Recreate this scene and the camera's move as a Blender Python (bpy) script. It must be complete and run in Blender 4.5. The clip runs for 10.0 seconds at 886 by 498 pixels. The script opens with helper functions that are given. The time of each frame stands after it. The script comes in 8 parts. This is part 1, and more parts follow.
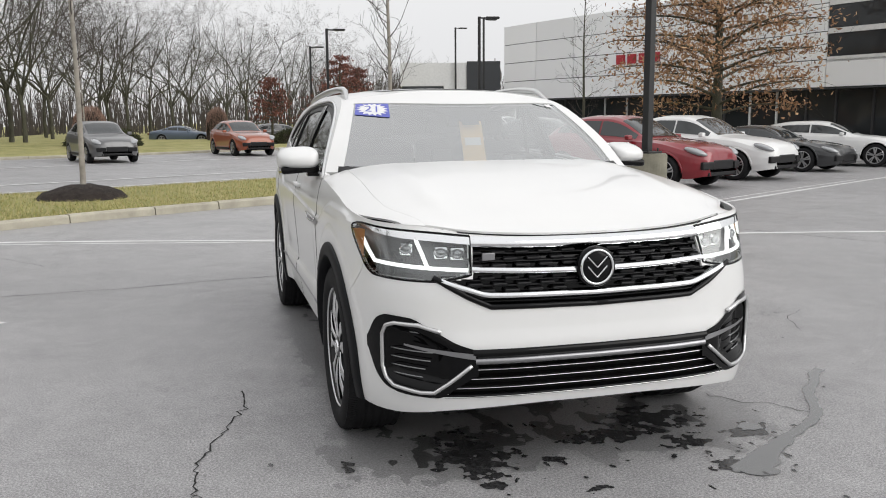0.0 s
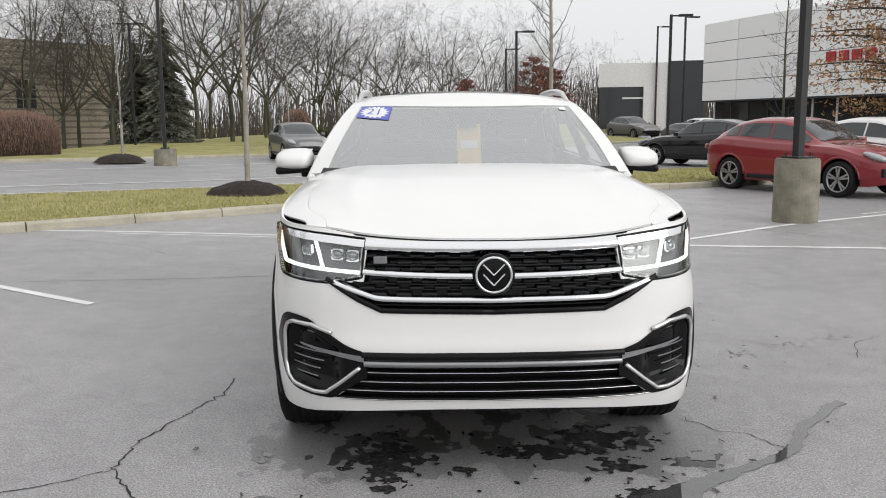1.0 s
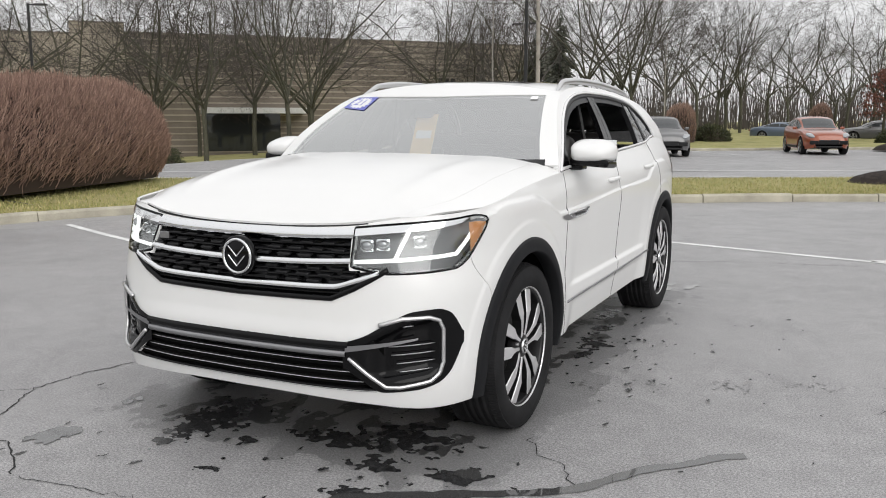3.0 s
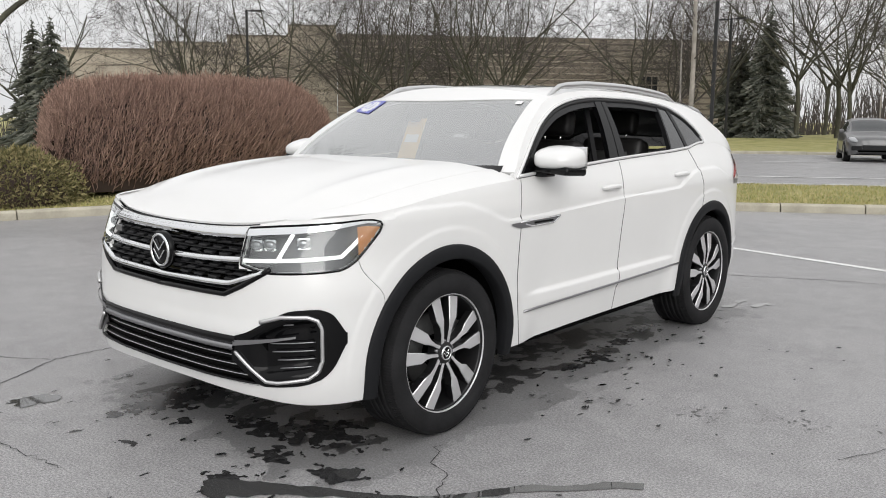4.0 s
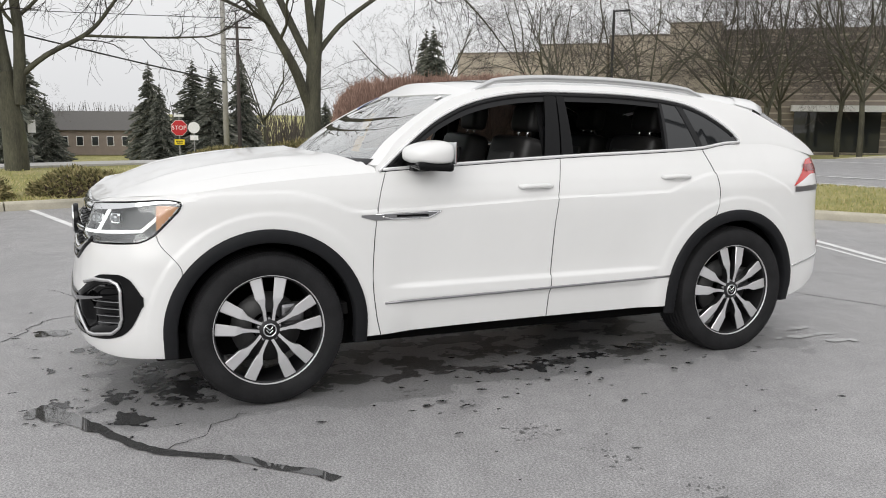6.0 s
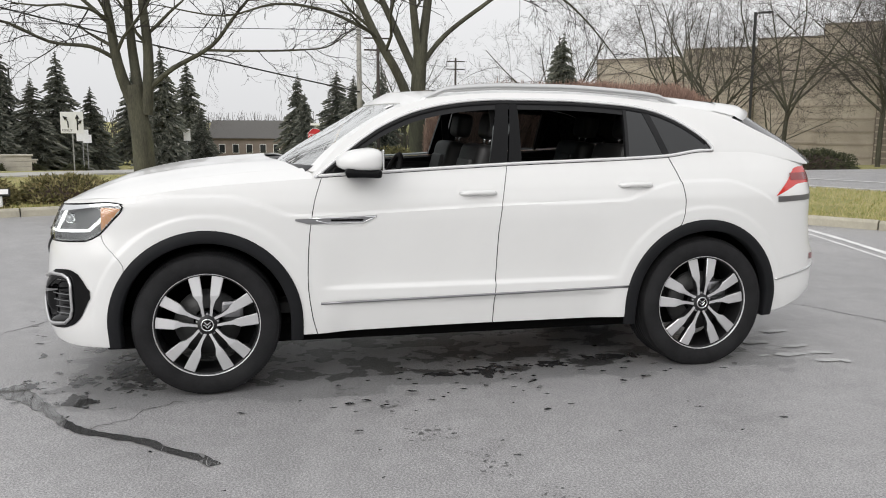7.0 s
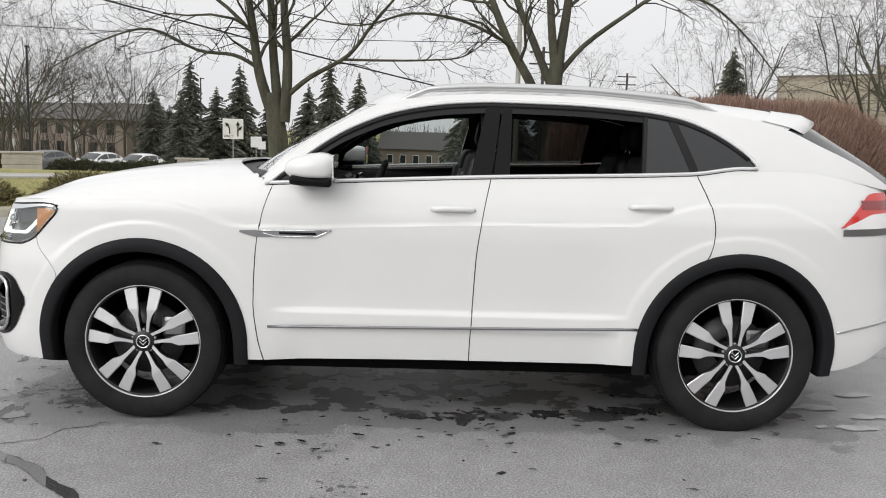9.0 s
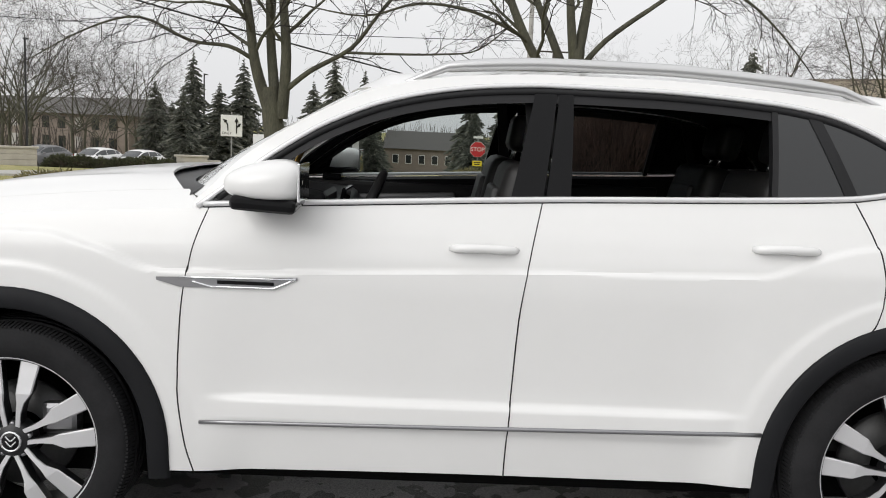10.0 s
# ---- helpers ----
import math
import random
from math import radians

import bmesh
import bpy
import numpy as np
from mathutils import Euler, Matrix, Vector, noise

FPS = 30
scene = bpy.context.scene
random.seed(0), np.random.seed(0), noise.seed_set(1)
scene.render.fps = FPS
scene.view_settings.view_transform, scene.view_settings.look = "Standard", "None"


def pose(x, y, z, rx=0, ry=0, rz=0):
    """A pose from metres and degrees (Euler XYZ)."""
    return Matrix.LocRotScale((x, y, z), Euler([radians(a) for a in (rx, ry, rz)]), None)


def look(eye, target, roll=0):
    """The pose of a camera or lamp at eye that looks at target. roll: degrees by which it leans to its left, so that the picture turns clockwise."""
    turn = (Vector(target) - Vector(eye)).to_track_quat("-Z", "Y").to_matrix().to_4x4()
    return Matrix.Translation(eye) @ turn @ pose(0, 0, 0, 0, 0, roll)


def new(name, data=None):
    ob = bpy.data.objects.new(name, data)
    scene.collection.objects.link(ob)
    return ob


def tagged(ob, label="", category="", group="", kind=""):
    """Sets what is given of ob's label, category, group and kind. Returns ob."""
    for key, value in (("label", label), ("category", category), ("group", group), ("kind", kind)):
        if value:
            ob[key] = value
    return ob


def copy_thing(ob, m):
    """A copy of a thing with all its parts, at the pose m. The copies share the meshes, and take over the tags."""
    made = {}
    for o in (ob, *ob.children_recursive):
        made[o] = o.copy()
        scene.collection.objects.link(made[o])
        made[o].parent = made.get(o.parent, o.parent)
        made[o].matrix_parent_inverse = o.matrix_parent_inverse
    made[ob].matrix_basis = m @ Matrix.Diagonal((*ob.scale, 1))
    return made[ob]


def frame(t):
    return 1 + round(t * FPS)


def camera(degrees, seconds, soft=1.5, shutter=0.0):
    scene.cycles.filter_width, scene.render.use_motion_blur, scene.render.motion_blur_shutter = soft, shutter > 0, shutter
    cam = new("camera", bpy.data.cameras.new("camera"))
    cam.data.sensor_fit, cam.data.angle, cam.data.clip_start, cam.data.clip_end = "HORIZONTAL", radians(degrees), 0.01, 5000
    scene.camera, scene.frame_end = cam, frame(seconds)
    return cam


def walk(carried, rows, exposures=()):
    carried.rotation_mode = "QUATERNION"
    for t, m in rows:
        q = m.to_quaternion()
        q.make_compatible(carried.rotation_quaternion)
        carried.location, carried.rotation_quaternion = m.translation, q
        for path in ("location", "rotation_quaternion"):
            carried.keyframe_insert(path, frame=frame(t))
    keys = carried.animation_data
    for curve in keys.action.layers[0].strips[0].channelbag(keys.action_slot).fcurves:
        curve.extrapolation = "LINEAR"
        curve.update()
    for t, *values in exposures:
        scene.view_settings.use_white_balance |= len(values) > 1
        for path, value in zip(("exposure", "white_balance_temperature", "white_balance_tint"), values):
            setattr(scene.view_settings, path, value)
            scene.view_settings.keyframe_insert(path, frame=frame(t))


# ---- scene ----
cam = camera(55.2, 10.0, 1.0)
PATH = [
    (0, (-1.570, -4.083, 1.500), (-1.030, -2.181, 1.202), -0.4),
    (0.5, (-0.964, -4.272, 1.506), (-0.662, -2.317, 1.211), -0.3),
    (1, (-0.311, -4.270, 1.500), (-0.249, -2.292, 1.208), -0.3),
    (1.5, (0.370, -4.299, 1.510), (0.188, -2.329, 1.216), -0.6),
    (2, (1.040, -4.127, 1.504), (0.619, -2.195, 1.207), -0.6),
    (2.5, (1.736, -3.973, 1.507), (1.079, -2.108, 1.206), -0.4),
    (2.7, (1.993, -3.876, 1.473), (1.246, -2.045, 1.172), -0.3),
    (3.8, (3.262, -3.151, 1.459), (2.061, -1.582, 1.154), 0.5),
    (4, (3.483, -2.996, 1.503), (2.203, -1.49, 1.197), 0.4),
    (4.5, (4.025, -2.573, 1.51), (2.572, -1.232, 1.207), 0.5),
    (5, (4.436, -2.025, 1.499), (2.837, -0.861, 1.197), 0.6),
    (5.5, (4.853, -1.48, 1.514), (3.136, -0.501, 1.213), 0.7),
    (5.7, (4.994, -1.205, 1.502), (3.228, -0.317, 1.194), 0.7),
    (6.8, (5.6, 0.058, 1.493), (3.687, 0.556, 1.19), 0.3),
    (7, (5.661, 0.264, 1.509), (3.731, 0.698, 1.21), 0.3),
    (7.5, (5.856, 0.738, 1.519), (3.899, 1.031, 1.228), 0.3),
    (8, (5.862, 1.077, 1.511), (3.89, 1.262, 1.229), 0.6),
    (8.5, (5.706, 1.29, 1.489), (3.728, 1.392, 1.214), 1.1),
    (9, (5.117, 1.398, 1.473), (3.136, 1.439, 1.201), 1.7),
    (9.5, (4.411, 1.432, 1.449), (2.429, 1.443, 1.18), 2.2),
    (10, (3.655, 1.353, 1.465), (1.674, 1.384, 1.193), 2.5),
]
walk(cam, [(t, look(eye, target, roll)) for t, eye, target, roll in PATH])

# ---- sky and sun: a pale overcast day ----
world = bpy.data.worlds.new("overcast_sky")
scene.world = world
world.use_nodes = True
wn, wl = world.node_tree.nodes, world.node_tree.links
wn.clear()
w_out = wn.new("ShaderNodeOutputWorld")
w_bg = wn.new("ShaderNodeBackground")
w_sky = wn.new("ShaderNodeTexSky")
w_sky.sky_type = "NISHITA"
w_sky.sun_disc = False
w_sky.sun_elevation = radians(30)
w_sky.sun_rotation = radians(130)
w_sky.dust_density = 4.0
w_bw = wn.new("ShaderNodeHueSaturation")
w_bw.inputs["Saturation"].default_value = 0.12
w_bw.inputs["Value"].default_value = 0.12
wl.new(w_sky.outputs[0], w_bw.inputs["Color"])
w_geo = wn.new("ShaderNodeTexCoord")
w_sep = wn.new("ShaderNodeSeparateXYZ")
wl.new(w_geo.outputs["Generated"], w_sep.inputs[0])
w_ramp = wn.new("ShaderNodeValToRGB")
w_ramp.color_ramp.elements[0].position = 0.0
w_ramp.color_ramp.elements[0].color = (0.84, 0.845, 0.86, 1)
w_ramp.color_ramp.elements[1].position = 1.0
w_ramp.color_ramp.elements[1].color = (1.22, 1.22, 1.24, 1)
for w_pos, w_val in ((0.28, 0.98), (0.60, 1.12)):
    w_ramp.color_ramp.elements.new(w_pos).color = (w_val, w_val, w_val * 1.01, 1)
wl.new(w_sep.outputs["Z"], w_ramp.inputs[0])
w_mix = wn.new("ShaderNodeMixRGB")
w_mix.inputs[0].default_value = 0.88
wl.new(w_bw.outputs[0], w_mix.inputs[1])
wl.new(w_ramp.outputs[0], w_mix.inputs[2])
wl.new(w_mix.outputs[0], w_bg.inputs[0])
w_bg.inputs[1].default_value = 1.0
wl.new(w_bg.outputs[0], w_out.inputs[0])

sun = new("sun", bpy.data.lights.new("sun", "SUN"))
sun.data.energy, sun.data.angle, sun.data.color = 1.45, radians(50), (1.0, 0.98, 0.955)
sun.matrix_world = look((17, -14, 13), (0, 0, 0))

# ---- materials ----


class Shader:
    """A principled material with a few helpers to wire noise into it."""

    def __init__(self, name, colour=(0.5, 0.5, 0.5), rough=0.5, metal=0.0, coat=0.0, spec=0.5, ior=1.45):
        self.m = bpy.data.materials.new(name)
        self.m.use_nodes = True
        self.n, self.l = self.m.node_tree.nodes, self.m.node_tree.links
        self.p = self.n["Principled BSDF"]
        self.p.inputs["Base Color"].default_value = (*colour, 1)
        self.p.inputs["Roughness"].default_value = rough
        self.p.inputs["Metallic"].default_value = metal
        self.p.inputs["Coat Weight"].default_value = coat
        self.p.inputs["Coat Roughness"].default_value = 0.03
        self.p.inputs["Specular IOR Level"].default_value = spec
        self.p.inputs["IOR"].default_value = ior
        self.colour = colour

    def coords(self, scale=(1, 1, 1)):
        tc, mp = self.n.new("ShaderNodeTexCoord"), self.n.new("ShaderNodeMapping")
        mp.inputs["Scale"].default_value = scale
        self.l.new(tc.outputs["Object"], mp.inputs[0])
        return mp.outputs[0]

    def noise(self, scale, detail=4, rough=0.55, stretch=(1, 1, 1), distort=0.0):
        t = self.n.new("ShaderNodeTexNoise")
        t.inputs["Scale"].default_value = scale
        t.inputs["Detail"].default_value = detail
        t.inputs["Roughness"].default_value = rough
        t.inputs["Distortion"].default_value = distort
        self.l.new(self.coords(stretch), t.inputs["Vector"])
        return t.outputs["Fac"]

    def voronoi(self, scale, feature="F1"):
        t = self.n.new("ShaderNodeTexVoronoi")
        t.feature = feature
        t.inputs["Scale"].default_value = scale
        self.l.new(self.coords(), t.inputs["Vector"])
        return t.outputs["Distance"]

    def ramp(self, fac, *stops):
        r = self.n.new("ShaderNodeValToRGB")
        e = r.color_ramp.elements
        while len(e) < len(stops):
            e.new(0.5)
        for k, (pos, c) in zip(e, stops):
            k.position = pos
            k.color = (*c, 1) if isinstance(c, tuple) else (c, c, c, 1)
        self.l.new(fac, r.inputs[0])
        return r.outputs[0]

    def mix(self, fac, a, b, mode="MIX"):
        x = self.n.new("ShaderNodeMixRGB")
        x.blend_type = mode
        for socket, value in zip(x.inputs, (fac, a, b)):
            if isinstance(value, (int, float)):
                socket.default_value = value if socket == x.inputs[0] else (value, value, value, 1)
            elif isinstance(value, tuple):
                socket.default_value = (*value, 1)
            else:
                self.l.new(value, socket)
        return x.outputs[0]

    def maths(self, op, a, b):
        x = self.n.new("ShaderNodeMath")
        x.operation = op
        for socket, value in zip(x.inputs, (a, b)):
            if isinstance(value, (int, float)):
                socket.default_value = value
            else:
                self.l.new(value, socket)
        return x.outputs[0]

    def base(self, socket):
        self.l.new(socket, self.p.inputs["Base Color"])
        return self

    def roughness(self, socket):
        self.l.new(socket, self.p.inputs["Roughness"])
        return self

    def bump(self, socket, strength=0.3, distance=0.01):
        b = self.n.new("ShaderNodeBump")
        b.inputs["Strength"].default_value = strength
        b.inputs["Distance"].default_value = distance
        self.l.new(socket, b.inputs["Height"])
        self.l.new(b.outputs[0], self.p.inputs["Normal"])
        return self

    def per_object(self):
        return self.n.new("ShaderNodeObjectInfo").outputs["Random"]

    def per_island(self):
        return self.n.new("ShaderNodeNewGeometry").outputs["Random Per Island"]

    def varied(self, low=0.8, high=1.15, scale=3.0, fine=60.0):
        """Two scales of tone on the plain colour."""
        c = self.colour
        a = self.ramp(self.noise(scale, 5), (0.25, tuple(v * low for v in c)), (0.75, tuple(min(1, v * high) for v in c)))
        f = self.ramp(self.noise(fine, 3), (0.3, 0.86), (0.7, 1.0))
        return self.base(self.mix(1.0, a, f, "MULTIPLY"))


def plain(name, colour, rough=0.5, metal=0.0, coat=0.0, low=0.9, high=1.06, scale=4.0, fine=80.0, bump=0.0):
    s = Shader(name, colour, rough, metal, coat)
    s.varied(low, high, scale, fine)
    if bump:
        s.bump(s.noise(fine * 1.5, 4), bump, 0.004)
    return s.m


def glass(name, tint, alpha_rough=0.0):
    s = Shader(name, tint, alpha_rough, ior=1.45)
    s.p.inputs["Transmission Weight"].default_value = 1.0
    return s.m


def thin_glass(name, tint, gloss=0.12):
    """A pane: clear straight through, with a mirror film that grows at grazing angles."""
    m = bpy.data.materials.new(name)
    m.use_nodes = True
    n, l = m.node_tree.nodes, m.node_tree.links
    n.clear()
    out, mix = n.new("ShaderNodeOutputMaterial"), n.new("ShaderNodeMixShader")
    tr, gl = n.new("ShaderNodeBsdfTransparent"), n.new("ShaderNodeBsdfGlossy")
    fr = n.new("ShaderNodeFresnel")
    fr.inputs["IOR"].default_value = 1.52
    ad = n.new("ShaderNodeMath")
    ad.operation = "ADD"
    ad.inputs[1].default_value = gloss
    ad.use_clamp = True
    tr.inputs[0].default_value = (*tint, 1)
    gl.inputs["Roughness"].default_value = 0.015
    gl.inputs["Color"].default_value = (0.97, 0.98, 0.98, 1)
    l.new(fr.outputs[0], ad.inputs[0])
    l.new(ad.outputs[0], mix.inputs[0])
    l.new(tr.outputs[0], mix.inputs[1])
    l.new(gl.outputs[0], mix.inputs[2])
    l.new(mix.outputs[0], out.inputs[0])
    return m


def glowing(name, colour, strength):
    s = Shader(name, colour, 0.3)
    s.p.inputs["Emission Color"].default_value = (*colour, 1)
    s.p.inputs["Emission Strength"].default_value = strength
    return s.m


def paint(name, colour, flake=0.0, rough=0.32, spec=0.5, coat=0.6):
    s = Shader(name, colour, rough, 0.0, coat, spec)
    dust = s.ramp(s.noise(2.2, 6, 0.65), (0.35, tuple(v * 0.97 for v in colour)), (0.7, colour))
    s.base(dust)
    s.p.inputs["Metallic"].default_value = flake
    s.p.inputs["Coat Roughness"].default_value = 0.04
    return s.m


M_WHITE = paint("white_car_paint", (0.715, 0.715, 0.708))
M_GLOSS_BLACK = Shader("gloss_black_trim", (0.004, 0.004, 0.0045), 0.07, 0, 0.0, 0.22).m
M_SATIN_BLACK = Shader("satin_black_plastic", (0.011, 0.011, 0.012), 0.42, spec=0.3).varied(0.8, 1.2).m
M_CLADDING = Shader("grained_black_cladding", (0.013, 0.0135, 0.015), 0.55, spec=0.15).varied(0.8, 1.25, 4, 300).m
M_VOID = Shader("black_cavity", (0.004, 0.004, 0.004), 0.8, spec=0.05).m
M_CHROME = Shader("bright_chrome", (0.78, 0.79, 0.80), 0.09, 1.0).m
M_SATIN_SILVER = Shader("satin_silver_trim", (0.62, 0.62, 0.62), 0.28, 1.0).m
M_BRIGHT_TRIM = Shader("bright_window_trim", (0.74, 0.74, 0.745), 0.22, 0.35, 0.3).m
M_GREY_TRIM = Shader("grey_metal_trim", (0.30, 0.30, 0.31), 0.3, 0.9).m
M_MACHINED = Shader("machined_alloy", (0.62, 0.62, 0.63), 0.34, 0.55, 0.4).m
M_RIM_DARK = Shader("dark_grey_alloy", (0.02, 0.02, 0.021), 0.32, 0.3, 0.0).m
M_LAMP_BOWL = Shader("silvered_lamp_bowl", (0.17, 0.17, 0.175), 0.42, 0.6).m
M_BRAKE = plain("brake_steel", (0.07, 0.07, 0.07), 0.5, 0.6)
M_RUBBER = Shader("tyre_rubber", (0.019, 0.019, 0.020), 0.72, spec=0.12).varied(0.75, 1.35, 9, 120).m
M_WINDSCREEN = thin_glass("windscreen_glass", (0.62, 0.66, 0.65), 0.36)
M_CLEAR_GLASS = thin_glass("side_window_glass", (0.66, 0.70, 0.69), 0.06)
M_DARK_GLASS = Shader("dark_tinted_glass", (0.012, 0.013, 0.014), 0.03, 0, 0.5).m
M_PRIVACY_GLASS = thin_glass("privacy_glass", (0.10, 0.11, 0.115), 0.10)
M_LENS = thin_glass("lamp_lens", (0.9, 0.92, 0.92), 0.05)
M_DRL = glowing("daytime_light", (1.0, 1.0, 0.98), 1.1)
M_AMBER = Shader("amber_reflector", (0.72, 0.36, 0.15), 0.2, 0, 0.6).m
M_RED_LENS = Shader("red_lamp_lens", (0.55, 0.035, 0.03), 0.12, 0, 1.0).m
M_DARK_RED = Shader("dark_red_lamp_lens", (0.22, 0.012, 0.014), 0.12, 0, 1.0).m
M_PROJECTOR = Shader("projector_glass", (0.42, 0.43, 0.44), 0.1, 0.6, 0.5).m
M_WHITE_LENS = Shader("white_lamp_lens", (0.75, 0.74, 0.73), 0.12, 0, 1.0).m
M_LEATHER = plain("black_leather", (0.022, 0.021, 0.021), 0.5, bump=0.2)
M_LEATHER_GREY = plain("grey_leather", (0.06, 0.06, 0.06), 0.5, bump=0.2)
M_HEADLINER = plain("dark_headliner", (0.03, 0.03, 0.03), 0.9)
M_SEAM = Shader("dark_panel_gap", (0.012, 0.012, 0.012), 0.7).m
M_BLUE_DECAL = plain("blue_vinyl_decal", (0.11, 0.13, 0.50), 0.4)
M_WHITE_DECAL = plain("white_vinyl_decal", (0.8, 0.8, 0.8), 0.45)
M_YELLOW_CARD = plain("yellow_card", (0.80, 0.50, 0.12), 0.6)

# ---- building helpers ----


def mesh_of(name, verts, faces, smooth=True):
    me = bpy.data.meshes.new(name)
    me.from_pydata([tuple(v) for v in verts], [], faces)
    if smooth:
        me.polygons.foreach_set("use_smooth", [True] * len(me.polygons))
    me.update()
    return me


def part(name, bm, material, parent, label="", smooth=False, kind=""):
    """Links a bmesh, or a ready mesh, as one mesh object under a thing or a part."""
    if isinstance(bm, bmesh.types.BMesh):
        me = bpy.data.meshes.new(name)
        bm.to_mesh(me)
        bm.free()
        if smooth:
            me.polygons.foreach_set("use_smooth", [True] * len(me.polygons))
    else:
        me = bm
    me.materials.clear()
    me.materials.append(material)
    ob = new(name, me)
    if parent is not None:
        ob.parent = parent
        ob.matrix_parent_inverse = Matrix.Identity(4)
    return tagged(ob, label, kind=kind)


def thing(name, m=None, label="", category="", group="", kind=""):
    ob = new(name)
    if m is not None:
        ob.matrix_basis = m
    return tagged(ob, label, category, group, kind)


def thicken(ob, t, offset=-1.0):
    mod = ob.modifiers.new("thickness", "SOLIDIFY")
    mod.thickness, mod.offset = t, offset
    crisp = ob.modifiers.new("crisp_rim", "EDGE_SPLIT")
    crisp.split_angle = radians(40)
    return ob


def box(bm, size, m=None, bevel=0.0, segments=2):
    made = bmesh.ops.create_cube(bm, size=1.0)["verts"]
    bmesh.ops.scale(bm, vec=size, verts=made)
    if bevel:
        edges = list({e for v in made for e in v.link_edges})
        made = list({v for f in bmesh.ops.bevel(bm, geom=edges, offset=bevel, segments=segments, profile=0.6, affect="EDGES")["faces"] for v in f.verts} | {v for v in made if v.is_valid})
    if m is not None:
        bmesh.ops.transform(bm, matrix=m, verts=made)
    return made


def box_bm(size, m=None, bevel=0.0, segments=2):
    bm = bmesh.new()
    box(bm, size, m, bevel, segments)
    return bm


def cone_bm(r1, r2, depth, m=None, segments=24, caps=True):
    bm = bmesh.new()
    bmesh.ops.create_cone(bm, cap_ends=caps, segments=segments, radius1=r1, radius2=r2, depth=depth, matrix=m or Matrix.Identity(4))
    return bm


def tube(verts, faces, pts, radii, n, close=True):
    """Adds a tube through pts to the lists."""
    pts = [Vector(p) for p in pts]
    start = len(verts)
    up = Vector((0.31, 0.17, 0.93))
    for i, p in enumerate(pts):
        d = (pts[min(i + 1, len(pts) - 1)] - pts[max(i - 1, 0)])
        d = d.normalized() if d.length > 1e-9 else Vector((0, 0, 1))
        a = d.cross(up)
        a = a.normalized() if a.length > 1e-3 else d.cross(Vector((1, 0, 0))).normalized()
        b = d.cross(a)
        r = radii[i] if hasattr(radii, "__len__") else radii
        for k in range(n):
            q = 2 * math.pi * k / n
            verts.append(p + a * (r * math.cos(q)) + b * (r * math.sin(q)))
    for i in range(len(pts) - 1):
        for k in range(n):
            a, b = start + i * n + k, start + i * n + (k + 1) % n
            faces.append((a, b, b + n, a + n))
    if close:
        faces.append(tuple(start + k for k in reversed(range(n))))
        faces.append(tuple(start + (len(pts) - 1) * n + k for k in range(n)))


def tube_mesh(name, pts, radii, n=8, smooth=True):
    v, f = [], []
    tube(v, f, pts, radii, n)
    return mesh_of(name, v, f, smooth)


def sheet(name, fn, nu, nv, keep=None, smooth=True, flip=False):
    """A grid over the unit square, placed by fn(a, b)."""
    verts = [fn(i / nu, j / nv) for j in range(nv + 1) for i in range(nu + 1)]
    faces = []
    for j in range(nv):
        for i in range(nu):
            if keep is None or keep((i + 0.5) / nu, (j + 0.5) / nv):
                k = j * (nu + 1) + i
                f = (k, k + 1, k + nu + 2, k + nu + 1)
                faces.append(f[::-1] if flip else f)
    return mesh_of(name, verts, faces, smooth)


def lathe(name, profile, n=48, axis="x", smooth=True):
    """Turns (radius, along) pairs round an axis."""
    verts, faces = [], []
    for r, h in profile:
        for k in range(n):
            q = 2 * math.pi * k / n
            c, s = r * math.cos(q), r * math.sin(q)
            verts.append((h, c, s) if axis == "x" else (c, s, h))
    m = len(profile)
    for i in range(m - 1):
        for k in range(n):
            a, b = i * n + k, i * n + (k + 1) % n
            faces.append((a, a + n, b + n, b))
    return mesh_of(name, verts, faces, smooth)


def curve_of(*pairs):
    """A smooth-ish function through (t, value) pairs."""
    xs, ys = zip(*pairs)

    def f(t):
        return float(np.interp(t, xs, ys))
    return f


def smooth_curve(*pairs):
    """A monotone cubic through (t, value) pairs."""
    xs, ys = [list(map(float, q)) for q in zip(*pairs)]
    n = len(xs)
    d = [(ys[i + 1] - ys[i]) / (xs[i + 1] - xs[i]) for i in range(n - 1)]
    m = [d[0]] + [0.0 if d[i - 1] * d[i] <= 0 else 2 * d[i - 1] * d[i] / (d[i - 1] + d[i]) for i in range(1, n - 1)] + [d[-1]]

    def f(t):
        if t <= xs[0]:
            return ys[0]
        if t >= xs[-1]:
            return ys[-1]
        i = max(k for k in range(n - 1) if xs[k] <= t)
        h = xs[i + 1] - xs[i]
        u = (t - xs[i]) / h
        return (ys[i] * (1 + 2 * u) * (1 - u) ** 2 + h * m[i] * u * (1 - u) ** 2 + ys[i + 1] * u * u * (3 - 2 * u) + h * m[i + 1] * u * u * (u - 1))
    return f


def sstep(a, b, x):
    u = min(1.0, max(0.0, (x - a) / (b - a)))
    return u * u * (3 - 2 * u)


def lerp(a, b, t):
    return a + (b - a) * t


def mirrored(me, name):
    """A copy of a mesh on the other side of the plane x = 0."""
    c = me.copy()
    c.name = name
    c.transform(Matrix.Diagonal((-1, 1, 1, 1)))
    c.flip_normals()
    return c


def both_sides(name, me, material, parent, label=""):
    other = mirrored(me, name)
    return part(name, me, material, parent, label), part(name, other, material, parent, label)

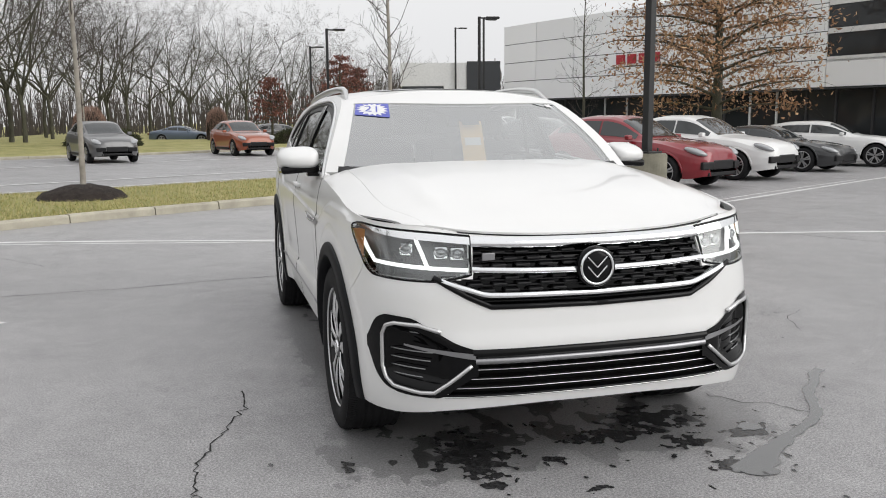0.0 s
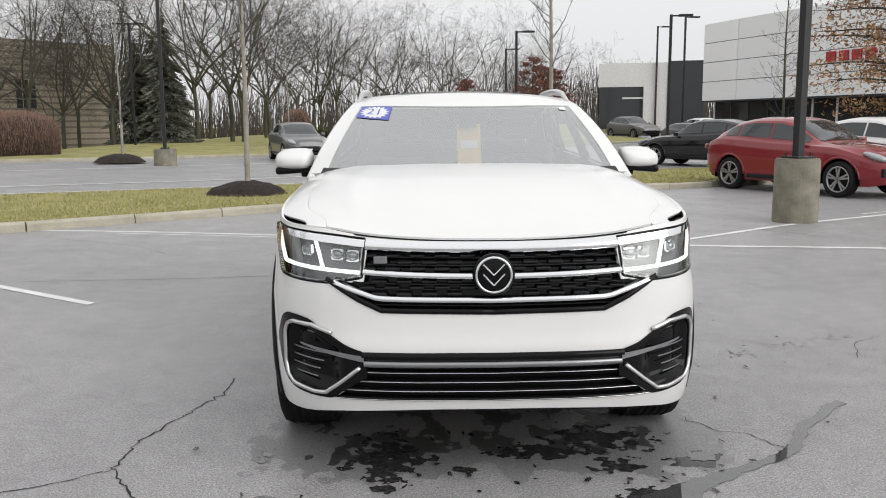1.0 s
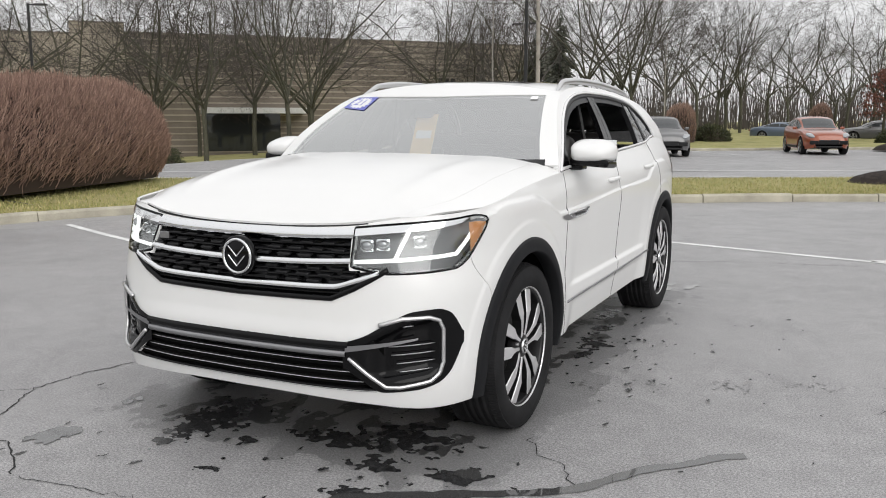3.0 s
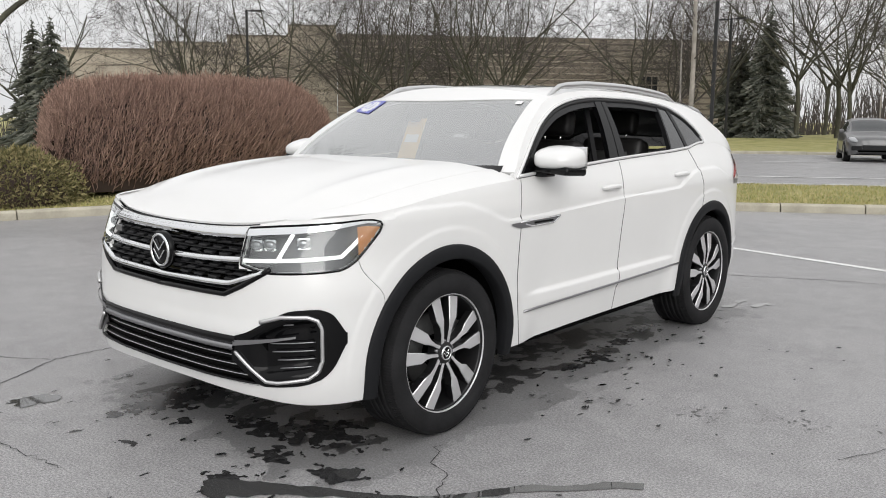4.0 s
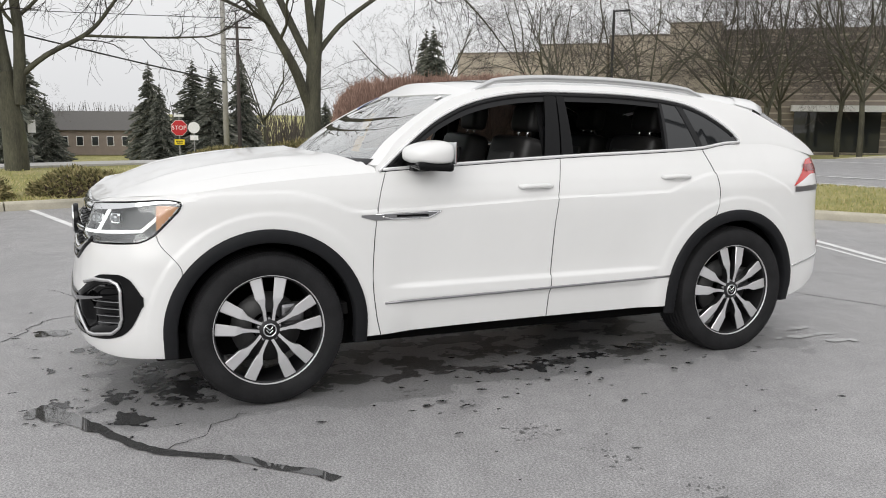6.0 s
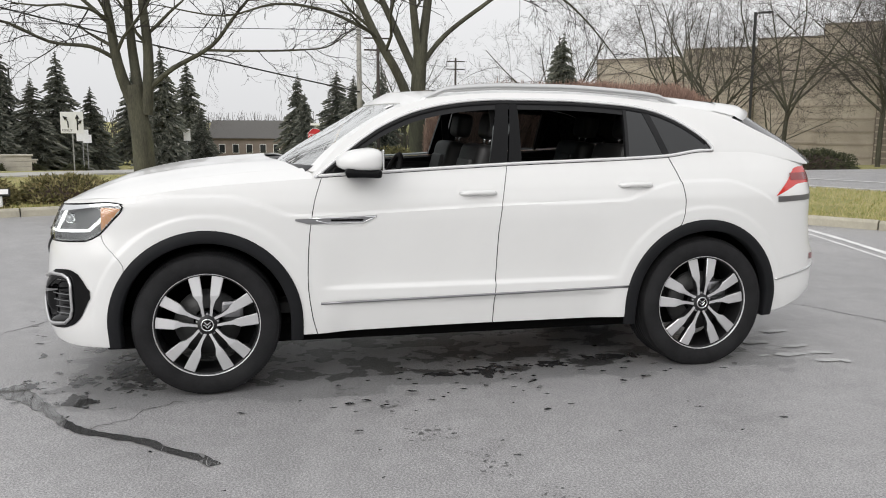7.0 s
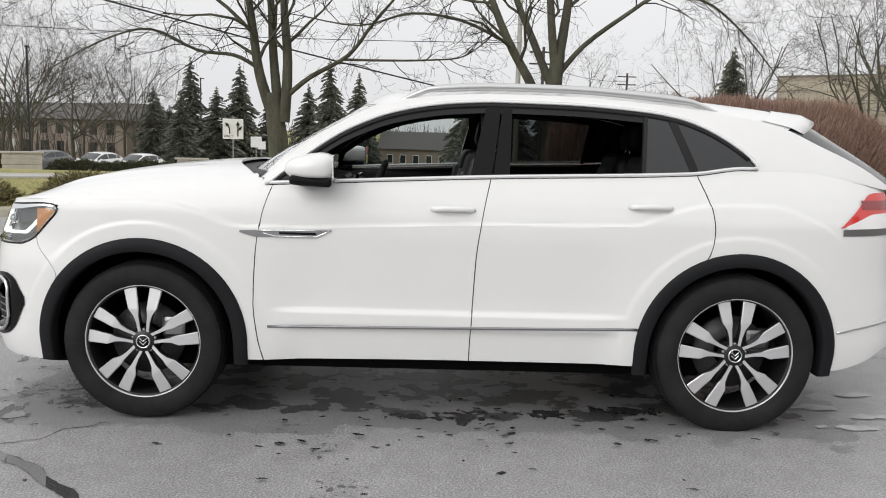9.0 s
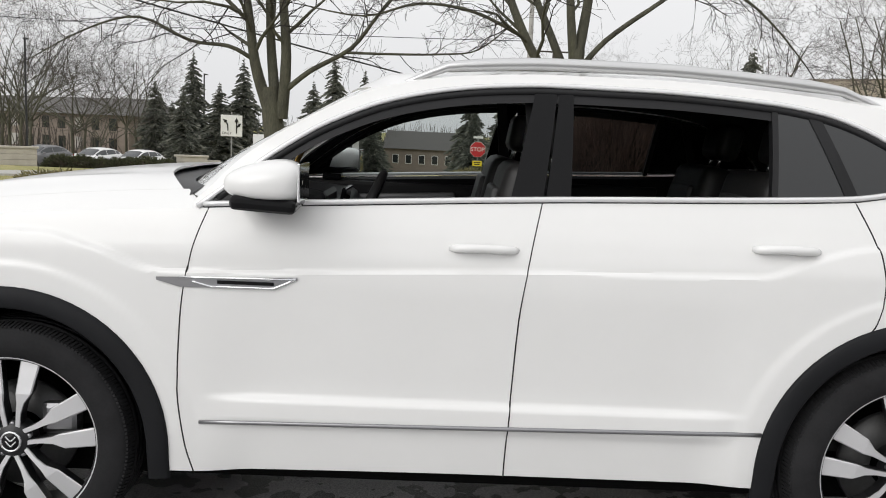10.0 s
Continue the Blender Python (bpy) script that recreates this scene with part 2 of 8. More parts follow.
# ---- ground ----
asphalt = Shader("worn_wet_asphalt", (0.07, 0.07, 0.072), 0.6, spec=0.3)
_a = asphalt
_big = _a.ramp(_a.noise(0.35, 5, 0.6), (0.3, (0.275, 0.271, 0.274)), (0.7, (0.335, 0.330, 0.333)))
_agg = _a.ramp(_a.noise(95, 5, 0.85), (0.33, 0.34), (0.50, 1.0), (0.66, 2.0))
_dirt = _a.ramp(_a.noise(5.0, 6, 0.65, distort=0.6), (0.40, 1.0), (0.58, 0.88), (0.75, 1.10))
_damp = _a.ramp(_a.noise(1.7, 8, 0.72, distort=0.4), (0.52, 1.0), (0.62, 0.90), (0.74, 0.80))
_fleck = _a.ramp(_a.noise(22, 5, 0.8), (0.30, 0.62), (0.38, 1.0), (0.66, 1.0), (0.74, 1.35))
_chip = _a.ramp(_a.noise(48, 3, 0.9), (0.60, 0.0), (0.70, 0.55))
_where = _a.ramp(_a.noise(2.6, 5, 0.7), (0.46, 0.0), (0.62, 1.0))
_pit = _a.ramp(_a.noise(30, 4, 0.9), (0.30, 0.45), (0.40, 1.0))
_grit = _a.mix(1.0, _a.mix(1.0, _a.mix(1.0, _agg, _fleck, "MULTIPLY"), _pit, "MULTIPLY"), _damp, "MULTIPLY")
_a.base(_a.mix(_a.mix(1.0, _chip, _where, "MULTIPLY"), _a.mix(1.0, _a.mix(1.0, _big, _grit, "MULTIPLY"), _dirt, "MULTIPLY"), (0.5, 0.5, 0.49)))
_a.roughness(_a.ramp(_a.noise(1.1, 6, 0.7), (0.30, 0.34), (0.55, 0.46), (0.8, 0.60)))
asphalt.p.inputs["Coat Weight"].default_value = 0.12
asphalt.p.inputs["Coat Roughness"].default_value = 0.30
_a.bump(_a.noise(120, 4, 0.75), 0.55, 0.006)
M_ASPHALT = asphalt.m

grass = Shader("winter_grass", (0.2, 0.2, 0.08), 0.85)
_g1 = grass.ramp(grass.noise(0.9, 6, 0.65), (0.25, (0.20, 0.20, 0.065)), (0.5, (0.33, 0.315, 0.115)), (0.75, (0.46, 0.39, 0.20)))
_g2 = grass.ramp(grass.noise(40, 4, 0.7), (0.25, 0.55), (0.7, 1.15))
grass.base(grass.mix(1.0, _g1, _g2, "MULTIPLY"))
grass.bump(grass.noise(55, 5, 0.7), 0.8, 0.03)
M_GRASS = grass.m
M_BLADE = Shader("grass_blade", (0.24, 0.23, 0.08), 0.7)
M_BLADE.base(M_BLADE.ramp(M_BLADE.per_island(), (0.0, (0.18, 0.20, 0.06)), (0.5, (0.36, 0.34, 0.12)), (1.0, (0.54, 0.45, 0.25))))
M_BLADE = M_BLADE.m
M_PAINT_LINE = plain("worn_white_road_paint", (0.80, 0.80, 0.79), 0.6, low=0.72, high=1.12, scale=3, fine=40)
M_KERB = plain("weathered_kerb_concrete", (0.44, 0.41, 0.33), 0.85, low=0.7, high=1.2, scale=2.5, fine=45, bump=0.4)
M_CONCRETE = plain("pale_concrete", (0.42, 0.41, 0.39), 0.85, low=0.85, high=1.1, scale=0.5, fine=30, bump=0.3)
mulch = Shader("dark_mulch", (0.03, 0.022, 0.018), 0.95)
mulch.varied(0.5, 1.9, 9, 70)
mulch.bump(mulch.noise(45, 5, 0.8), 1.0, 0.05)
M_MULCH = mulch.m
M_WATER = Shader("standing_water", (0.06, 0.06, 0.06), 0.03, spec=0.8, ior=1.65).m
M_WET = Shader("soaked_asphalt", (0.03, 0.03, 0.031), 0.2, ior=1.33)
M_WET.base(M_WET.ramp(M_WET.noise(30, 5, 0.75), (0.35, (0.016, 0.016, 0.017)), (0.6, (0.045, 0.045, 0.046)), (0.75, (0.11, 0.11, 0.11))))
# first and last tone: shade painted under the car; middle tone: damp speckles
M_DAMP_SHADE = []
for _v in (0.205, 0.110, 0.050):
    _d = Shader("damp_shaded_asphalt", (_v, _v, _v * 1.01), 0.36, ior=1.4)
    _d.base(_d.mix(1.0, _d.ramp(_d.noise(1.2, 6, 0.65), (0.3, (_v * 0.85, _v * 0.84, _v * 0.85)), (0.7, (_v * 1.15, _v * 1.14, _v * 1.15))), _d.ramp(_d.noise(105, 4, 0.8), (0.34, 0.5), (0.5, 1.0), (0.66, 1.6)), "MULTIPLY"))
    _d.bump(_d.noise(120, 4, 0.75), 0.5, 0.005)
    M_DAMP_SHADE.append(_d.m)
M_SALT = plain("dried_salt_crust", (0.52, 0.52, 0.52), 0.8, low=0.7, high=1.1, scale=12, fine=90)
M_WET.bump(M_WET.noise(120, 4, 0.7), 0.25, 0.003)
M_WET = M_WET.m
M_CRACK = Shader("crack_fill", (0.008, 0.008, 0.008), 0.7).m


def land(x, y):
    """Height of the open land: level round the lot, falling to the street in the west, rising a little in the north."""
    west = -1.0 * sstep(-18, -30, x) * 1.2 - 1.9 * sstep(-30, -75, x)
    north = 1.1 * sstep(42, 75, y) * sstep(4, 14, x)
    return west + north


def axis_steps(lo, hi, fine_lo, fine_hi, fine, coarse):
    out = [lo]
    while out[-1] < hi:
        v = out[-1]
        d = max(fine_lo - v, v - fine_hi, 0)
        out.append(v + max(fine, min(coarse, d * 0.35)))
    return out


gx, gy = axis_steps(-1500, 1500, -90, 60, 3.0, 300), axis_steps(-1500, 1500, -30, 110, 3.0, 300)
g_verts = [(x, y, land(x, y) - 0.06) for y in gy for x in gx]
g_faces = [(j * len(gx) + i, j * len(gx) + i + 1, (j + 1) * len(gx) + i + 1, (j + 1) * len(gx) + i) for j in range(len(gy) - 1) for i in range(len(gx) - 1)]
tagged(part("ground", mesh_of("ground", g_verts, g_faces), M_GRASS, None), "open winter grassland reaching the horizon", "ground", kind="structure")
tagged(part("parking_lot", sheet("parking_lot", lambda a, b: Vector((lerp(-26, 60, a), lerp(-40, 62, b), land(lerp(-26, 60, a), lerp(-40, 62, b)))), 40, 40), M_ASPHALT, None), "worn grey asphalt, damp and cracked", "parking lot", kind="structure")

# kerb line of the lot, from the south-west round to the north-east
KERB = [(0.5, -17.0), (-3.0, -12.3), (-5.9, -8.8), (-7.6, -5.8), (-8.3, -4.0), (-8.85, -2.2), (-9.2, -0.6), (-9.25, 0.6), (-9.1, 2.0), (-8.75, 3.4), (-8.3, 5.0), (-7.6, 6.4), (-6.7, 7.35), (-5.75, 8.1), (-4.5, 9.05), (-3.1, 10.1), (-1.9, 10.85), (-0.4, 11.75), (1.2, 12.75), (3.2, 13.75), (6.2, 15.2), (8.5, 16.3), (10.8, 17.5), (14.0, 19.2), (20.0, 22.5)]


def resample(pts, step):
    t = [0.0]
    for a, b in zip(pts, pts[1:]):
        t.append(t[-1] + math.dist(a, b))
    fx, fy = smooth_curve(*zip(t, [p[0] for p in pts])), smooth_curve(*zip(t, [p[1] for p in pts]))
    n = max(2, round(t[-1] / step))
    return [(fx(t[-1] * k / n), fy(t[-1] * k / n)) for k in range(n + 1)]


def side_of(pts, i):
    """The unit vector to the left of a line at its point i."""
    a, b = pts[max(0, i - 1)], pts[min(len(pts) - 1, i + 1)]
    d = Vector((b[0] - a[0], b[1] - a[1], 0)).normalized()
    return Vector((-d.y, d.x, 0))


kerb_fine = resample(KERB, 0.25)


def lawn_rise(d):
    """Height of the lawn at d metres behind the kerb."""
    return 0.135 + 0.10 * sstep(0, 2.5, d)


road_near = [(-30.0, 2.8), (-20.0, 8.2), (-14.0, 12.0), (-9.5, 14.4), (-5.4, 16.1), (-0.1, 19.1), (4.0, 21.4), (8.2, 23.4), (13.0, 26.2), (19.0, 29.5)]

# ---- the white coupe SUV: front axle at y = 0, nose to -y, its left side to +x ----
WHEELBASE, AXLE_Z, TYRE_R = 2.979, 0.396, 0.396
suv = thing("suv", None, "white coupe-style SUV with black wheel arches, parked on wet asphalt", "car")


def dense_contour():
    ctrl = [(0.0, -0.926), (0.30, -0.920), (0.55, -0.892), (0.70, -0.845), (0.80, -0.780), (0.880, -0.688), (0.930, -0.580), (0.960, -0.45), (0.974, -0.28), (0.978, 0.0), (0.980, 0.5), (0.982, 1.2), (0.982, 2.2), (0.978, 2.9), (0.962, 3.25), (0.935, 3.5), (0.888, 3.7), (0.82, 3.83), (0.70, 3.91), (0.40, 3.97), (0.0, 3.99)]
    t = [0.0]
    for a, b in zip(ctrl, ctrl[1:]):
        t.append(t[-1] + math.dist(a, b))
    fx = smooth_curve(*[(s, c[0]) for s, c in zip(t, ctrl)])
    fy = smooth_curve(*[(s, c[1]) for s, c in zip(t, ctrl)])
    ss = np.linspace(0, t[-1], 1200)
    return ss, np.array([fx(s) for s in ss]), np.array([fy(s) for s in ss])


CS, CX, CY = dense_contour()
S_END = float(CS[-1])
CTX, CTY = np.gradient(CX, CS), np.gradient(CY, CS)
_k = np.ones(41) / 41
CTX, CTY = [np.convolve(np.pad(q, 20, mode="edge"), _k, mode="valid") for q in (CTX, CTY)]
I_SIDE = int(np.argmax(CX))


def s_x(x):
    """Along the contour, where the front is x wide."""
    return float(np.interp(x, CX[:I_SIDE], CS[:I_SIDE]))


def s_y(y):
    return float(np.interp(y, CY, CS))


front_in = smooth_curve((0.22, 0.10), (0.27, 0.045), (0.33, 0.015), (0.40, 0.0), (0.58, 0.0), (0.66, 0.012), (0.73, 0.02), (0.82, 0.03), (0.90, 0.045), (0.97, 0.075), (1.02, 0.10), (1.07, 0.14))
side_in = smooth_curve((0.24, 0.09), (0.30, 0.055), (0.40, 0.036), (0.47, 0.024), (0.515, 0.004), (0.568, 0.003), (0.592, 0.023), (0.72, 0.016), (0.88, 0.005), (0.97, 0.0), (1.04, 0.002), (1.12, 0.018), (1.20, 0.047), (1.26, 0.075), (1.34, 0.115))
side_in_plain = smooth_curve((0.24, 0.05), (0.30, 0.024), (0.40, 0.012), (0.52, 0.008), (0.72, 0.003), (0.97, 0.0), (1.04, 0.002), (1.12, 0.018), (1.20, 0.047), (1.26, 0.075), (1.34, 0.115))
rear_in = smooth_curve((0.28, 0.16), (0.36, 0.06), (0.46, 0.0), (0.66, 0.0), (0.74, 0.04), (0.9, 0.07), (1.05, 0.08), (1.22, 0.12), (1.30, 0.18))
crease_z = smooth_curve((-0.60, 0.95), (-0.45, 1.05), (-0.2, 1.10), (0.1, 1.10), (0.30, 1.05), (0.48, 0.99), (0.95, 1.0), (1.69, 1.03), (2.43, 1.045), (2.59, 1.10), (2.81, 1.15), (3.1, 1.155), (3.35, 1.08), (3.55, 0.95))
top_z = smooth_curve((0.0, 1.025), (0.12, 1.0257), (0.3, 1.0308), (s_x(0.53), 1.043), (s_x(0.80), 1.075), (s_y(-0.48), 1.094), (s_y(0.0), 1.15), (s_y(0.5), 1.185), (s_y(0.95), 1.21), (s_y(1.72), 1.25), (s_y(2.73), 1.292), (s_y(3.0), 1.325), (s_y(3.3), 1.325), (s_y(3.6), 1.28), (s_y(3.78), 1.25), (S_END, 1.25))
bot_z = smooth_curve((0.0, 0.335), (0.2, 0.335), (s_x(0.6), 0.32), (s_x(0.85), 0.29), (s_y(-0.5), 0.285), (s_y(0.5), 0.315), (s_y(1.6), 0.33), (s_y(2.5), 0.33), (s_y(3.5), 0.315), (s_y(3.7), 0.36), (s_y(3.83), 0.42), (S_END, 0.42))


def skin(s, z, off=0.0):
    """A point of the body's lower skin, at s along the contour and height z; off: proud of it."""
    x, y = float(np.interp(s, CS, CX)), float(np.interp(s, CS, CY))
    tx, ty = float(np.interp(s, CS, CTX)), float(np.interp(s, CS, CTY))
    n = Vector((ty, -tx, 0))
    n.normalize()
    nx2 = n.x * n.x
    wf, wr = (1 - nx2 if n.y < 0 else 0.0), (1 - nx2 if n.y > 0 else 0.0)
    blade = sstep(0.60, 0.80, y) * (1 - sstep(2.25, 2.45, y))
    side = lerp(side_in_plain(z), side_in(z), blade)
    side += 0.012 * sstep(-0.003, 0.008, z - crease_z(y)) * sstep(-0.65, -0.3, y) * (1 - sstep(3.3, 3.6, y))
    side += 0.028 * sstep(0.74, 0.94, z) * (1 - sstep(-0.62, -0.15, y))
    for yc in (0.0, WHEELBASE):
        side -= 0.006 * (1 - sstep(0.585, 0.61, math.hypot(y - yc, z - 0.40))) * sstep(0.3, 0.5, z)
    d = off - (nx2 * side + wf * front_in(z) + wr * rear_in(z))
    return Vector((x + n.x * d, y + n.y * d, z))


def in_arch(y, z, r=0.485):
    return any((math.hypot(y - yc, z - 0.40) < r) if z > 0.40 else abs(y - yc) < r for yc in (0.0, WHEELBASE))


seam_front = smooth_curve((0.28, 0.61), (0.31, 0.60), (0.43, 0.57), (0.62, 0.55), (0.85, 0.56), (1.05, 0.59), (1.22, 0.645))
seam_mid = smooth_curve((0.28, 1.63), (0.34, 1.63), (0.64, 1.64), (0.87, 1.65), (1.09, 1.68), (1.28, 1.72))
seam_rear = smooth_curve((0.28, 2.52), (0.80, 2.72), (0.91, 2.81), (1.02, 2.83), (1.11, 2.82), (1.30, 2.75))
nose_end = smooth_curve((0.28, -0.42), (0.60, -0.42), (0.72, -0.42), (0.88, -0.53), (1.0, -0.55), (1.09, -0.43))
tail_start = smooth_curve((0.28, 3.45), (1.30, 3.45))

grille_lo = curve_of((0, 0.735), (0.46, 0.742), (0.56, 0.785), (0.69, 0.862))
grille_hi = curve_of((0, 1.012), (0.535, 1.03), (0.5351, 0.868), (0.69, 0.866))
lamp_in, lamp_out = s_x(0.545), s_y(-0.40)
lamp_lo = smooth_curve((lamp_in, 0.880), (s_x(0.70), 0.856), (s_y(-0.63), 0.866), (s_y(-0.55), 0.900), (s_y(-0.48), 0.968), (lamp_out, 1.048))
lamp_hi = smooth_curve((lamp_in, 1.030), (s_x(0.72), 1.045), (s_y(-0.63), 1.062), (s_y(-0.49), 1.070), (lamp_out, 1.060))
fog_in_s, fog_out_s = s_x(0.53), s_y(-0.605)
fog_lo = smooth_curve((fog_in_s, 0.47), (s_x(0.60), 0.425), (s_x(0.68), 0.378), (s_x(0.80), 0.385), (s_x(0.86), 0.405), (s_x(0.892), 0.445), (fog_out_s, 0.56))
fog_hi = smooth_curve((fog_in_s, 0.575), (s_x(0.60), 0.60), (s_x(0.68), 0.645), (s_x(0.79), 0.702), (s_x(0.86), 0.708), (s_x(0.892), 0.690), (fog_out_s, 0.60))
LOW_S = s_x(0.53)


def opening(s, z, m=0.0):
    """Whether the nose is open there: grille, headlamps, side intakes and lower intake."""
    x = float(np.interp(s, CS, CX))
    if s < s_x(0.69) and grille_lo(x) + m < z < grille_hi(x) - 0.004:
        return True
    if lamp_in + m < s < lamp_out - 2 * m and lamp_lo(s) + m < z < lamp_hi(s) - m:
        return True
    if fog_in_s + m < s < fog_out_s - m and fog_lo(s) + m < z < fog_hi(s) - m:
        return True
    lo_edge = lerp(0.375, 0.38, x / 0.64)
    return x < lerp(0.66, 0.55, min(1, (z - 0.375) / 0.10)) and lo_edge + 0.004 < z < 0.575 - m


def body_panel(name, s0, s1, columns, rows, gap=0.002, cut=None, off=0.0, full=False):
    """A panel of the skin between two seams s0(z) and s1(z), as seam heights fall; full: across both sides of the nose or tail."""
    def at(a, b):
        zt, zb = [lambda s: top_z(s), lambda s: bot_z(s)]
        z = lerp(0.30, 1.15, b)
        s = lerp(s0(z) + gap, s1(z) - gap, a)
        for _ in range(2):
            z = lerp(zb(s), zt(s), b)
            s = lerp(s0(z) + gap, s1(z) - gap, a)
        return s, z

    def keep(a, b):
        s, z = at(a, b)
        y = float(np.interp(s, CS, CY))
        if in_arch(y, z):
            return False
        return cut is None or not cut(s, z)
    me = sheet(name, lambda a, b: skin(*at(a, b), off), columns, rows, keep)
    return me


def loose_free(me):
    bm = bmesh.new()
    bm.from_mesh(me)
    bmesh.ops.delete(bm, geom=[v for v in bm.verts if not v.link_faces], context="VERTS")
    bm.to_mesh(me)
    bm.free()
    return me


def joined(name, *meshes):
    bm = bmesh.new()
    for me in meshes:
        bm.from_mesh(me)
    bmesh.ops.remove_doubles(bm, verts=bm.verts, dist=0.0006)
    out = bpy.data.meshes.new(name)
    bm.to_mesh(out)
    bm.free()
    out.polygons.foreach_set("use_smooth", [True] * len(out.polygons))
    return out


def skin_patch(name, s0, s1, lo, hi, off, nu=30, nv=6, both=False):
    """A sheet that lies on the skin between two curves lo(s) and hi(s)."""
    def at(a, b):
        s = lerp(s0, s1, a)
        return skin(s, lerp(lo(s), hi(s), b), off(s) if callable(off) else off)
    return sheet(name, at, nu, nv)


def skin_tube(name, pts, r, off=0.0, n=8, steps=8):
    """A bar along (s, z) points on the skin."""
    dense = []
    for (s0, z0), (s1, z1) in zip(pts, pts[1:]):
        dense += [skin(lerp(s0, s1, k / steps), lerp(z0, z1, k / steps), off) for k in range(steps)]
    dense.append(skin(*pts[-1], off))
    return tube_mesh(name, dense, r, n)


# painted panels
nose = loose_free(body_panel("front_bumper", lambda z: -0.002, lambda z: s_y(nose_end(z)), 140, 120, 0.002, lambda s, z: opening(s, z, 0.009)))
nose_all = joined("front_bumper", nose, mirrored(nose, "front_bumper"))
thicken(part("front_bumper", nose_all, M_WHITE, suv, "white painted bumper around black intakes"), 0.012)
for nm, a, b, cols in (("front_wing", nose_end, seam_front, 60), ("front_door", seam_front, seam_mid, 60), ("rear_door", seam_mid, seam_rear, 60), ("rear_quarter_panel", seam_rear, tail_start, 50)):
    me = loose_free(body_panel(nm, lambda z, f=a: s_y(f(z)), lambda z, f=b: s_y(f(z)), cols, 120, 0.002, (lambda s, z: opening(s, z, 0.009)) if nm == "front_wing" else None))
    for ob in both_sides(nm, me, M_WHITE, suv):
        thicken(ob, 0.012)
tail = loose_free(body_panel("tailgate", lambda z: s_y(tail_start(z)) - 0.004, lambda z: S_END + 0.002, 60, 60, 0.0))
thicken(part("tailgate", joined("tailgate", tail, mirrored(tail, "tailgate")), M_WHITE, suv), 0.012)
for f, lo_z in ((seam_front, 0.31), (seam_mid, 0.325), (seam_rear, 0.88)):
    both_sides("panel_gap", skin_tube("panel_gap", [(s_y(f(z)), z) for z in np.linspace(lo_z, top_z(s_y(f(1.2))) - 0.01, 26)], 0.0032, -0.0012, 4, 2), M_SEAM, suv)
inner = loose_free(body_panel("inner_shell", lambda z: s_y(-0.40), lambda z: s_y(3.5), 110, 26, 0.0, None, -0.022))
for ob in both_sides("inner_shell", inner, M_SATIN_BLACK, suv):
    thicken(ob, 0.03)

# hood and wing tops: across from the nose's upper edge to the windscreen
hood_c = smooth_curve((0.0, 1.025), (0.05, 1.056), (0.10, 1.086), (0.16, 1.116), (0.31, 1.182), (0.45, 1.218), (0.57, 1.240), (0.835, 1.275), (1.0, 1.288))


def hood_at(a, b, off=0.0):
    """a: 0 at the middle to 1 at the wing's edge; b: 0 at the nose to 1 at the windscreen."""
    sgn, a = (1 if a >= 0 else -1), abs(a)
    y_side = lerp(-0.74, 0.62, b)
    s = s_y(y_side)
    edge = skin(s, top_z(s))
    sf = lerp(0, s_y(-0.74), a)
    f = skin(sf, top_z(sf))
    rear_y = lerp(0.36, 0.62, a ** 2.6)
    x = lerp(f.x, a * edge.x, sstep(0, 0.25, b))
    y = lerp(f.y, rear_y, b)
    k = a ** 5
    z = (1 - k) * (hood_c(b) + (f.z - 1.025) * (1 - b) ** 6) + k * edge.z
    z += 0.009 * math.exp(-((a - 0.64) / 0.06) ** 2) * sstep(0.08, 0.3, b) * (1 - sstep(0.6, 0.95, b)) - 0.004 * math.exp(-((a - 0.48) / 0.12) ** 2) * sstep(0.08, 0.3, b)
    return Vector((sgn * x, y, z + off))


HOOD_A = 0.865
hood = sheet("hood", lambda a, b: hood_at(lerp(-HOOD_A + 0.0006, HOOD_A - 0.0006, a), lerp(0.012, 0.985, b)), 80, 50)
thicken(part("hood", hood, M_WHITE, suv, "white bonnet with two long ridges"), 0.01)
top = sheet("wing_top", lambda a, b: hood_at(lerp(HOOD_A + 0.0006, 1.0, a), b), 12, 50)
for ob in both_sides("wing_top", top, M_WHITE, suv):
    thicken(ob, 0.01)
under = sheet("engine_bay", lambda a, b: hood_at(lerp(-1, 1, a), b, -0.035), 30, 16)
part("engine_bay", under, M_VOID, suv)
wing_edge = skin_patch("wing_edge", s_x(0.74), s_y(-0.34), lambda s: lerp(lamp_hi(min(s, lamp_out)), top_z(s), 0.12), lambda s: top_z(s) + 0.001, 0.0015, 40, 3)
both_sides("wing_edge", wing_edge, M_WHITE, suv)
nose_gap = sheet("hood_gap", lambda a, b: skin(lerp(0.0, s_x(0.60), a), top_z(lerp(0.0, s_x(0.60), a)) - lerp(-0.001, lerp(0.007, 0.003, a), b), 0.003), 60, 2)
part("hood_gap", joined("hood_gap", nose_gap, mirrored(nose_gap, "hood_gap")), M_GLOSS_BLACK, suv, "black gap along the bonnet's leading edge")

# greenhouse
belt_x = curve_of(*[(y, skin(s_y(y), top_z(s_y(y))).x) for y in np.linspace(0.3, 3.8, 60)])


def belt_z(y):
    return top_z(s_y(y))


def house(y, z, off=0.0):
    """A point of the cabin's side, at y along the car and height z."""
    dz = max(0.0, z - belt_z(y))
    return Vector((belt_x(y) - 0.33 * dz - 0.42 * dz * dz + off, y, z + off * 0.25))


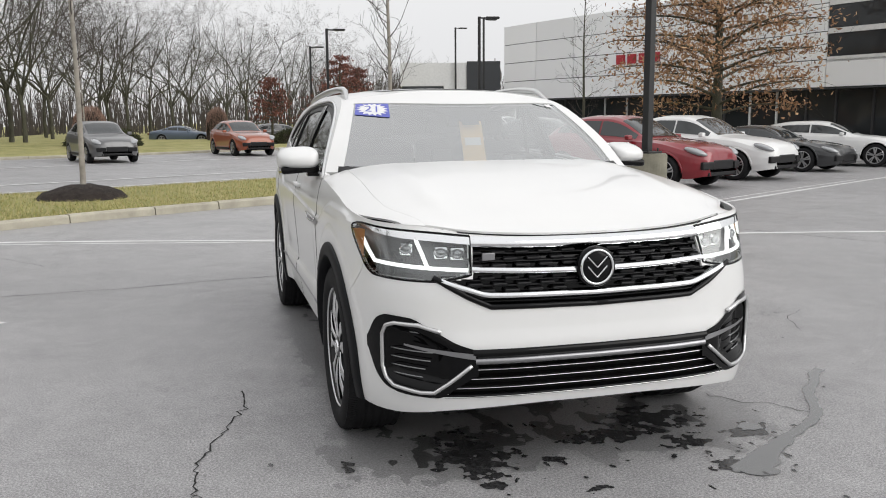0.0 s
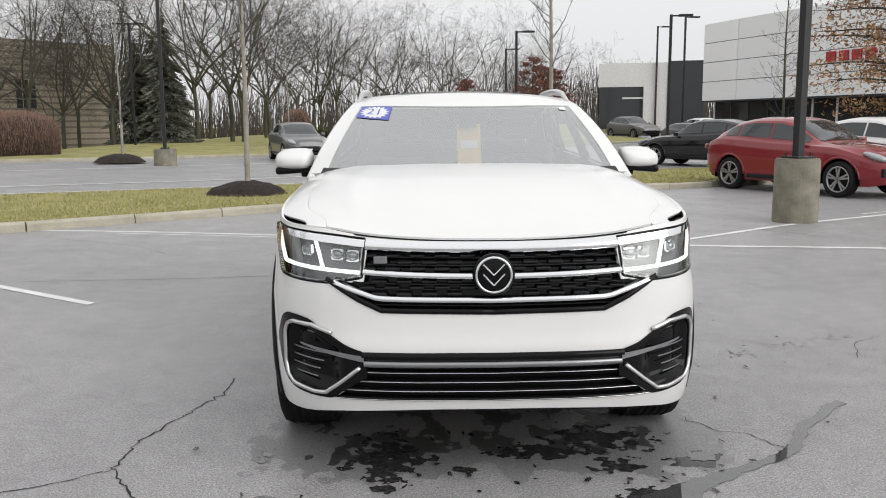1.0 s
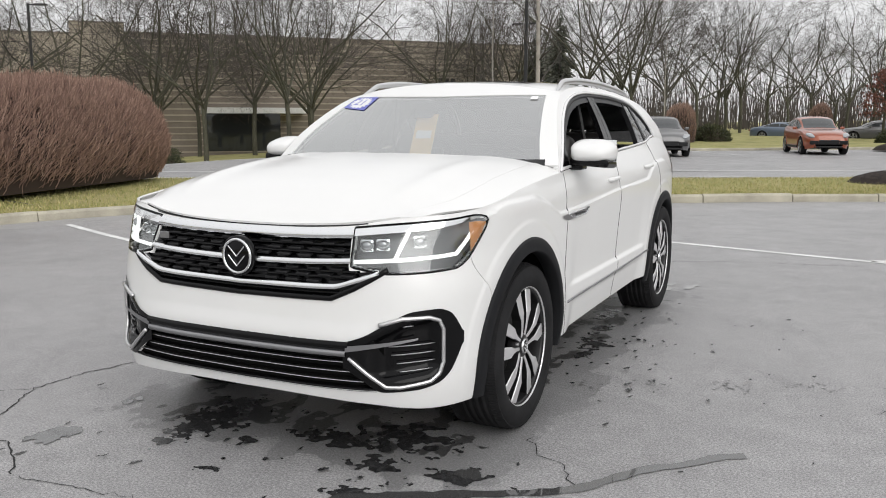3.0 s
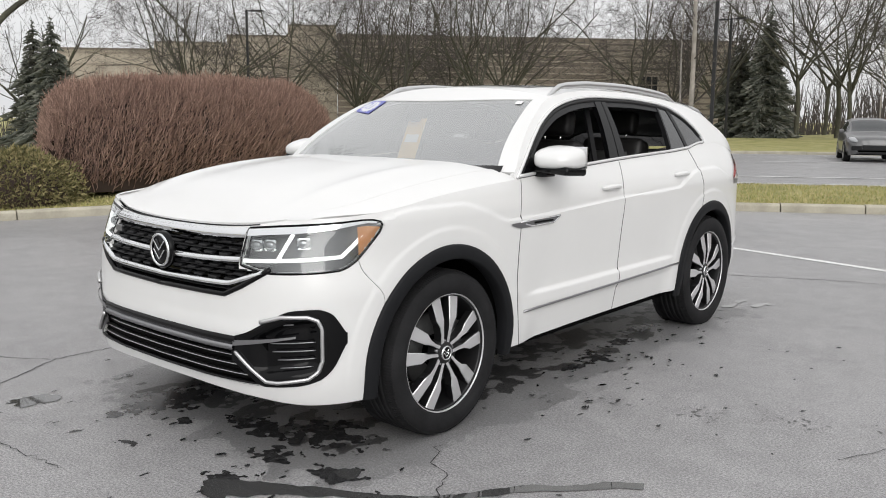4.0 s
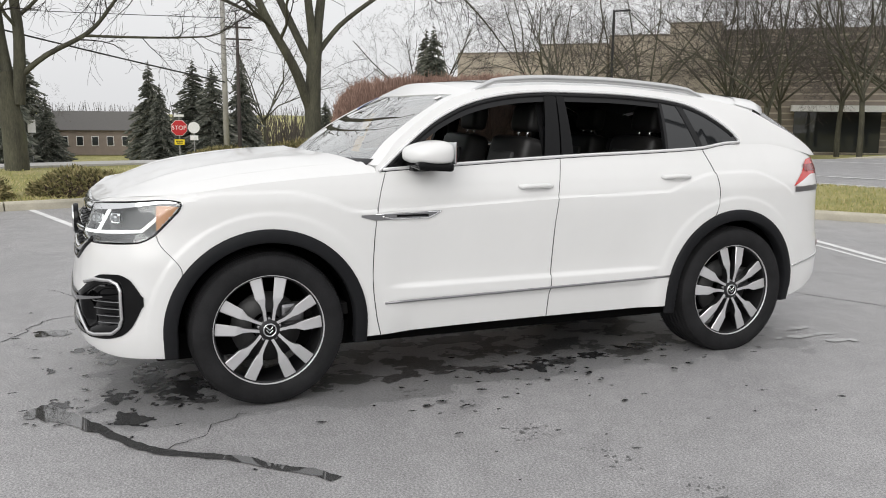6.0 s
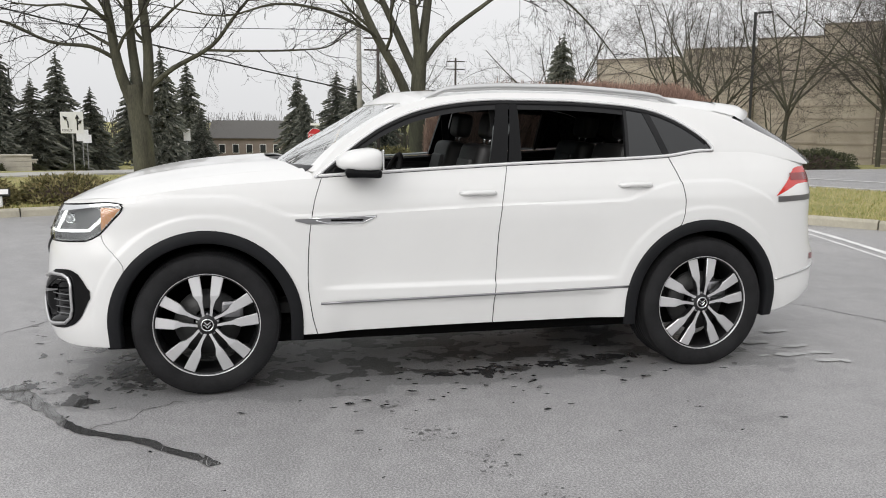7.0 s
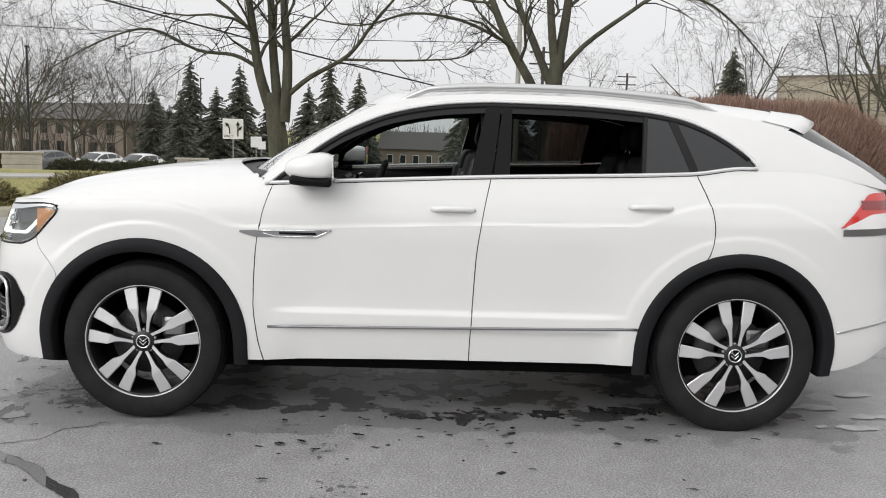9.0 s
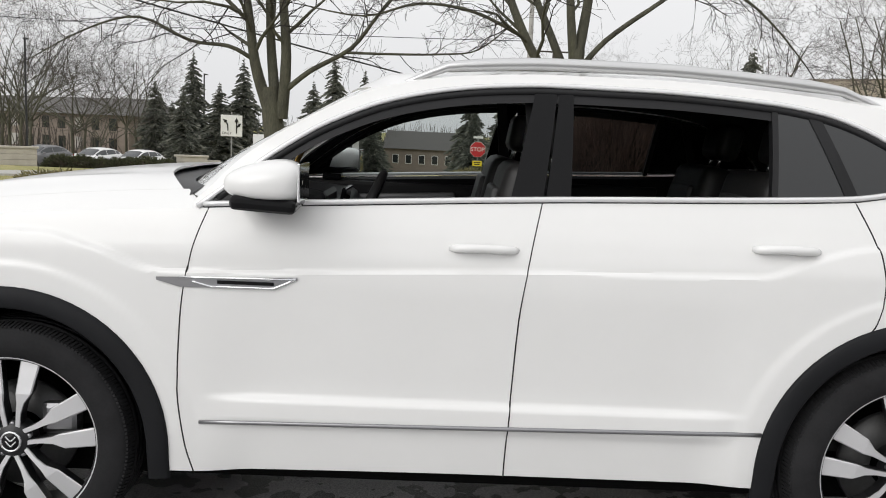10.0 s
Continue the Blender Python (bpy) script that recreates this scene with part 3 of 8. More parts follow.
roof_edge = smooth_curve((0.50, 1.165), (0.60, 1.228), (0.66, 1.288), (0.715, 1.347), (0.80, 1.414), (0.91, 1.487), (1.0, 1.538), (1.11, 1.590), (1.22, 1.624), (1.45, 1.661), (1.77, 1.678), (2.1, 1.676), (2.5, 1.654), (2.9, 1.608), (3.2, 1.55), (3.40, 1.461), (3.62, 1.357), (3.80, 1.25))
glass_top = smooth_curve((0.56, 1.165), (0.60, 1.195), (0.68, 1.258), (0.794, 1.349), (0.89, 1.418), (0.996, 1.482), (1.2, 1.566), (1.4, 1.610), (1.55, 1.628), (1.75, 1.638), (2.085, 1.635), (2.49, 1.611), (2.674, 1.582), (2.80, 1.538), (2.90, 1.485), (3.02, 1.400), (3.07, 1.345))


def house_patch(name, y0, y1, lo, hi, off, nu=40, nv=8):
    """y0, y1 may lean with the height: functions of z."""
    def at(a, b):
        z = 1.4
        for _ in range(4):
            ya, yb = (y0(z) if callable(y0) else y0), (y1(z) if callable(y1) else y1)
            y = lerp(ya, yb, a)
            z = lerp(lo(y), hi(y), b)
        return house(y, z, off)
    return sheet(name, at, nu, nv)


belt_edge = lambda y: belt_z(y) + 0.012
pillar = house_patch("cabin_side", 0.585, 3.79, lambda y: max(belt_z(y) - 0.004, glass_top(y)) if 0.57 < y < 3.06 else belt_z(y) - 0.004, roof_edge, 0.0, 150, 10)
for ob in both_sides("cabin_side", pillar, M_WHITE, suv, ):
    thicken(ob, 0.03)
both_sides("pillar_lining", house_patch("pillar_lining", 0.62, 3.7, lambda y: max(belt_z(y) - 0.004, glass_top(y)) if 0.57 < y < 3.06 else belt_z(y) - 0.004, lambda y: roof_edge(y) - 0.005, -0.036, 90, 5), M_HEADLINER, suv)
# window trims
trim_path = [house(y, glass_top(y), 0.004) for y in np.linspace(0.60, 3.06, 70)]
both_sides("window_trim", tube_mesh("window_trim", trim_path + [house(y, belt_edge(y), 0.004) for y in np.linspace(3.06, 0.62, 60)], 0.0095, 6), M_BRIGHT_TRIM, suv, "bright trim line round the side windows")
inner_trim = [house(y, glass_top(y) - 0.02, -0.004) for y in np.linspace(0.66, 3.02, 70)]
both_sides("window_seal", tube_mesh("window_seal", inner_trim, 0.013, 6), M_SATIN_BLACK, suv)
both_sides("window_frame", house_patch("window_frame", 0.64, 3.03, lambda y: max(belt_edge(y), glass_top(y) - 0.058), lambda y: max(belt_edge(y) + 0.001, glass_top(y) - 0.004), -0.003, 90, 3), M_SATIN_BLACK, suv, "black frame round the side windows")
lean = lambda yb, yt: (lambda z: lerp(yb, yt, (z - 1.24) / 0.39))
wtop = lambda y: glass_top(y) - 0.006
for nm, a, b, mat in (("door_pillar", lean(1.605, 1.695), lean(1.712, 1.768), M_GLOSS_BLACK), ("door_pillar", lean(1.722, 1.776), lean(1.805, 1.822), M_GLOSS_BLACK), ("window_divider", lean(2.745, 2.595), lean(2.79, 2.635), M_SATIN_BLACK), ("window_divider", lean(2.465, 2.50), lean(2.485, 2.52), M_SATIN_BLACK)):
    for ob in both_sides(nm, house_patch(nm, a, b, belt_edge, wtop, 0.002, 3, 8), mat, suv):
        thicken(ob, 0.03)
both_sides("fixed_window", house_patch("fixed_window", lean(2.485, 2.52), lean(2.745, 2.595), belt_edge, wtop, -0.002, 8, 8), M_DARK_GLASS, suv, "dark fixed pane in the rear door")
both_sides("quarter_window", house_patch("quarter_window", lean(2.79, 2.635), 3.066, belt_edge, wtop, -0.002, 20, 8), M_DARK_GLASS, suv, "dark triangular rear quarter pane")
both_sides("mirror_sail", house_patch("mirror_sail", 0.60, lean(0.79, 0.95), belt_edge, wtop, 0.0, 10, 4), M_GLOSS_BLACK, suv)
pane = house_patch("door_glass", 0.78, lean(1.61, 1.70), belt_edge, wtop, -0.008, 20, 8)
part("door_glass", mirrored(pane, "door_glass"), M_CLEAR_GLASS, suv, "closed clear window")
pane = house_patch("door_glass", lean(1.805, 1.822), lean(2.47, 2.505), belt_edge, wtop, -0.008, 20, 8)
part("door_glass", mirrored(pane, "door_glass"), M_PRIVACY_GLASS, suv, "closed dark rear window")

# windscreen, roof, rear window
mid_y = smooth_curve((0, 0.38), (1, 1.16))
mid_z = smooth_curve((0, 1.228), (0.26, 1.361), (0.55, 1.490), (0.88, 1.644), (1, 1.692))


def screen_at(a, b, off=0.0):
    """a: -1 to 1 across; b: 0 at the cowl to 1 at the roof."""
    ye = lerp(0.60, 1.24, b)
    e = house(ye, roof_edge(ye))
    w = abs(a) ** 2.2
    x = a * e.x
    return Vector((x, lerp(mid_y(b), e.y, w) - off * 0.5, lerp(mid_z(b), e.z, w) + off * 0.85))


def glass_b(a):
    """Where the glass ends under the roof's header."""
    return 0.80 + 0.08 * abs(a) ** 2.0


screen = sheet("windscreen", lambda a, b: screen_at(lerp(-0.905, 0.905, a), lerp(0.03, glass_b(lerp(-0.905, 0.905, a)), b), -0.004), 40, 24)
part("windscreen", screen, M_WINDSCREEN, suv, "raked windscreen reflecting the sky").visible_shadow = False
border = sheet("windscreen_border", lambda a, b: screen_at(lerp(-0.92, 0.92, a), lerp(0.0, glass_b(lerp(-0.92, 0.92, a)) + 0.012, b), -0.009), 80, 60, lambda a, b: abs(2 * a - 1) > 0.945 or b < 0.09 or b > 0.965)
part("windscreen_border", loose_free(border), M_GLOSS_BLACK, suv)
for sgn in (1, -1):
    edge = sheet("windscreen_pillar", lambda a, b: screen_at(sgn * lerp(0.90, 1.0, a), b, 0.0), 4, 24, flip=sgn < 0)
    thicken(part("windscreen_pillar", edge, M_WHITE, suv), 0.03)
thicken(part("roof_header", sheet("roof_header", lambda a, b: screen_at(lerp(-0.903, 0.903, a), lerp(glass_b(lerp(-0.903, 0.903, a)) - 0.003, 1.0, b), 0.0), 40, 6), M_WHITE, suv), 0.02)
for sgn in (1, -1):
    part("windscreen_lining", sheet("windscreen_lining", lambda a, b: screen_at(sgn * lerp(0.88, 0.985, a), b, -0.045), 4, 24), M_HEADLINER, suv)
cowl = sheet("cowl", lambda a, b: lerp(hood_at(lerp(-0.93, 0.93, a), 0.955, -0.02), screen_at(lerp(-0.93, 0.93, a), 0.05, 0.0), b), 40, 4)
part("cowl", cowl, M_SATIN_BLACK, suv, "black scuttle below the windscreen")
for x0, x1 in ((-0.62, -0.02), (0.02, 0.66)):
    wiper = [screen_at(lerp(x0, x1, k / 8), 0.012 + 0.012 * math.sin(math.pi * k / 8), 0.004) for k in range(9)]
    part("wiper", tube_mesh("wiper", wiper, 0.007, 6), M_SATIN_BLACK, suv)
roof_mid = smooth_curve((0, 1.692), (0.2, 1.717), (0.4, 1.724), (0.65, 1.706), (0.85, 1.666), (1, 1.624))


def roof_at(a, b, off=0.0):
    ye = lerp(1.24, 3.24, b)
    e = house(ye, roof_edge(ye))
    w = abs(a) ** lerp(2.2, 5.5, b ** 2)
    return Vector((a * e.x, lerp(lerp(1.16, 3.42, b), e.y, w), lerp(roof_mid(b), e.z, w) + off))


roof = sheet("roof", lambda a, b: roof_at(lerp(-1, 1, a), b), 50, 60)
thicken(part("roof", roof, M_WHITE, suv), 0.02)
thicken(part("headliner", sheet("headliner", lambda a, b: roof_at(lerp(-0.97, 0.97, a), lerp(0.02, 0.98, b), -0.04), 20, 20), M_HEADLINER, suv), 0.01)
part("sunroof", sheet("sunroof", lambda a, b: roof_at(lerp(-0.62, 0.62, a), lerp(0.10, 0.62, b), 0.004), 20, 30), M_DARK_GLASS, suv, "dark panoramic glass roof panel")


def rear_at(a, b):
    ye = lerp(3.22, 3.80, b)
    e = house(ye, roof_edge(ye))
    w = abs(a) ** 7
    return Vector((a * e.x, lerp(lerp(3.40, 3.93, b), e.y, w), lerp(lerp(1.60, 1.27, b), e.z, w)))


part("rear_window", sheet("rear_window", lambda a, b: rear_at(lerp(-1, 1, a), b), 30, 14), M_DARK_GLASS, suv, "sloping dark rear window")
spoiler = bmesh.new()
grid = []
for i in range(25):
    a = lerp(-1, 1, i / 24)
    p, q = roof_at(a * 0.99, 1.0), roof_at(a * 0.99, 0.93)
    tip = p + Vector((0, 0.075, -0.022))
    grid.append([spoiler.verts.new(v) for v in (q + Vector((0, 0, 0.006)), p + Vector((0, 0.01, 0.008)), tip, tip - Vector((0, 0.012, 0.022)), p - Vector((0, 0.03, 0.045)))])
for r0, r1 in zip(grid, grid[1:]):
    for k in range(4):
        spoiler.faces.new((r0[k], r1[k], r1[k + 1], r0[k + 1]))
part("roof_spoiler", spoiler, M_WHITE, suv, smooth=True)
for sgn in (1, -1):
    rail = []
    for k in range(31):
        b = k / 30
        y = lerp(1.22, 2.93, b)
        e = house(y, roof_edge(y))
        lift = 0.046 * min(1.0, math.sin(math.pi * b) * 3.2) - 0.008
        rail.append(Vector((sgn * (e.x - 0.035), y, e.z + lift)))
    part("roof_rail", tube_mesh("roof_rail", rail, [0.010 + 0.012 * min(1, 6 * min(k, 30 - k) / 30) for k in range(31)], 8), M_SATIN_SILVER, suv, "silver roof rail")

# arches, sills, underside
for yc in (0.0, WHEELBASE):
    path = [(-0.485, 0.285)] + [(-0.485 * math.cos(q), 0.40 + 0.485 * math.sin(q)) for q in np.linspace(0, math.pi, 40)] + [(0.485, 0.29)]
    ring = []
    for dy, z in path:
        k = (-1.0 if dy < 0 else 1.0) if z <= 0.40 else 0
        out = Vector((dy, max(0.0, z - 0.40)))
        out.normalize()
        row = []
        for r, off in ((-0.032, -0.05), (-0.034, 0.012), (-0.026, 0.020), (0.026, 0.014), (0.034, 0.008), (0.036, -0.004)):
            yy, zz = yc + dy + out.x * r, z + out.y * r
            row.append(skin(s_y(yy), min(zz, top_z(s_y(yy))), off))
        ring.append(row)
    verts = [v for row in ring for v in row]
    n = len(ring[0])
    faces = [(i * n + k, i * n + k + 1, (i + 1) * n + k + 1, (i + 1) * n + k) for i in range(len(ring) - 1) for k in range(n - 1)]
    both_sides("wheel_arch_trim", mesh_of("wheel_arch_trim", verts, [f[::-1] for f in faces]), M_CLADDING, suv, "grained black arch moulding")
    lv, lf = [], []
    for i, q in enumerate(np.linspace(-0.25, math.pi + 0.25, 28)):
        for x in (0.93, 0.80, 0.62):
            lv.append((x, yc - 0.462 * math.cos(q), 0.40 + 0.462 * math.sin(q)))
    for i in range(27):
        for k in range(2):
            lf.append((i * 3 + k, i * 3 + k + 1, i * 3 + k + 4, i * 3 + k + 3))
    lf.append(tuple(range(2, 84, 3)))
    both_sides("wheel_liner", mesh_of("wheel_liner", lv, lf), M_VOID, suv)
both_sides("sill_trim", skin_tube("sill_trim", [(s_y(0.62), 0.492), (s_y(1.6), 0.508), (s_y(2.47), 0.522)], 0.0075, 0.001), M_GREY_TRIM, suv, "dark metal strip along the doors' lower edge")
both_sides("rear_bumper_trim", skin_tube("rear_bumper_trim", [(s_y(3.50), 0.522), (s_y(3.7), 0.555), (s_y(3.9), 0.60)], 0.008, 0.002), M_SATIN_SILVER, suv)
part("underbody", box_bm((1.62, 3.9, 0.14), pose(0, 1.40, 0.31), 0.02), M_VOID, suv)
part("front_valance", box_bm((1.36, 0.30, 0.08), pose(0, -0.55, 0.285), 0.03), M_SATIN_BLACK, suv, "black plastic air dam under the bumper")
part("floor_pan", box_bm((1.6, 3.2, 0.06), pose(0, 1.75, 0.44)), M_HEADLINER, suv)

# grille
gs = s_x(0.685)
back = sheet("grille_back", lambda a, b: skin(lerp(0, gs, a), lerp(grille_lo(CX[np.searchsorted(CS, lerp(0, gs, a))]) - 0.004, min(1.02, grille_hi(min(0.685, CX[np.searchsorted(CS, lerp(0, gs, a))])) + 0.004), b), -0.045), 50, 8)
grille = part("grille", joined("grille", back, mirrored(back, "grille")), M_GLOSS_BLACK, suv, "black grille with three bright bars")
rim_lo = skin_tube("grille_surround", [(0, 0.742), (s_x(0.46), 0.749), (s_x(0.56), 0.793), (s_x(0.70), 0.872)], 0.0125, -0.002)
part("grille_surround", joined("grille_surround", rim_lo, mirrored(rim_lo, "grille_surround")), M_GLOSS_BLACK, grille)


def arch(z0, z1):
    """A height that rises from z0 in the middle to z1 at the grille's end."""
    return lambda s: z0 + (z1 - z0) * (s / s_x(0.54)) ** 2


def bar(zc, half, s1, rise=None, off=0.004, name="grille_bar", mat=None, parent=None, depth=0.03, label=""):
    """A flat-faced bar across the nose, rising at its ends."""
    def at(a, b):
        s = lerp(0, s1, a)
        z0 = zc(s)
        q = b * 4
        prof = [(-half, -depth), (-half, 0.0), (0.0, 0.006), (half, 0.0), (half, -depth)]
        k = min(3, int(q))
        u = q - k
        dz, o = lerp(prof[k][0], prof[k + 1][0], u), lerp(prof[k][1], prof[k + 1][1], u)
        return skin(s, z0 + dz, off + o)
    me = sheet(name, at, 40, 4)
    return part(name, joined(name, me, mirrored(me, name)), mat or M_CHROME, parent or grille, label)


bar(arch(1.000, 1.012), 0.0215, s_x(0.54), label="broad chrome bar")
bar(arch(0.886, 0.903), 0.0115, s_x(0.54))
bar(smooth_curve((0, 0.788), (s_x(0.46), 0.796), (s_x(0.56), 0.822), (s_x(0.665), 0.855)), 0.0125, s_x(0.665))
for row, z in enumerate((0.965, 0.940, 0.915, 0.865, 0.840, 0.815)):
    for k in range(-6, 7):
        x = 0.105 * k + (0.052 if row % 2 else 0.0)
        if 0.10 < abs(x) < 0.55:
            p = skin(s_x(abs(x)), z, -0.022)
            part("grille_blade", box_bm((0.062, 0.03, 0.011), pose(math.copysign(p.x, x), p.y, z, 12), 0.003, 1), M_SATIN_BLACK, grille)
for z in (0.955, 0.925, 0.850, 0.828, 0.765):
    bar(curve_of((0, z), (1, z + 0.01)), 0.004, s_x(0.53 if z > 0.87 else 0.56), off=-0.02, name="grille_slat", mat=M_SATIN_BLACK)
part("trim_badge", box_bm((0.055, 0.012, 0.030), pose(-0.46, skin(s_x(0.46), 0.95).y - 0.006, 0.952), 0.003), M_GREY_TRIM, grille)
badge = part("round_badge", lathe("round_badge", [(0.0, -0.006), (0.080, -0.006), (0.086, -0.002), (0.086, 0.02)], 40, "x"), M_GLOSS_BLACK, suv, "round black badge with a bright ring")
badge.matrix_basis = pose(0, skin(0, 0.895).y - 0.018, 0.895, 0, 0, 90)
part("badge_ring", lathe("badge_ring", [(0.066, -0.008), (0.068, -0.013), (0.075, -0.013), (0.077, -0.006)], 40), M_CHROME, badge)


def zigzag(parent, r, x, flip=1):
    """Two plain bright chevrons on a round badge."""
    bm = bmesh.new()
    for y0, z0, y1, z1 in ((-0.62, 0.62, 0.0, -0.02), (0.62, 0.62, 0.0, -0.02), (-0.62, 0.05, 0.0, -0.62), (0.62, 0.05, 0.0, -0.62)):
        d = Vector((0, y1 - y0, z1 - z0)) * r
        box(bm, (0.006, 0.13 * r, d.length), Matrix.Translation((x, (y0 + y1) / 2 * r, (z0 + z1) / 2 * r)) @ d.to_track_quat("Z", "X").to_matrix().to_4x4(), 0.0015, 1)
    return part("badge_strokes", bm, M_CHROME, parent)


zigzag(badge, 0.070, -0.010)

def intake_at(a, b):
    """The side intake: proud at its rim, deep in the middle."""
    s = lerp(fog_in_s - 0.012, fog_out_s + 0.004, a)
    deep = sstep(s_x(0.60), s_x(0.69), s) * (1 - sstep(s_x(0.835), s_x(0.875), s)) * sstep(0.13, 0.27, b) * (1 - sstep(0.76, 0.90, b))
    return skin(s, lerp(fog_lo(s) - 0.003, fog_hi(s) + 0.003, b), 0.005 - 0.042 * deep)


# headlamps
for sgn in (1, -1):
    def lamp_mesh(nm, me):
        return me if sgn > 0 else mirrored(me, nm)
    lamp = part("headlamp", lamp_mesh("headlamp", skin_patch("headlamp", lamp_in, lamp_out - 0.005, lambda s: lamp_lo(s) - 0.006, lambda s: lamp_hi(s) + 0.004, lambda s: -0.045 * (1 - sstep(s_y(-0.55), lamp_out, s)) - 0.003, 50, 8)), M_LAMP_BOWL, suv, "lit headlamp with a white light bar and amber corner")
    part("lamp_surround", lamp_mesh("lamp_surround", skin_tube("lamp_surround", [(lamp_in, lamp_hi(lamp_in))] + [(s, lamp_hi(s)) for s in np.linspace(lamp_in, lamp_out - 0.05, 14)] + [(lamp_out - 0.02, lamp_hi(lamp_out - 0.02) - 0.004), (lamp_out - 0.014, (lamp_hi(lamp_out - 0.02) + lamp_lo(lamp_out - 0.02)) / 2)] + [(s, lamp_lo(s)) for s in np.linspace(lamp_out - 0.03, lamp_in, 18)] + [(lamp_in, lamp_hi(lamp_in))], 0.008, -0.004, 6, 3)), M_GLOSS_BLACK, lamp)
    part("lamp_brow", lamp_mesh("lamp_brow", skin_patch("lamp_brow", lamp_in, s_y(-0.44), lambda s: lamp_hi(s) - lerp(0.030, 0.010, sstep(s_x(0.8), lamp_out, s)), lambda s: lamp_hi(s) - 0.002, 0.004, 40, 3)), M_CHROME, lamp, "bright upper strip")
    drl_b = curve_of((lamp_in, 0.898), (s_y(-0.60), 0.922))
    part("light_bar", lamp_mesh("light_bar", skin_tube("light_bar", [(s, drl_b(s)) for s in np.linspace(lamp_in + 0.008, s_y(-0.61), 14)] + [(s_y(-0.555), 0.965), (s_y(-0.485), 1.030)], 0.0085, -0.010, 8, 4)), M_DRL, lamp, "white light bar")
    part("light_bar", lamp_mesh("light_bar", skin_tube("light_bar", [(s_x(0.725), drl_b(s_x(0.725))), (s_x(0.755), 0.965), (s_x(0.785), 1.018)], 0.0085, -0.010, 8, 6)), M_DRL, lamp, "white light bar")
    for xx, zz in ((0.600, 0.962), (0.675, 0.966), (0.825, 0.978)):
        ss = s_x(xx)
        c, o = skin(ss, zz, -0.03), skin(ss, zz, 0.0)
        m = Matrix.Translation((sgn * c.x, c.y, c.z)) @ Vector((sgn * (o.x - c.x), o.y - c.y, 0)).to_track_quat("Z", "Y").to_matrix().to_4x4()
        part("projector_bezel", box_bm((0.062, 0.055, 0.03), m, 0.014), M_CHROME, lamp)
        bm = bmesh.new()
        bmesh.ops.create_uvsphere(bm, u_segments=16, v_segments=10, radius=0.021)
        bmesh.ops.scale(bm, vec=(1.3, 1.0, 0.7), verts=bm.verts)
        bmesh.ops.transform(bm, matrix=m @ pose(0, 0, 0.014), verts=bm.verts)
        part("projector_lens", bm, M_PROJECTOR, lamp, smooth=True)
    part("amber_reflector", lamp_mesh("amber_reflector", skin_patch("amber_reflector", s_y(-0.535), s_y(-0.415), lambda s: max(lamp_lo(s) + 0.010, 0.925), lambda s: lamp_hi(s) - 0.024, -0.0005, 12, 4)), M_AMBER, lamp, "amber side reflector")
    part("lamp_cover", lamp_mesh("lamp_cover", skin_patch("lamp_cover", lamp_in, lamp_out - 0.004, lamp_lo, lamp_hi, 0.003, 40, 6)), M_LENS, lamp)

    # side intakes
    intake = part("side_intake", lamp_mesh("side_intake", sheet("side_intake", intake_at, 60, 24)), M_GLOSS_BLACK, suv, "gloss black side intake in a chrome frame")
    part("intake_frame", lamp_mesh("intake_frame", skin_tube("intake_frame", [(s_x(0.665), 0.652), (s_x(0.75), 0.678), (s_x(0.835), 0.680), (s_x(0.862), 0.665), (s_x(0.872), 0.63), (s_x(0.872), 0.49), (s_x(0.862), 0.445), (s_x(0.835), 0.415), (s_x(0.74), 0.398), (s_x(0.69), 0.40), (s_x(0.63), 0.445), (s_x(0.545), 0.515)], 0.0095, 0.011, 8, 5)), M_SATIN_SILVER, intake, "chrome intake frame")
    part("intake_blade", lamp_mesh("intake_blade", skin_patch("intake_blade", fog_in_s, s_x(0.80), curve_of((fog_in_s, 0.537), (s_x(0.80), 0.592)), curve_of((fog_in_s, 0.562), (s_x(0.80), 0.600)), 0.009, 24, 2)), M_GREY_TRIM, intake)
    for z, xa, xb in ((0.640, 0.70, 0.79), (0.565, 0.70, 0.86), (0.530, 0.71, 0.86), (0.495, 0.73, 0.86), (0.460, 0.74, 0.85)):
        part("intake_slat", lamp_mesh("intake_slat", skin_tube("intake_slat", [(s_x(xa), z - 0.004), (s_x((xa + xb) / 2), z), (s_x(xb), z + 0.004)], 0.003, -0.016, 5, 5)), M_GREY_TRIM, intake)

# lower intake
lb = sheet("lower_intake", lambda a, b: skin(lerp(0, s_x(0.68), a), lerp(0.368, 0.58, b), -0.012 - 0.03 * math.sin(math.pi * b)), 40, 6)
lower = part("lower_intake", joined("lower_intake", lb, mirrored(lb, "lower_intake")), M_VOID, suv, "wide black lower intake with thin bright slats")
bar(curve_of((0, 0.560), (1, 0.562)), 0.017, fog_in_s + 0.01, off=0.005, name="intake_blade", mat=M_GLOSS_BLACK, parent=lower)
bar(curve_of((0, 0.528), (1, 0.531)), 0.0125, fog_in_s, off=0.008, name="intake_blade", mat=M_GREY_TRIM, parent=lower, label="grey upper blade")
bar(curve_of((0, 0.380), (1, 0.383)), 0.007, s_x(0.655), off=0.001, name="intake_rim", mat=M_GLOSS_BLACK, parent=lower)
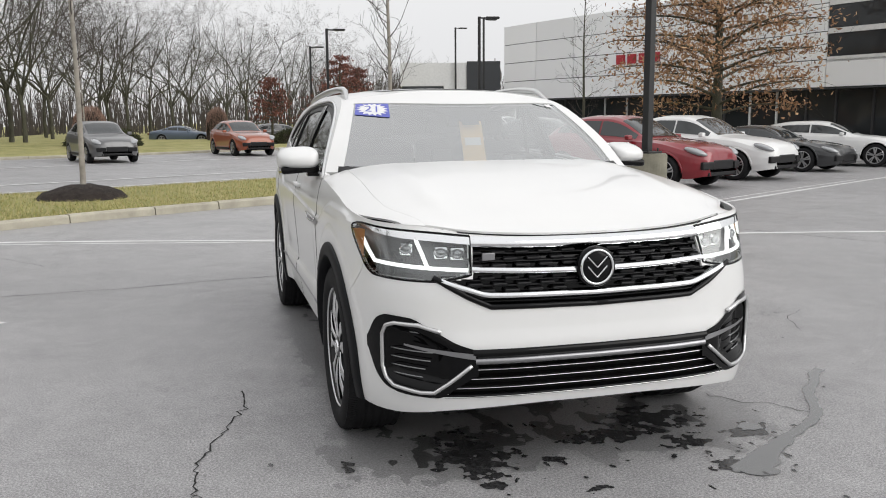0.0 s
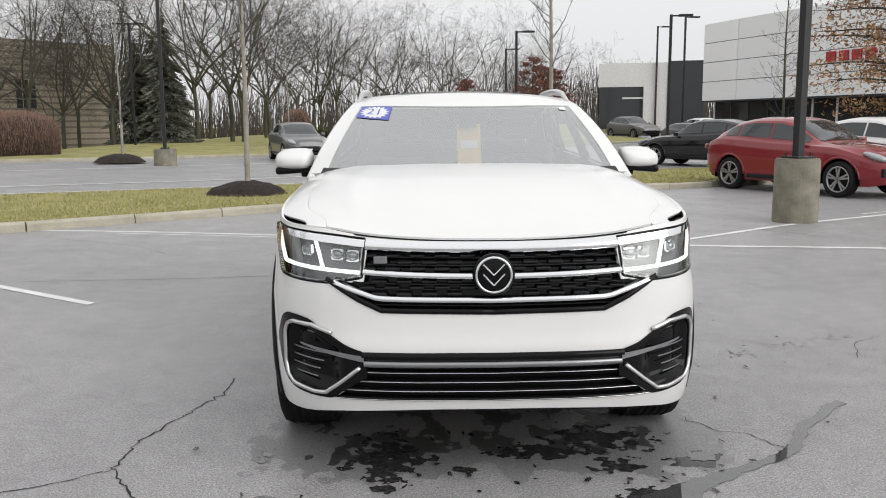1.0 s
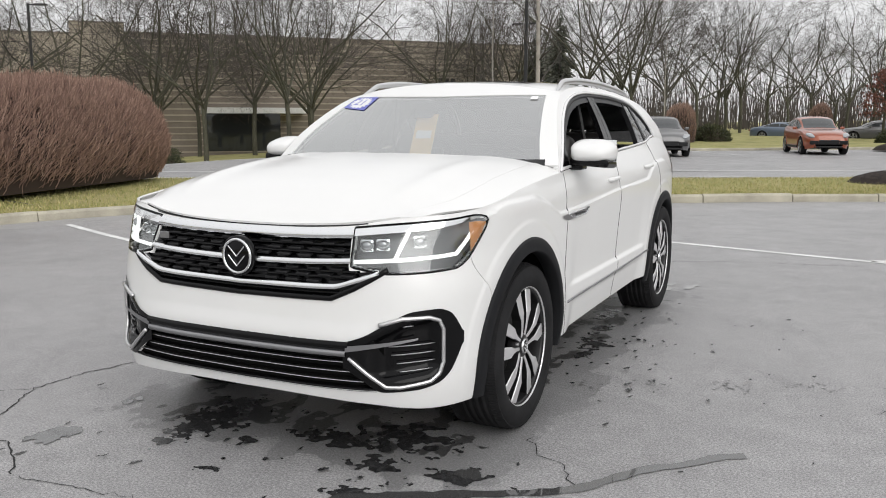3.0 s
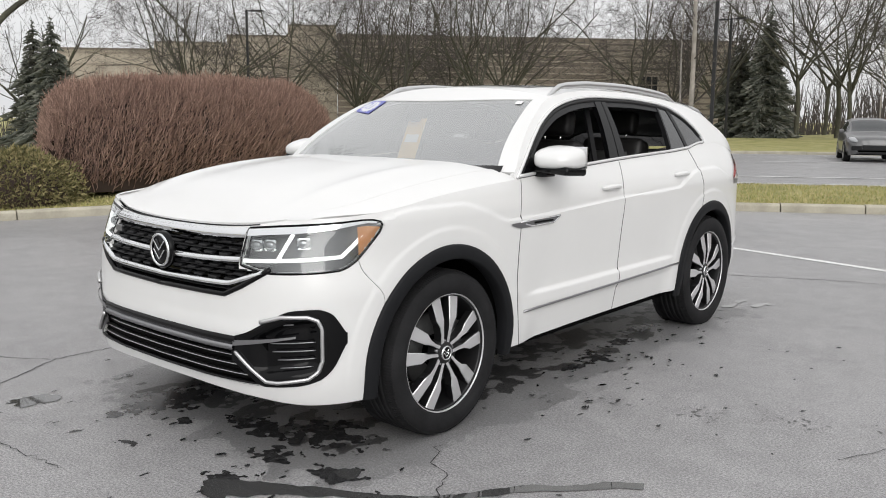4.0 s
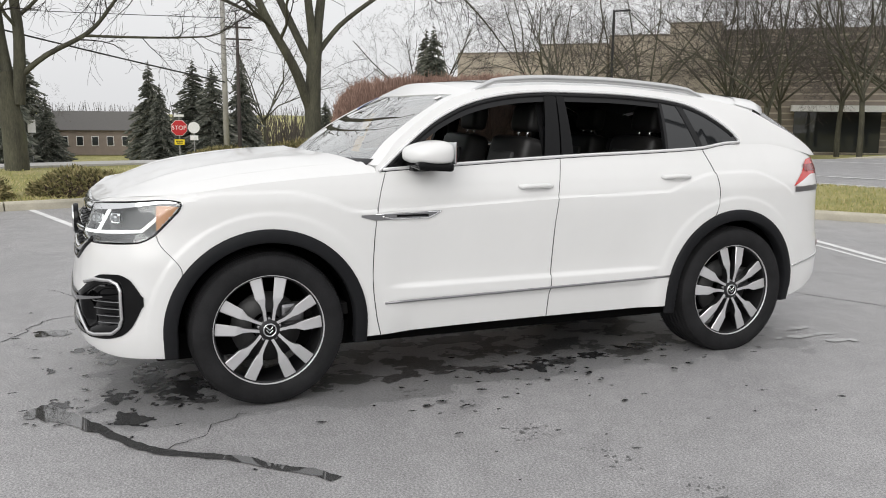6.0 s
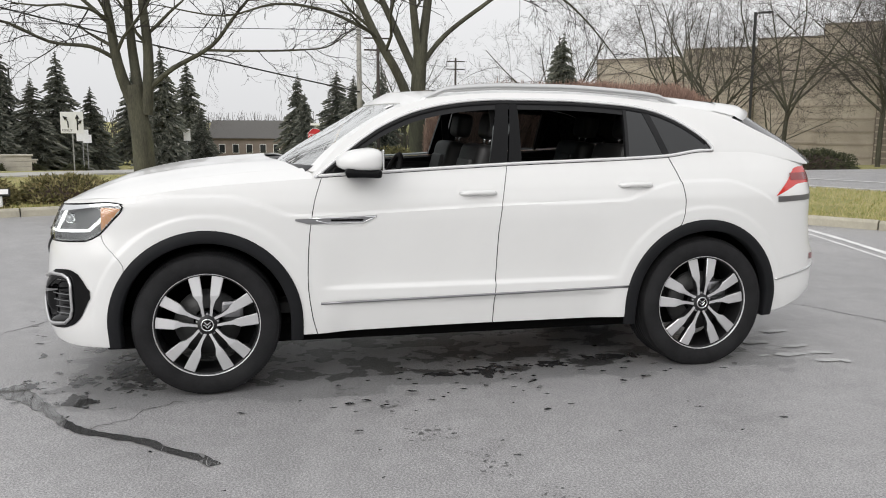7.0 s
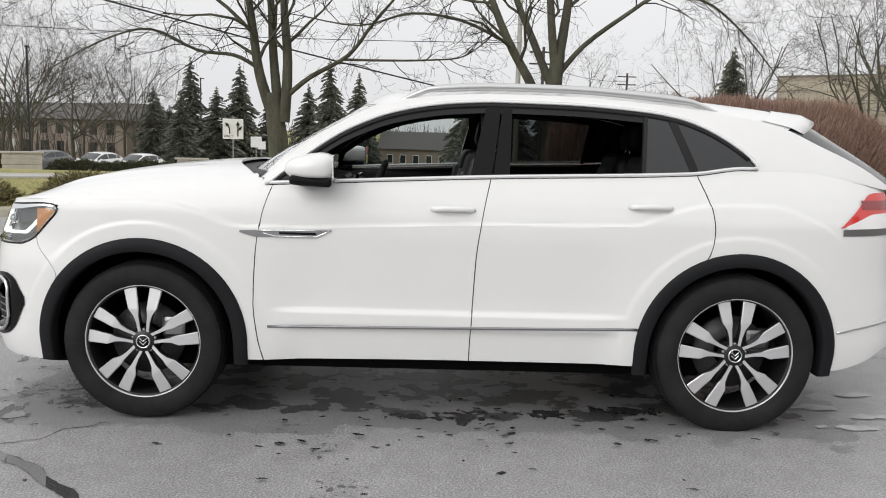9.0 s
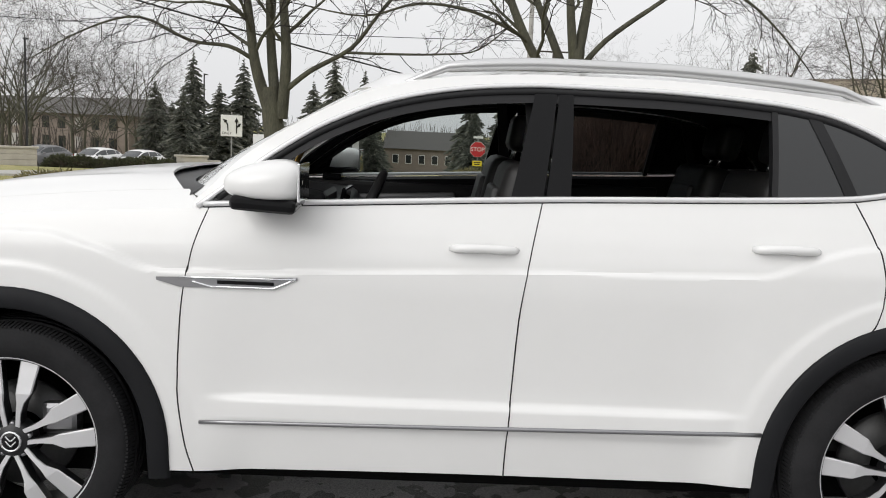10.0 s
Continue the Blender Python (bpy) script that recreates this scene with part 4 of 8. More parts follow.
for z, w in ((0.489, 0.545), (0.450, 0.57), (0.412, 0.62), (0.378, 0.655)):
    bar(curve_of((0, z), (1, z + 0.004)), 0.0022, s_x(w), off=-0.008 if z > 0.4 else 0.004, name="intake_slat", mat=M_SATIN_SILVER, parent=lower, depth=0.02)
    bar(curve_of((0, z - 0.011), (1, z - 0.007)), 0.008, s_x(w), off=-0.014, name="intake_slat", mat=M_VOID, parent=lower, depth=0.02)

# mirrors, handles, wing vents
for sgn in (1, -1):
    bm = bmesh.new()
    bmesh.ops.create_uvsphere(bm, u_segments=28, v_segments=18, radius=1.0)
    for v in bm.verts:
        x, y, z = v.co
        e = lambda q, p: math.copysign(abs(q) ** p, q)
        grow = lerp(0.50, 1.0, ((e(y, 0.8) + 1) / 2) ** 0.75)
        v.co = Vector((e(x, 0.66) * 0.118 * lerp(0.90, 1.0, grow), e(y, 0.80) * 0.122 + 0.022 * x, e(z, 0.60) * 0.078 * grow - 0.010 * x * (z > 0) - 0.030 * (1 - grow)))
        v.co.z = max(v.co.z, -0.052)
    bmesh.ops.transform(bm, matrix=pose(1.035, 0.835, 1.297), verts=bm.verts)
    if sgn < 0:
        bmesh.ops.scale(bm, vec=(-1, 1, 1), verts=bm.verts)
        bmesh.ops.reverse_faces(bm, faces=bm.faces)
    mirror = part("door_mirror", bm, M_WHITE, suv, "white mirror cap over a black base", smooth=True)
    part("mirror_base", box_bm((0.215, 0.20, 0.046), pose(sgn * 1.030, 0.848, 1.234, -3, sgn * 4), 0.021, 3), M_GLOSS_BLACK, mirror)
    part("mirror_arm", box_bm((0.16, 0.10, 0.035), pose(sgn * 0.91, 0.82, 1.212), 0.012), M_GLOSS_BLACK, mirror)
    glass_m = box_bm((0.19, 0.008, 0.115), pose(sgn * 1.035, 0.955, 1.297), 0.003)
    part("mirror_glass", glass_m, M_CHROME, mirror)
    for y0, y1, z in ((1.42, 1.635, 1.098), (2.40, 2.615, 1.133)):
        bm = bmesh.new()
        yc, hl = (y0 + y1) / 2, (y1 - y0) / 2
        x0 = skin(s_y(yc), z).x
        pts = [Vector((sgn * (x0 + 0.030 * (1 - abs(k / 6) ** 4) - 0.004), yc + hl * k / 6, z + 0.006 * (1 - (k / 6) ** 2))) for k in range(-6, 7)]
        handle = part("door_handle", tube_mesh("door_handle", pts, [0.010 if abs(k) == 6 else 0.0145 for k in range(-6, 7)], 10), M_WHITE, suv, "white pull handle")
        part("handle_cup", sheet("handle_cup", lambda a, b: Vector((sgn * (skin(s_y(lerp(yc - 0.06, yc + 0.06, a)), z + lerp(-0.024, 0.018, b)).x + 0.0015), lerp(yc - 0.06, yc + 0.06, a), z + lerp(-0.024, 0.018, b))), 8, 4, flip=sgn < 0), M_WHITE, handle)
vent = skin_patch("wing_vent", s_y(0.485), s_y(0.935), curve_of((s_y(0.485), 0.962), (s_y(0.56), 0.942), (s_y(0.86), 0.944), (s_y(0.935), 0.978)), curve_of((s_y(0.485), 0.972), (s_y(0.935), 0.986)), 0.005, 24, 3)
vents = both_sides("wing_vent", vent, M_GREY_TRIM, suv, "dark grey wing vent in a chrome outline")
for sgn, v in zip((1, -1), vents):
    me = skin_tube("vent_outline", [(s_y(0.60), 0.962), (s_y(0.66), 0.947), (s_y(0.86), 0.948), (s_y(0.93), 0.980), (s_y(0.56), 0.974)], 0.004, 0.007, 6, 5)
    part("vent_outline", me if sgn > 0 else mirrored(me, "vent_outline"), M_CHROME, v)
    me = skin_patch("vent_lettering", s_y(0.68), s_y(0.86), lambda s: 0.957, lambda s: 0.968, 0.0075, 14, 1)
    part("vent_slot", me if sgn > 0 else mirrored(me, "vent_slot"), M_GLOSS_BLACK, v)

# tail lamps
t0, t1 = s_y(3.475), s_y(3.86)
tail_lo = curve_of((t0, 1.050), (t1, 1.06))
tail_hi = curve_of((t0, 1.056), (s_y(3.56), 1.135), (s_y(3.65), 1.222), (s_y(3.7), 1.232), (t1, 1.238))
for sgn in (1, -1):
    def sided(nm, me):
        return me if sgn > 0 else mirrored(me, nm)
    lamp = part("tail_lamp", sided("tail_lamp", skin_patch("tail_lamp", t0, t1, lambda s: lerp(tail_lo(s), tail_hi(s), 0.42), tail_hi, 0.006, 20, 6)), M_RED_LENS, suv, "red and white tail lamp with a dark base")
    part("reverse_lens", sided("reverse_lens", skin_patch("reverse_lens", t0 + 0.03, t1, tail_lo, lambda s: lerp(tail_lo(s), tail_hi(s), 0.42), 0.006, 20, 3)), M_WHITE_LENS, lamp)
    part("lamp_stripe", sided("lamp_stripe", skin_patch("lamp_stripe", s_y(3.60), t1, lambda s: 1.15, lambda s: 1.195, 0.009, 14, 2)), M_DARK_RED, lamp)
    part("lamp_base", sided("lamp_base", skin_patch("lamp_base", t0 + 0.015, t1, lambda s: tail_lo(s) - 0.035, tail_lo, 0.004, 20, 3)), M_GREY_TRIM, lamp)
    part("rear_reflector", sided("rear_reflector", skin_patch("rear_reflector", s_y(3.80), s_y(3.86), lambda s: 0.63, lambda s: 0.67, 0.004, 6, 2)), M_DARK_RED, suv)

# cabin
def cushion(size, m, bevel):
    return box_bm(size, m, bevel, 4)


for x, y, nm in ((0.40, 1.50, "front_seat"), (-0.40, 1.50, "front_seat"), (0.36, 2.45, "rear_seat"), (-0.36, 2.45, "rear_seat")):
    seat = part(nm, cushion((0.52, 0.54, 0.20), pose(x, y - 0.20, 0.72, 6), 0.06), M_LEATHER, suv, "black leather seat", smooth=True)
    part("seat_back", cushion((0.50, 0.17, 0.62), pose(x, y + 0.13, 1.06, -14), 0.07), M_LEATHER, seat, smooth=True)
    part("bolster", cushion((0.30, 0.04, 0.40), pose(x, y + 0.045, 1.08, -14), 0.018), M_LEATHER_GREY, seat, smooth=True)
    part("headrest", cushion((0.27, 0.11, 0.17), pose(x, y + 0.26, 1.475, -10), 0.05), M_LEATHER, seat, smooth=True)
    for dx in (-0.06, 0.06):
        part("headrest_post", tube_mesh("headrest_post", [(x + dx, y + 0.22, 1.34), (x + dx, y + 0.25, 1.44)], 0.007, 6), M_CHROME, seat)
dash = part("dashboard", box_bm((1.62, 0.50, 0.26), pose(0, 0.72, 1.06, -6), 0.07, 4), M_SATIN_BLACK, suv, smooth=True)
part("dash_strip", box_bm((1.40, 0.02, 0.05), pose(0, 0.975, 1.06, -6), 0.008), M_GREY_TRIM, dash)
part("dash_screen", box_bm((0.26, 0.02, 0.14), pose(0.0, 0.975, 1.15, -12), 0.008), M_GLOSS_BLACK, dash)
part("instrument_hood", box_bm((0.40, 0.22, 0.10), pose(0.40, 0.86, 1.20, -8), 0.04, 3), M_SATIN_BLACK, dash)
part("centre_console", box_bm((0.26, 1.0, 0.34), pose(0, 1.40, 0.66), 0.04), M_SATIN_BLACK, suv)
wheel_pts = [Vector((0.185 * math.cos(q), 0, 0.185 * math.sin(q))) for q in np.linspace(0, 2 * math.pi, 33)]
st = part("steering_wheel", tube_mesh("steering_wheel", wheel_pts, 0.0165, 8), M_LEATHER, suv, "black three-spoke steering wheel")
st.matrix_basis = pose(0.40, 1.09, 1.13, -24)
part("wheel_boss", box_bm((0.15, 0.05, 0.12), pose(0, -0.01, 0), 0.02), M_SATIN_BLACK, st)
for q in (0.1, 3.04, 4.71):
    part("wheel_spoke", box_bm((0.12, 0.02, 0.035), Matrix.Rotation(-q, 4, "Y") @ pose(0.115, 0, 0), 0.006), M_GREY_TRIM, st)
for sgn in (1, -1):
    part("door_card", box_bm((0.05, 0.95, 0.30), pose(sgn * 0.865, 1.15, 1.045), 0.02), M_SATIN_BLACK, suv)
    part("door_card", box_bm((0.05, 0.80, 0.30), pose(sgn * 0.865, 2.15, 1.075), 0.02), M_SATIN_BLACK, suv)
    part("door_pull", box_bm((0.05, 0.55, 0.04), pose(sgn * 0.82, 1.2, 1.12, 3), 0.015), M_GREY_TRIM, suv)
    part("seat_belt", box_bm((0.012, 0.05, 0.75), pose(sgn * 0.72, 1.72, 1.28, 6, -sgn * 10)), M_SATIN_BLACK, suv)
part("rear_mirror", box_bm((0.24, 0.04, 0.07), pose(0, 0.92, 1.50, -10), 0.02, 3), M_SATIN_BLACK, suv)
part("camera_housing", sheet("camera_housing", lambda a, b: screen_at(lerp(-1, 1, a) * lerp(0.07, 0.25, sstep(0.2, 1.0, b)), lerp(0.54, 0.758, b), -0.008), 24, 10), M_SATIN_BLACK, suv)
part("parcel_shelf", box_bm((1.4, 0.5, 0.03), pose(0, 3.05, 1.16)), M_HEADLINER, suv)


# wheels: five twin spokes, machined faces on dark sides
def make_wheel():
    w = part("wheel", lathe("wheel", [(0.281, -0.045), (0.278, -0.02), (0.272, 0.0), (0.265, -0.015), (0.258, -0.10), (0.255, -0.20)], 64), M_RIM_DARK, suv, "alloy wheel with five machined twin spokes")
    part("rim_edge", lathe("rim_edge", [(0.283, -0.012), (0.283, 0.003), (0.278, 0.006), (0.275, 0.003), (0.274, -0.012)], 64), M_MACHINED, w)
    prof = [(0.270, -0.235), (0.30, -0.252), (0.355, -0.250), (0.378, -0.236), (0.385, -0.20), (0.386, -0.11), (0.385, -0.03), (0.378, 0.002), (0.36, 0.017), (0.32, 0.021), (0.292, 0.016), (0.278, 0.004)]
    tyre = part("tyre", lathe("tyre", prof, 96), M_RUBBER, w, "black road tyre with fine tread")
    tv, tf = [], []
    for k in range(90):
        q = 2 * math.pi * k / 90
        for x0, x1, skew in ((-0.03, 0.008, 0.012), (-0.232, -0.192, -0.012)):
            for j in range(2):
                qq = q + (0.035 if j else 0)
                start = len(tv)
                for x, r, dq in ((x0, 0.3875, 0.0), (x1, 0.3755, skew)):
                    for e in (-0.010, 0.010):
                        tv.append((x, (r + 0.0025) * math.cos(qq + dq + e), (r + 0.0025) * math.sin(qq + dq + e)))
                        tv.append((x, (r - 0.006) * math.cos(qq + dq + e), (r - 0.006) * math.sin(qq + dq + e)))
                a = start
                tf += [(a, a + 2, a + 6, a + 4), (a, a + 4, a + 5, a + 1), (a + 2, a + 3, a + 7, a + 6), (a, a + 1, a + 3, a + 2), (a + 4, a + 6, a + 7, a + 5)]
    part("tread", mesh_of("tread", tv, tf, False), M_RUBBER, tyre, kind="stuff")
    for k in range(4):
        x = -0.06 - 0.035 * k
        part("tread_rib", lathe("tread_rib", [(0.384, x - 0.012), (0.3895, x - 0.010), (0.3895, x + 0.010), (0.384, x + 0.012)], 96), M_RUBBER, tyre)
    for k in range(5):
        for side in (-1, 1):
            q0 = 2 * math.pi * k / 5 + math.pi / 2
            stations = [(0.040, 0.018, 0.0075), (0.095, 0.025, 0.0085), (0.132, 0.033, 0.0125), (0.166, 0.044, 0.0255), (0.274, 0.064, 0.0325)]
            face, dark = [], []
            rows = []
            for r, ang, h in stations:
                c0 = Vector((0, math.cos(q0), math.sin(q0)))
                t = Vector((0, -math.sin(q0), math.cos(q0)))
                c = (c0 * math.sqrt(r * r - ang * ang) + t * side * ang) / r
                dish = -0.012 + 0.016 * math.sin(min(1.0, r / 0.262) * math.pi * 0.75) - (0.010 if r > 0.25 else 0)
                rows.append([c * r - t * h + Vector((dish - 0.004, 0, 0)), c * r - t * h * 0.86 + Vector((dish, 0, 0)), c * r + t * h * 0.86 + Vector((dish, 0, 0)), c * r + t * h + Vector((dish - 0.004, 0, 0)), c * r + t * h * 0.7 + Vector((dish - 0.05, 0, 0)), c * r - t * h * 0.7 + Vector((dish - 0.05, 0, 0))])
            fv = [v for row in rows for v in row[:4]]
            ff = [(i * 4 + j, i * 4 + j + 1, i * 4 + j + 5, i * 4 + j + 4) for i in range(4) for j in range(3)]
            spoke = part("spoke", mesh_of("spoke", fv, ff, False), M_MACHINED, w)
            dv = [v for row in rows for v in (row[0], row[5], row[4], row[3])]
            df = [(i * 4 + j, i * 4 + 4 + j, i * 4 + 5 + j, i * 4 + j + 1) for i in range(4) for j in range(3)]
            part("spoke_side", mesh_of("spoke_side", dv, df, False), M_RIM_DARK, spoke)
    part("hub", lathe("hub", [(0.0, -0.004), (0.05, -0.004), (0.062, -0.016), (0.066, -0.06)], 40), M_RIM_DARK, w)
    cap = part("centre_cap", lathe("centre_cap", [(0.0, 0.004), (0.030, 0.004), (0.034, -0.002)], 32), M_GLOSS_BLACK, w)
    part("cap_ring", lathe("cap_ring", [(0.028, 0.004), (0.030, 0.0065), (0.034, 0.0055), (0.035, -0.002)], 32), M_CHROME, cap)
    zigzag(cap, 0.028, 0.003)
    for k in range(5):
        q = 2 * math.pi * k / 5 + math.pi / 2
        part("wheel_bolt", lathe("wheel_bolt", [(0.0, 0.004), (0.007, 0.004), (0.009, -0.01)], 8), M_GREY_TRIM, w).matrix_basis = pose(-0.012, 0.056 * math.cos(q), 0.056 * math.sin(q))
    part("brake_disc", lathe("brake_disc", [(0.075, -0.085), (0.178, -0.085), (0.178, -0.11)], 48), M_BRAKE, w)
    part("brake_caliper", box_bm((0.06, 0.12, 0.11), pose(-0.09, 0.13, 0.06), 0.02), M_GREY_TRIM, w)
    return w


first_wheel = make_wheel()
first_wheel.matrix_basis = pose(0.962, 0, AXLE_Z)
first_wheel.scale = (1.025, 1.025, 1.025)


def copy_wheel(m):
    """Copies the first wheel with its parts."""
    c = copy_thing(first_wheel, m)
    return c


copy_wheel(pose(0.962, WHEELBASE, AXLE_Z, 1) @ Matrix.Scale(1.025, 4))
copy_wheel(pose(-0.962, 0, AXLE_Z, 10, 0, 180) @ Matrix.Scale(1.025, 4))
copy_wheel(pose(-0.962, WHEELBASE, AXLE_Z, 50, 0, 180) @ Matrix.Scale(1.025, 4))

# things stuck on and hung in the windscreen
def decal_at(a, b, off):
    u = lerp(-0.885, -0.62, a)
    return screen_at(u, glass_b(u) - lerp(0.215, 0.012, b), off)


decal = part("year_decal", sheet("year_decal", lambda a, b: decal_at(a, b, 0.0), 10, 5), M_BLUE_DECAL, suv, "blue windscreen sticker with a white burst")


def on_decal(u, v, off):
    """u, v from -1 to 1 over the sticker."""
    a, b = (u + 1) / 2, (v + 1) / 2
    return decal_at(a, b, off)


burst = [on_decal(0, 0, 0.001)]
for k in range(32):
    r = 0.92 if k % 2 else 0.66
    q = 2 * math.pi * k / 32
    burst.append(on_decal(max(-0.93, min(0.93, 1.05 * r * math.cos(q))), max(-0.93, min(0.93, 1.1 * r * math.sin(q))), 0.001))
part("decal_burst", mesh_of("decal_burst", burst, [(0, 1 + k, 1 + (k + 1) % 32) for k in range(32)], False), M_WHITE_DECAL, decal)
txt = bpy.data.curves.new("digits", "FONT")
txt.body, txt.size, txt.align_x, txt.align_y, txt.extrude = "21", 1.0, "CENTER", "CENTER", 0.0
txt_ob = new("digits", txt)
dg = bpy.context.evaluated_depsgraph_get()
txt_me = bpy.data.meshes.new_from_object(txt_ob.evaluated_get(dg))
bpy.data.objects.remove(txt_ob)
for v in txt_me.vertices:
    v.co = on_decal(v.co.x * 1.0, v.co.y * 1.35, 0.002)
part("decal_number", txt_me, M_BLUE_DECAL, decal)
part("inspection_decal", sheet("inspection_decal", lambda a, b: screen_at(lerp(0.79, 0.845, a), lerp(0.76, 0.815, b), 0.001), 2, 2), M_WHITE_DECAL, suv)
tag = part("hanging_card", box_bm((0.14, 0.004, 0.26), pose(0.006, 0.80, 1.38, -25), 0.001), M_YELLOW_CARD, suv, "yellow card hung behind the windscreen")
part("card_panel", box_bm((0.10, 0.002, 0.05), pose(0.006, 0.796, 1.38, -25)), M_WHITE_DECAL, tag)

# kerb stones, each with its own slightly uneven length and tilt
kerb = thing("kerb", None, "weathered concrete kerb round the parking lot", "kerb", kind="structure")
rng = np.random.default_rng(5)


def stone_row(pts, parent, length, width, height, base=0.0):
    """Stones laid end to end along a line, on its left side."""
    fine = resample(pts, 0.12)
    i = 0
    while i < len(fine) - 3:
        k = min(len(fine) - 1, i + max(5, int(length * rng.uniform(0.75, 1.15) / 0.12)))
        verts, faces = [], []
        lift, push = rng.uniform(-0.008, 0.012), rng.uniform(-0.012, 0.012)
        prof = [(0.0, -0.05), (0.008, height - 0.035), (0.03, height - 0.006), (0.06, height), (width - 0.02, height), (width, height - 0.02), (width, -0.05)]
        span = list(range(i, k + 1, 2))
        if span[-1] != k:
            span.append(k)
        for j, q in enumerate(span):
            p, n = Vector((*fine[q], 0)), side_of(fine, q)
            d = Vector((n.y, -n.x, 0))
            end = 0.010 if j == 0 else (-0.010 if j == len(span) - 1 else 0)
            p += d * end
            z0 = land(p.x, p.y) + base
            verts += [p + n * (u + push) + Vector((0, 0, z0 + w + lift * (w > 0))) for u, w in prof]
        m = len(prof)
        for j in range(len(span) - 1):
            faces += [(j * m + q, (j + 1) * m + q, (j + 1) * m + q + 1, j * m + q + 1) for q in range(m - 1)]
        faces += [tuple(range(m)), tuple(reversed(range((len(span) - 1) * m, len(span) * m)))]
        part("kerb_stone", mesh_of("kerb_stone", verts, faces, False), M_KERB, parent)
        i = k


stone_row(KERB, kerb, 1.55, 0.17, 0.135)
far_kerb = [(-32.0, 23.5), (-26.0, 27.3), (-18.0, 31.3), (-10.0, 35.4), (-4.0, 38.9), (1.0, 42.5), (8.0, 47.5), (16.0, 52.5)]
kerb2 = thing("kerb", None, "pale kerb along the far side of the drive", "kerb", kind="structure")
stone_row(far_kerb, kerb2, 3.0, 0.17, 0.13)


# lawns
def ruled(a_pts, b_pts, n, rows, height):
    """A sheet between two lines; height(x, y, d) with d the distance from the first line."""
    def at_line(pts, u):
        t = [0.0]
        for p, q in zip(pts, pts[1:]):
            t.append(t[-1] + math.dist(p, q))
        return Vector((np.interp(u * t[-1], t, [p[0] for p in pts]), np.interp(u * t[-1], t, [p[1] for p in pts]), 0))

    def at(a, b):
        p, q = at_line(a_pts, a), at_line(b_pts, a)
        d = (q - p).length
        v = p.lerp(q, b ** 1.7)
        v.z = height(v.x, v.y, (v - p).length, (q - v).length)
        return v
    return at


cut = next(i for i, p in enumerate(kerb_fine) if p[1] > 5.0 and p[0] < -5)
kerb_w = [tuple((Vector((*p, 0)) + side_of(kerb_fine, i) * 0.165).xy) for i, p in enumerate(kerb_fine)]
west_outer = [(-14.0, -60.0), (-40.0, -45.0), (-45.0, -25.0), (-45.5, -12.0), (-45.0, -2.0), (-43.0, 4.0), (-38.0, 5.5), (-30.0, 5.0), (-24.0, 6.2), (-20.0, 7.9)]


def west_height(x, y, d, e):
    z = land(x, y) + 0.115 + 0.04 * sstep(0.5, 7.0, d) * (1 - sstep(9.0, 16.0, d)) + 0.02 * noise.noise((x * 0.6, y * 0.6, 0))
    return z - 0.14 * (1 - sstep(0.0, 1.5, e)) * sstep(3, 8, d)


WEST = ruled(kerb_w[:cut + 1], west_outer, 1, 1, west_height)
tagged(part("lawn", sheet("lawn", WEST, 70, 50, flip=True), M_GRASS, None), "winter lawn rising behind the kerb", "lawn", kind="structure")


def strip_height(x, y, d, e):
    return land(x, y) + (0.115 + 0.02 * sstep(0.2, 2.0, d)) * sstep(-0.6, 3.2, e) + 0.012 * noise.noise((x * 0.9, y * 0.9, 3)) - 0.05 * (1 - sstep(0, 0.25, e))


STRIP = ruled(kerb_w[cut:], road_near[1:], 1, 1, strip_height)
tagged(part("lawn", sheet("lawn", STRIP, 140, 24, flip=True), M_GRASS, None), "narrow yellow-green lawn between kerb and drive", "lawn", kind="structure")
far_w = [tuple((Vector((*p, 0)) + side_of(far_kerb, i) * 0.165).xy) for i, p in enumerate(far_kerb)]
far_b = [tuple((Vector((*p, 0)) + side_of(far_kerb, i) * 6.0).xy) for i, p in enumerate(far_kerb)]
FAR = ruled(far_w, far_b, 1, 1, lambda x, y, d, e: land(x, y) + 0.12 + 0.06 * sstep(0, 2, d) - 0.1 * (1 - sstep(0, 0.5, e)))
tagged(part("lawn", sheet("lawn", FAR, 60, 8, flip=True), M_GRASS, None), "strip of lawn along the far kerb", "lawn", kind="structure")
north_w = [(-80.0, 28.0), (-45.0, 20.0), (-33.0, 24.5), (-24.0, 32.5), (-10.0, 41.5), (2.0, 50.0), (12.0, 58.0)]
north_b = [(-110.0, 90.0), (-80.0, 110.0), (-60.0, 115.0), (-30.0, 120.0), (-10.0, 120.0), (8.0, 120.0), (18.0, 110.0)]
NORTH = ruled(north_w, north_b, 1, 1, lambda x, y, d, e: land(x, y) + 0.10 + 0.25 * sstep(0, 12, d))
tagged(part("lawn", sheet("lawn", NORTH, 60, 24, flip=True), M_GRASS, None), "open lawn under the bare trees", "lawn", kind="structure")


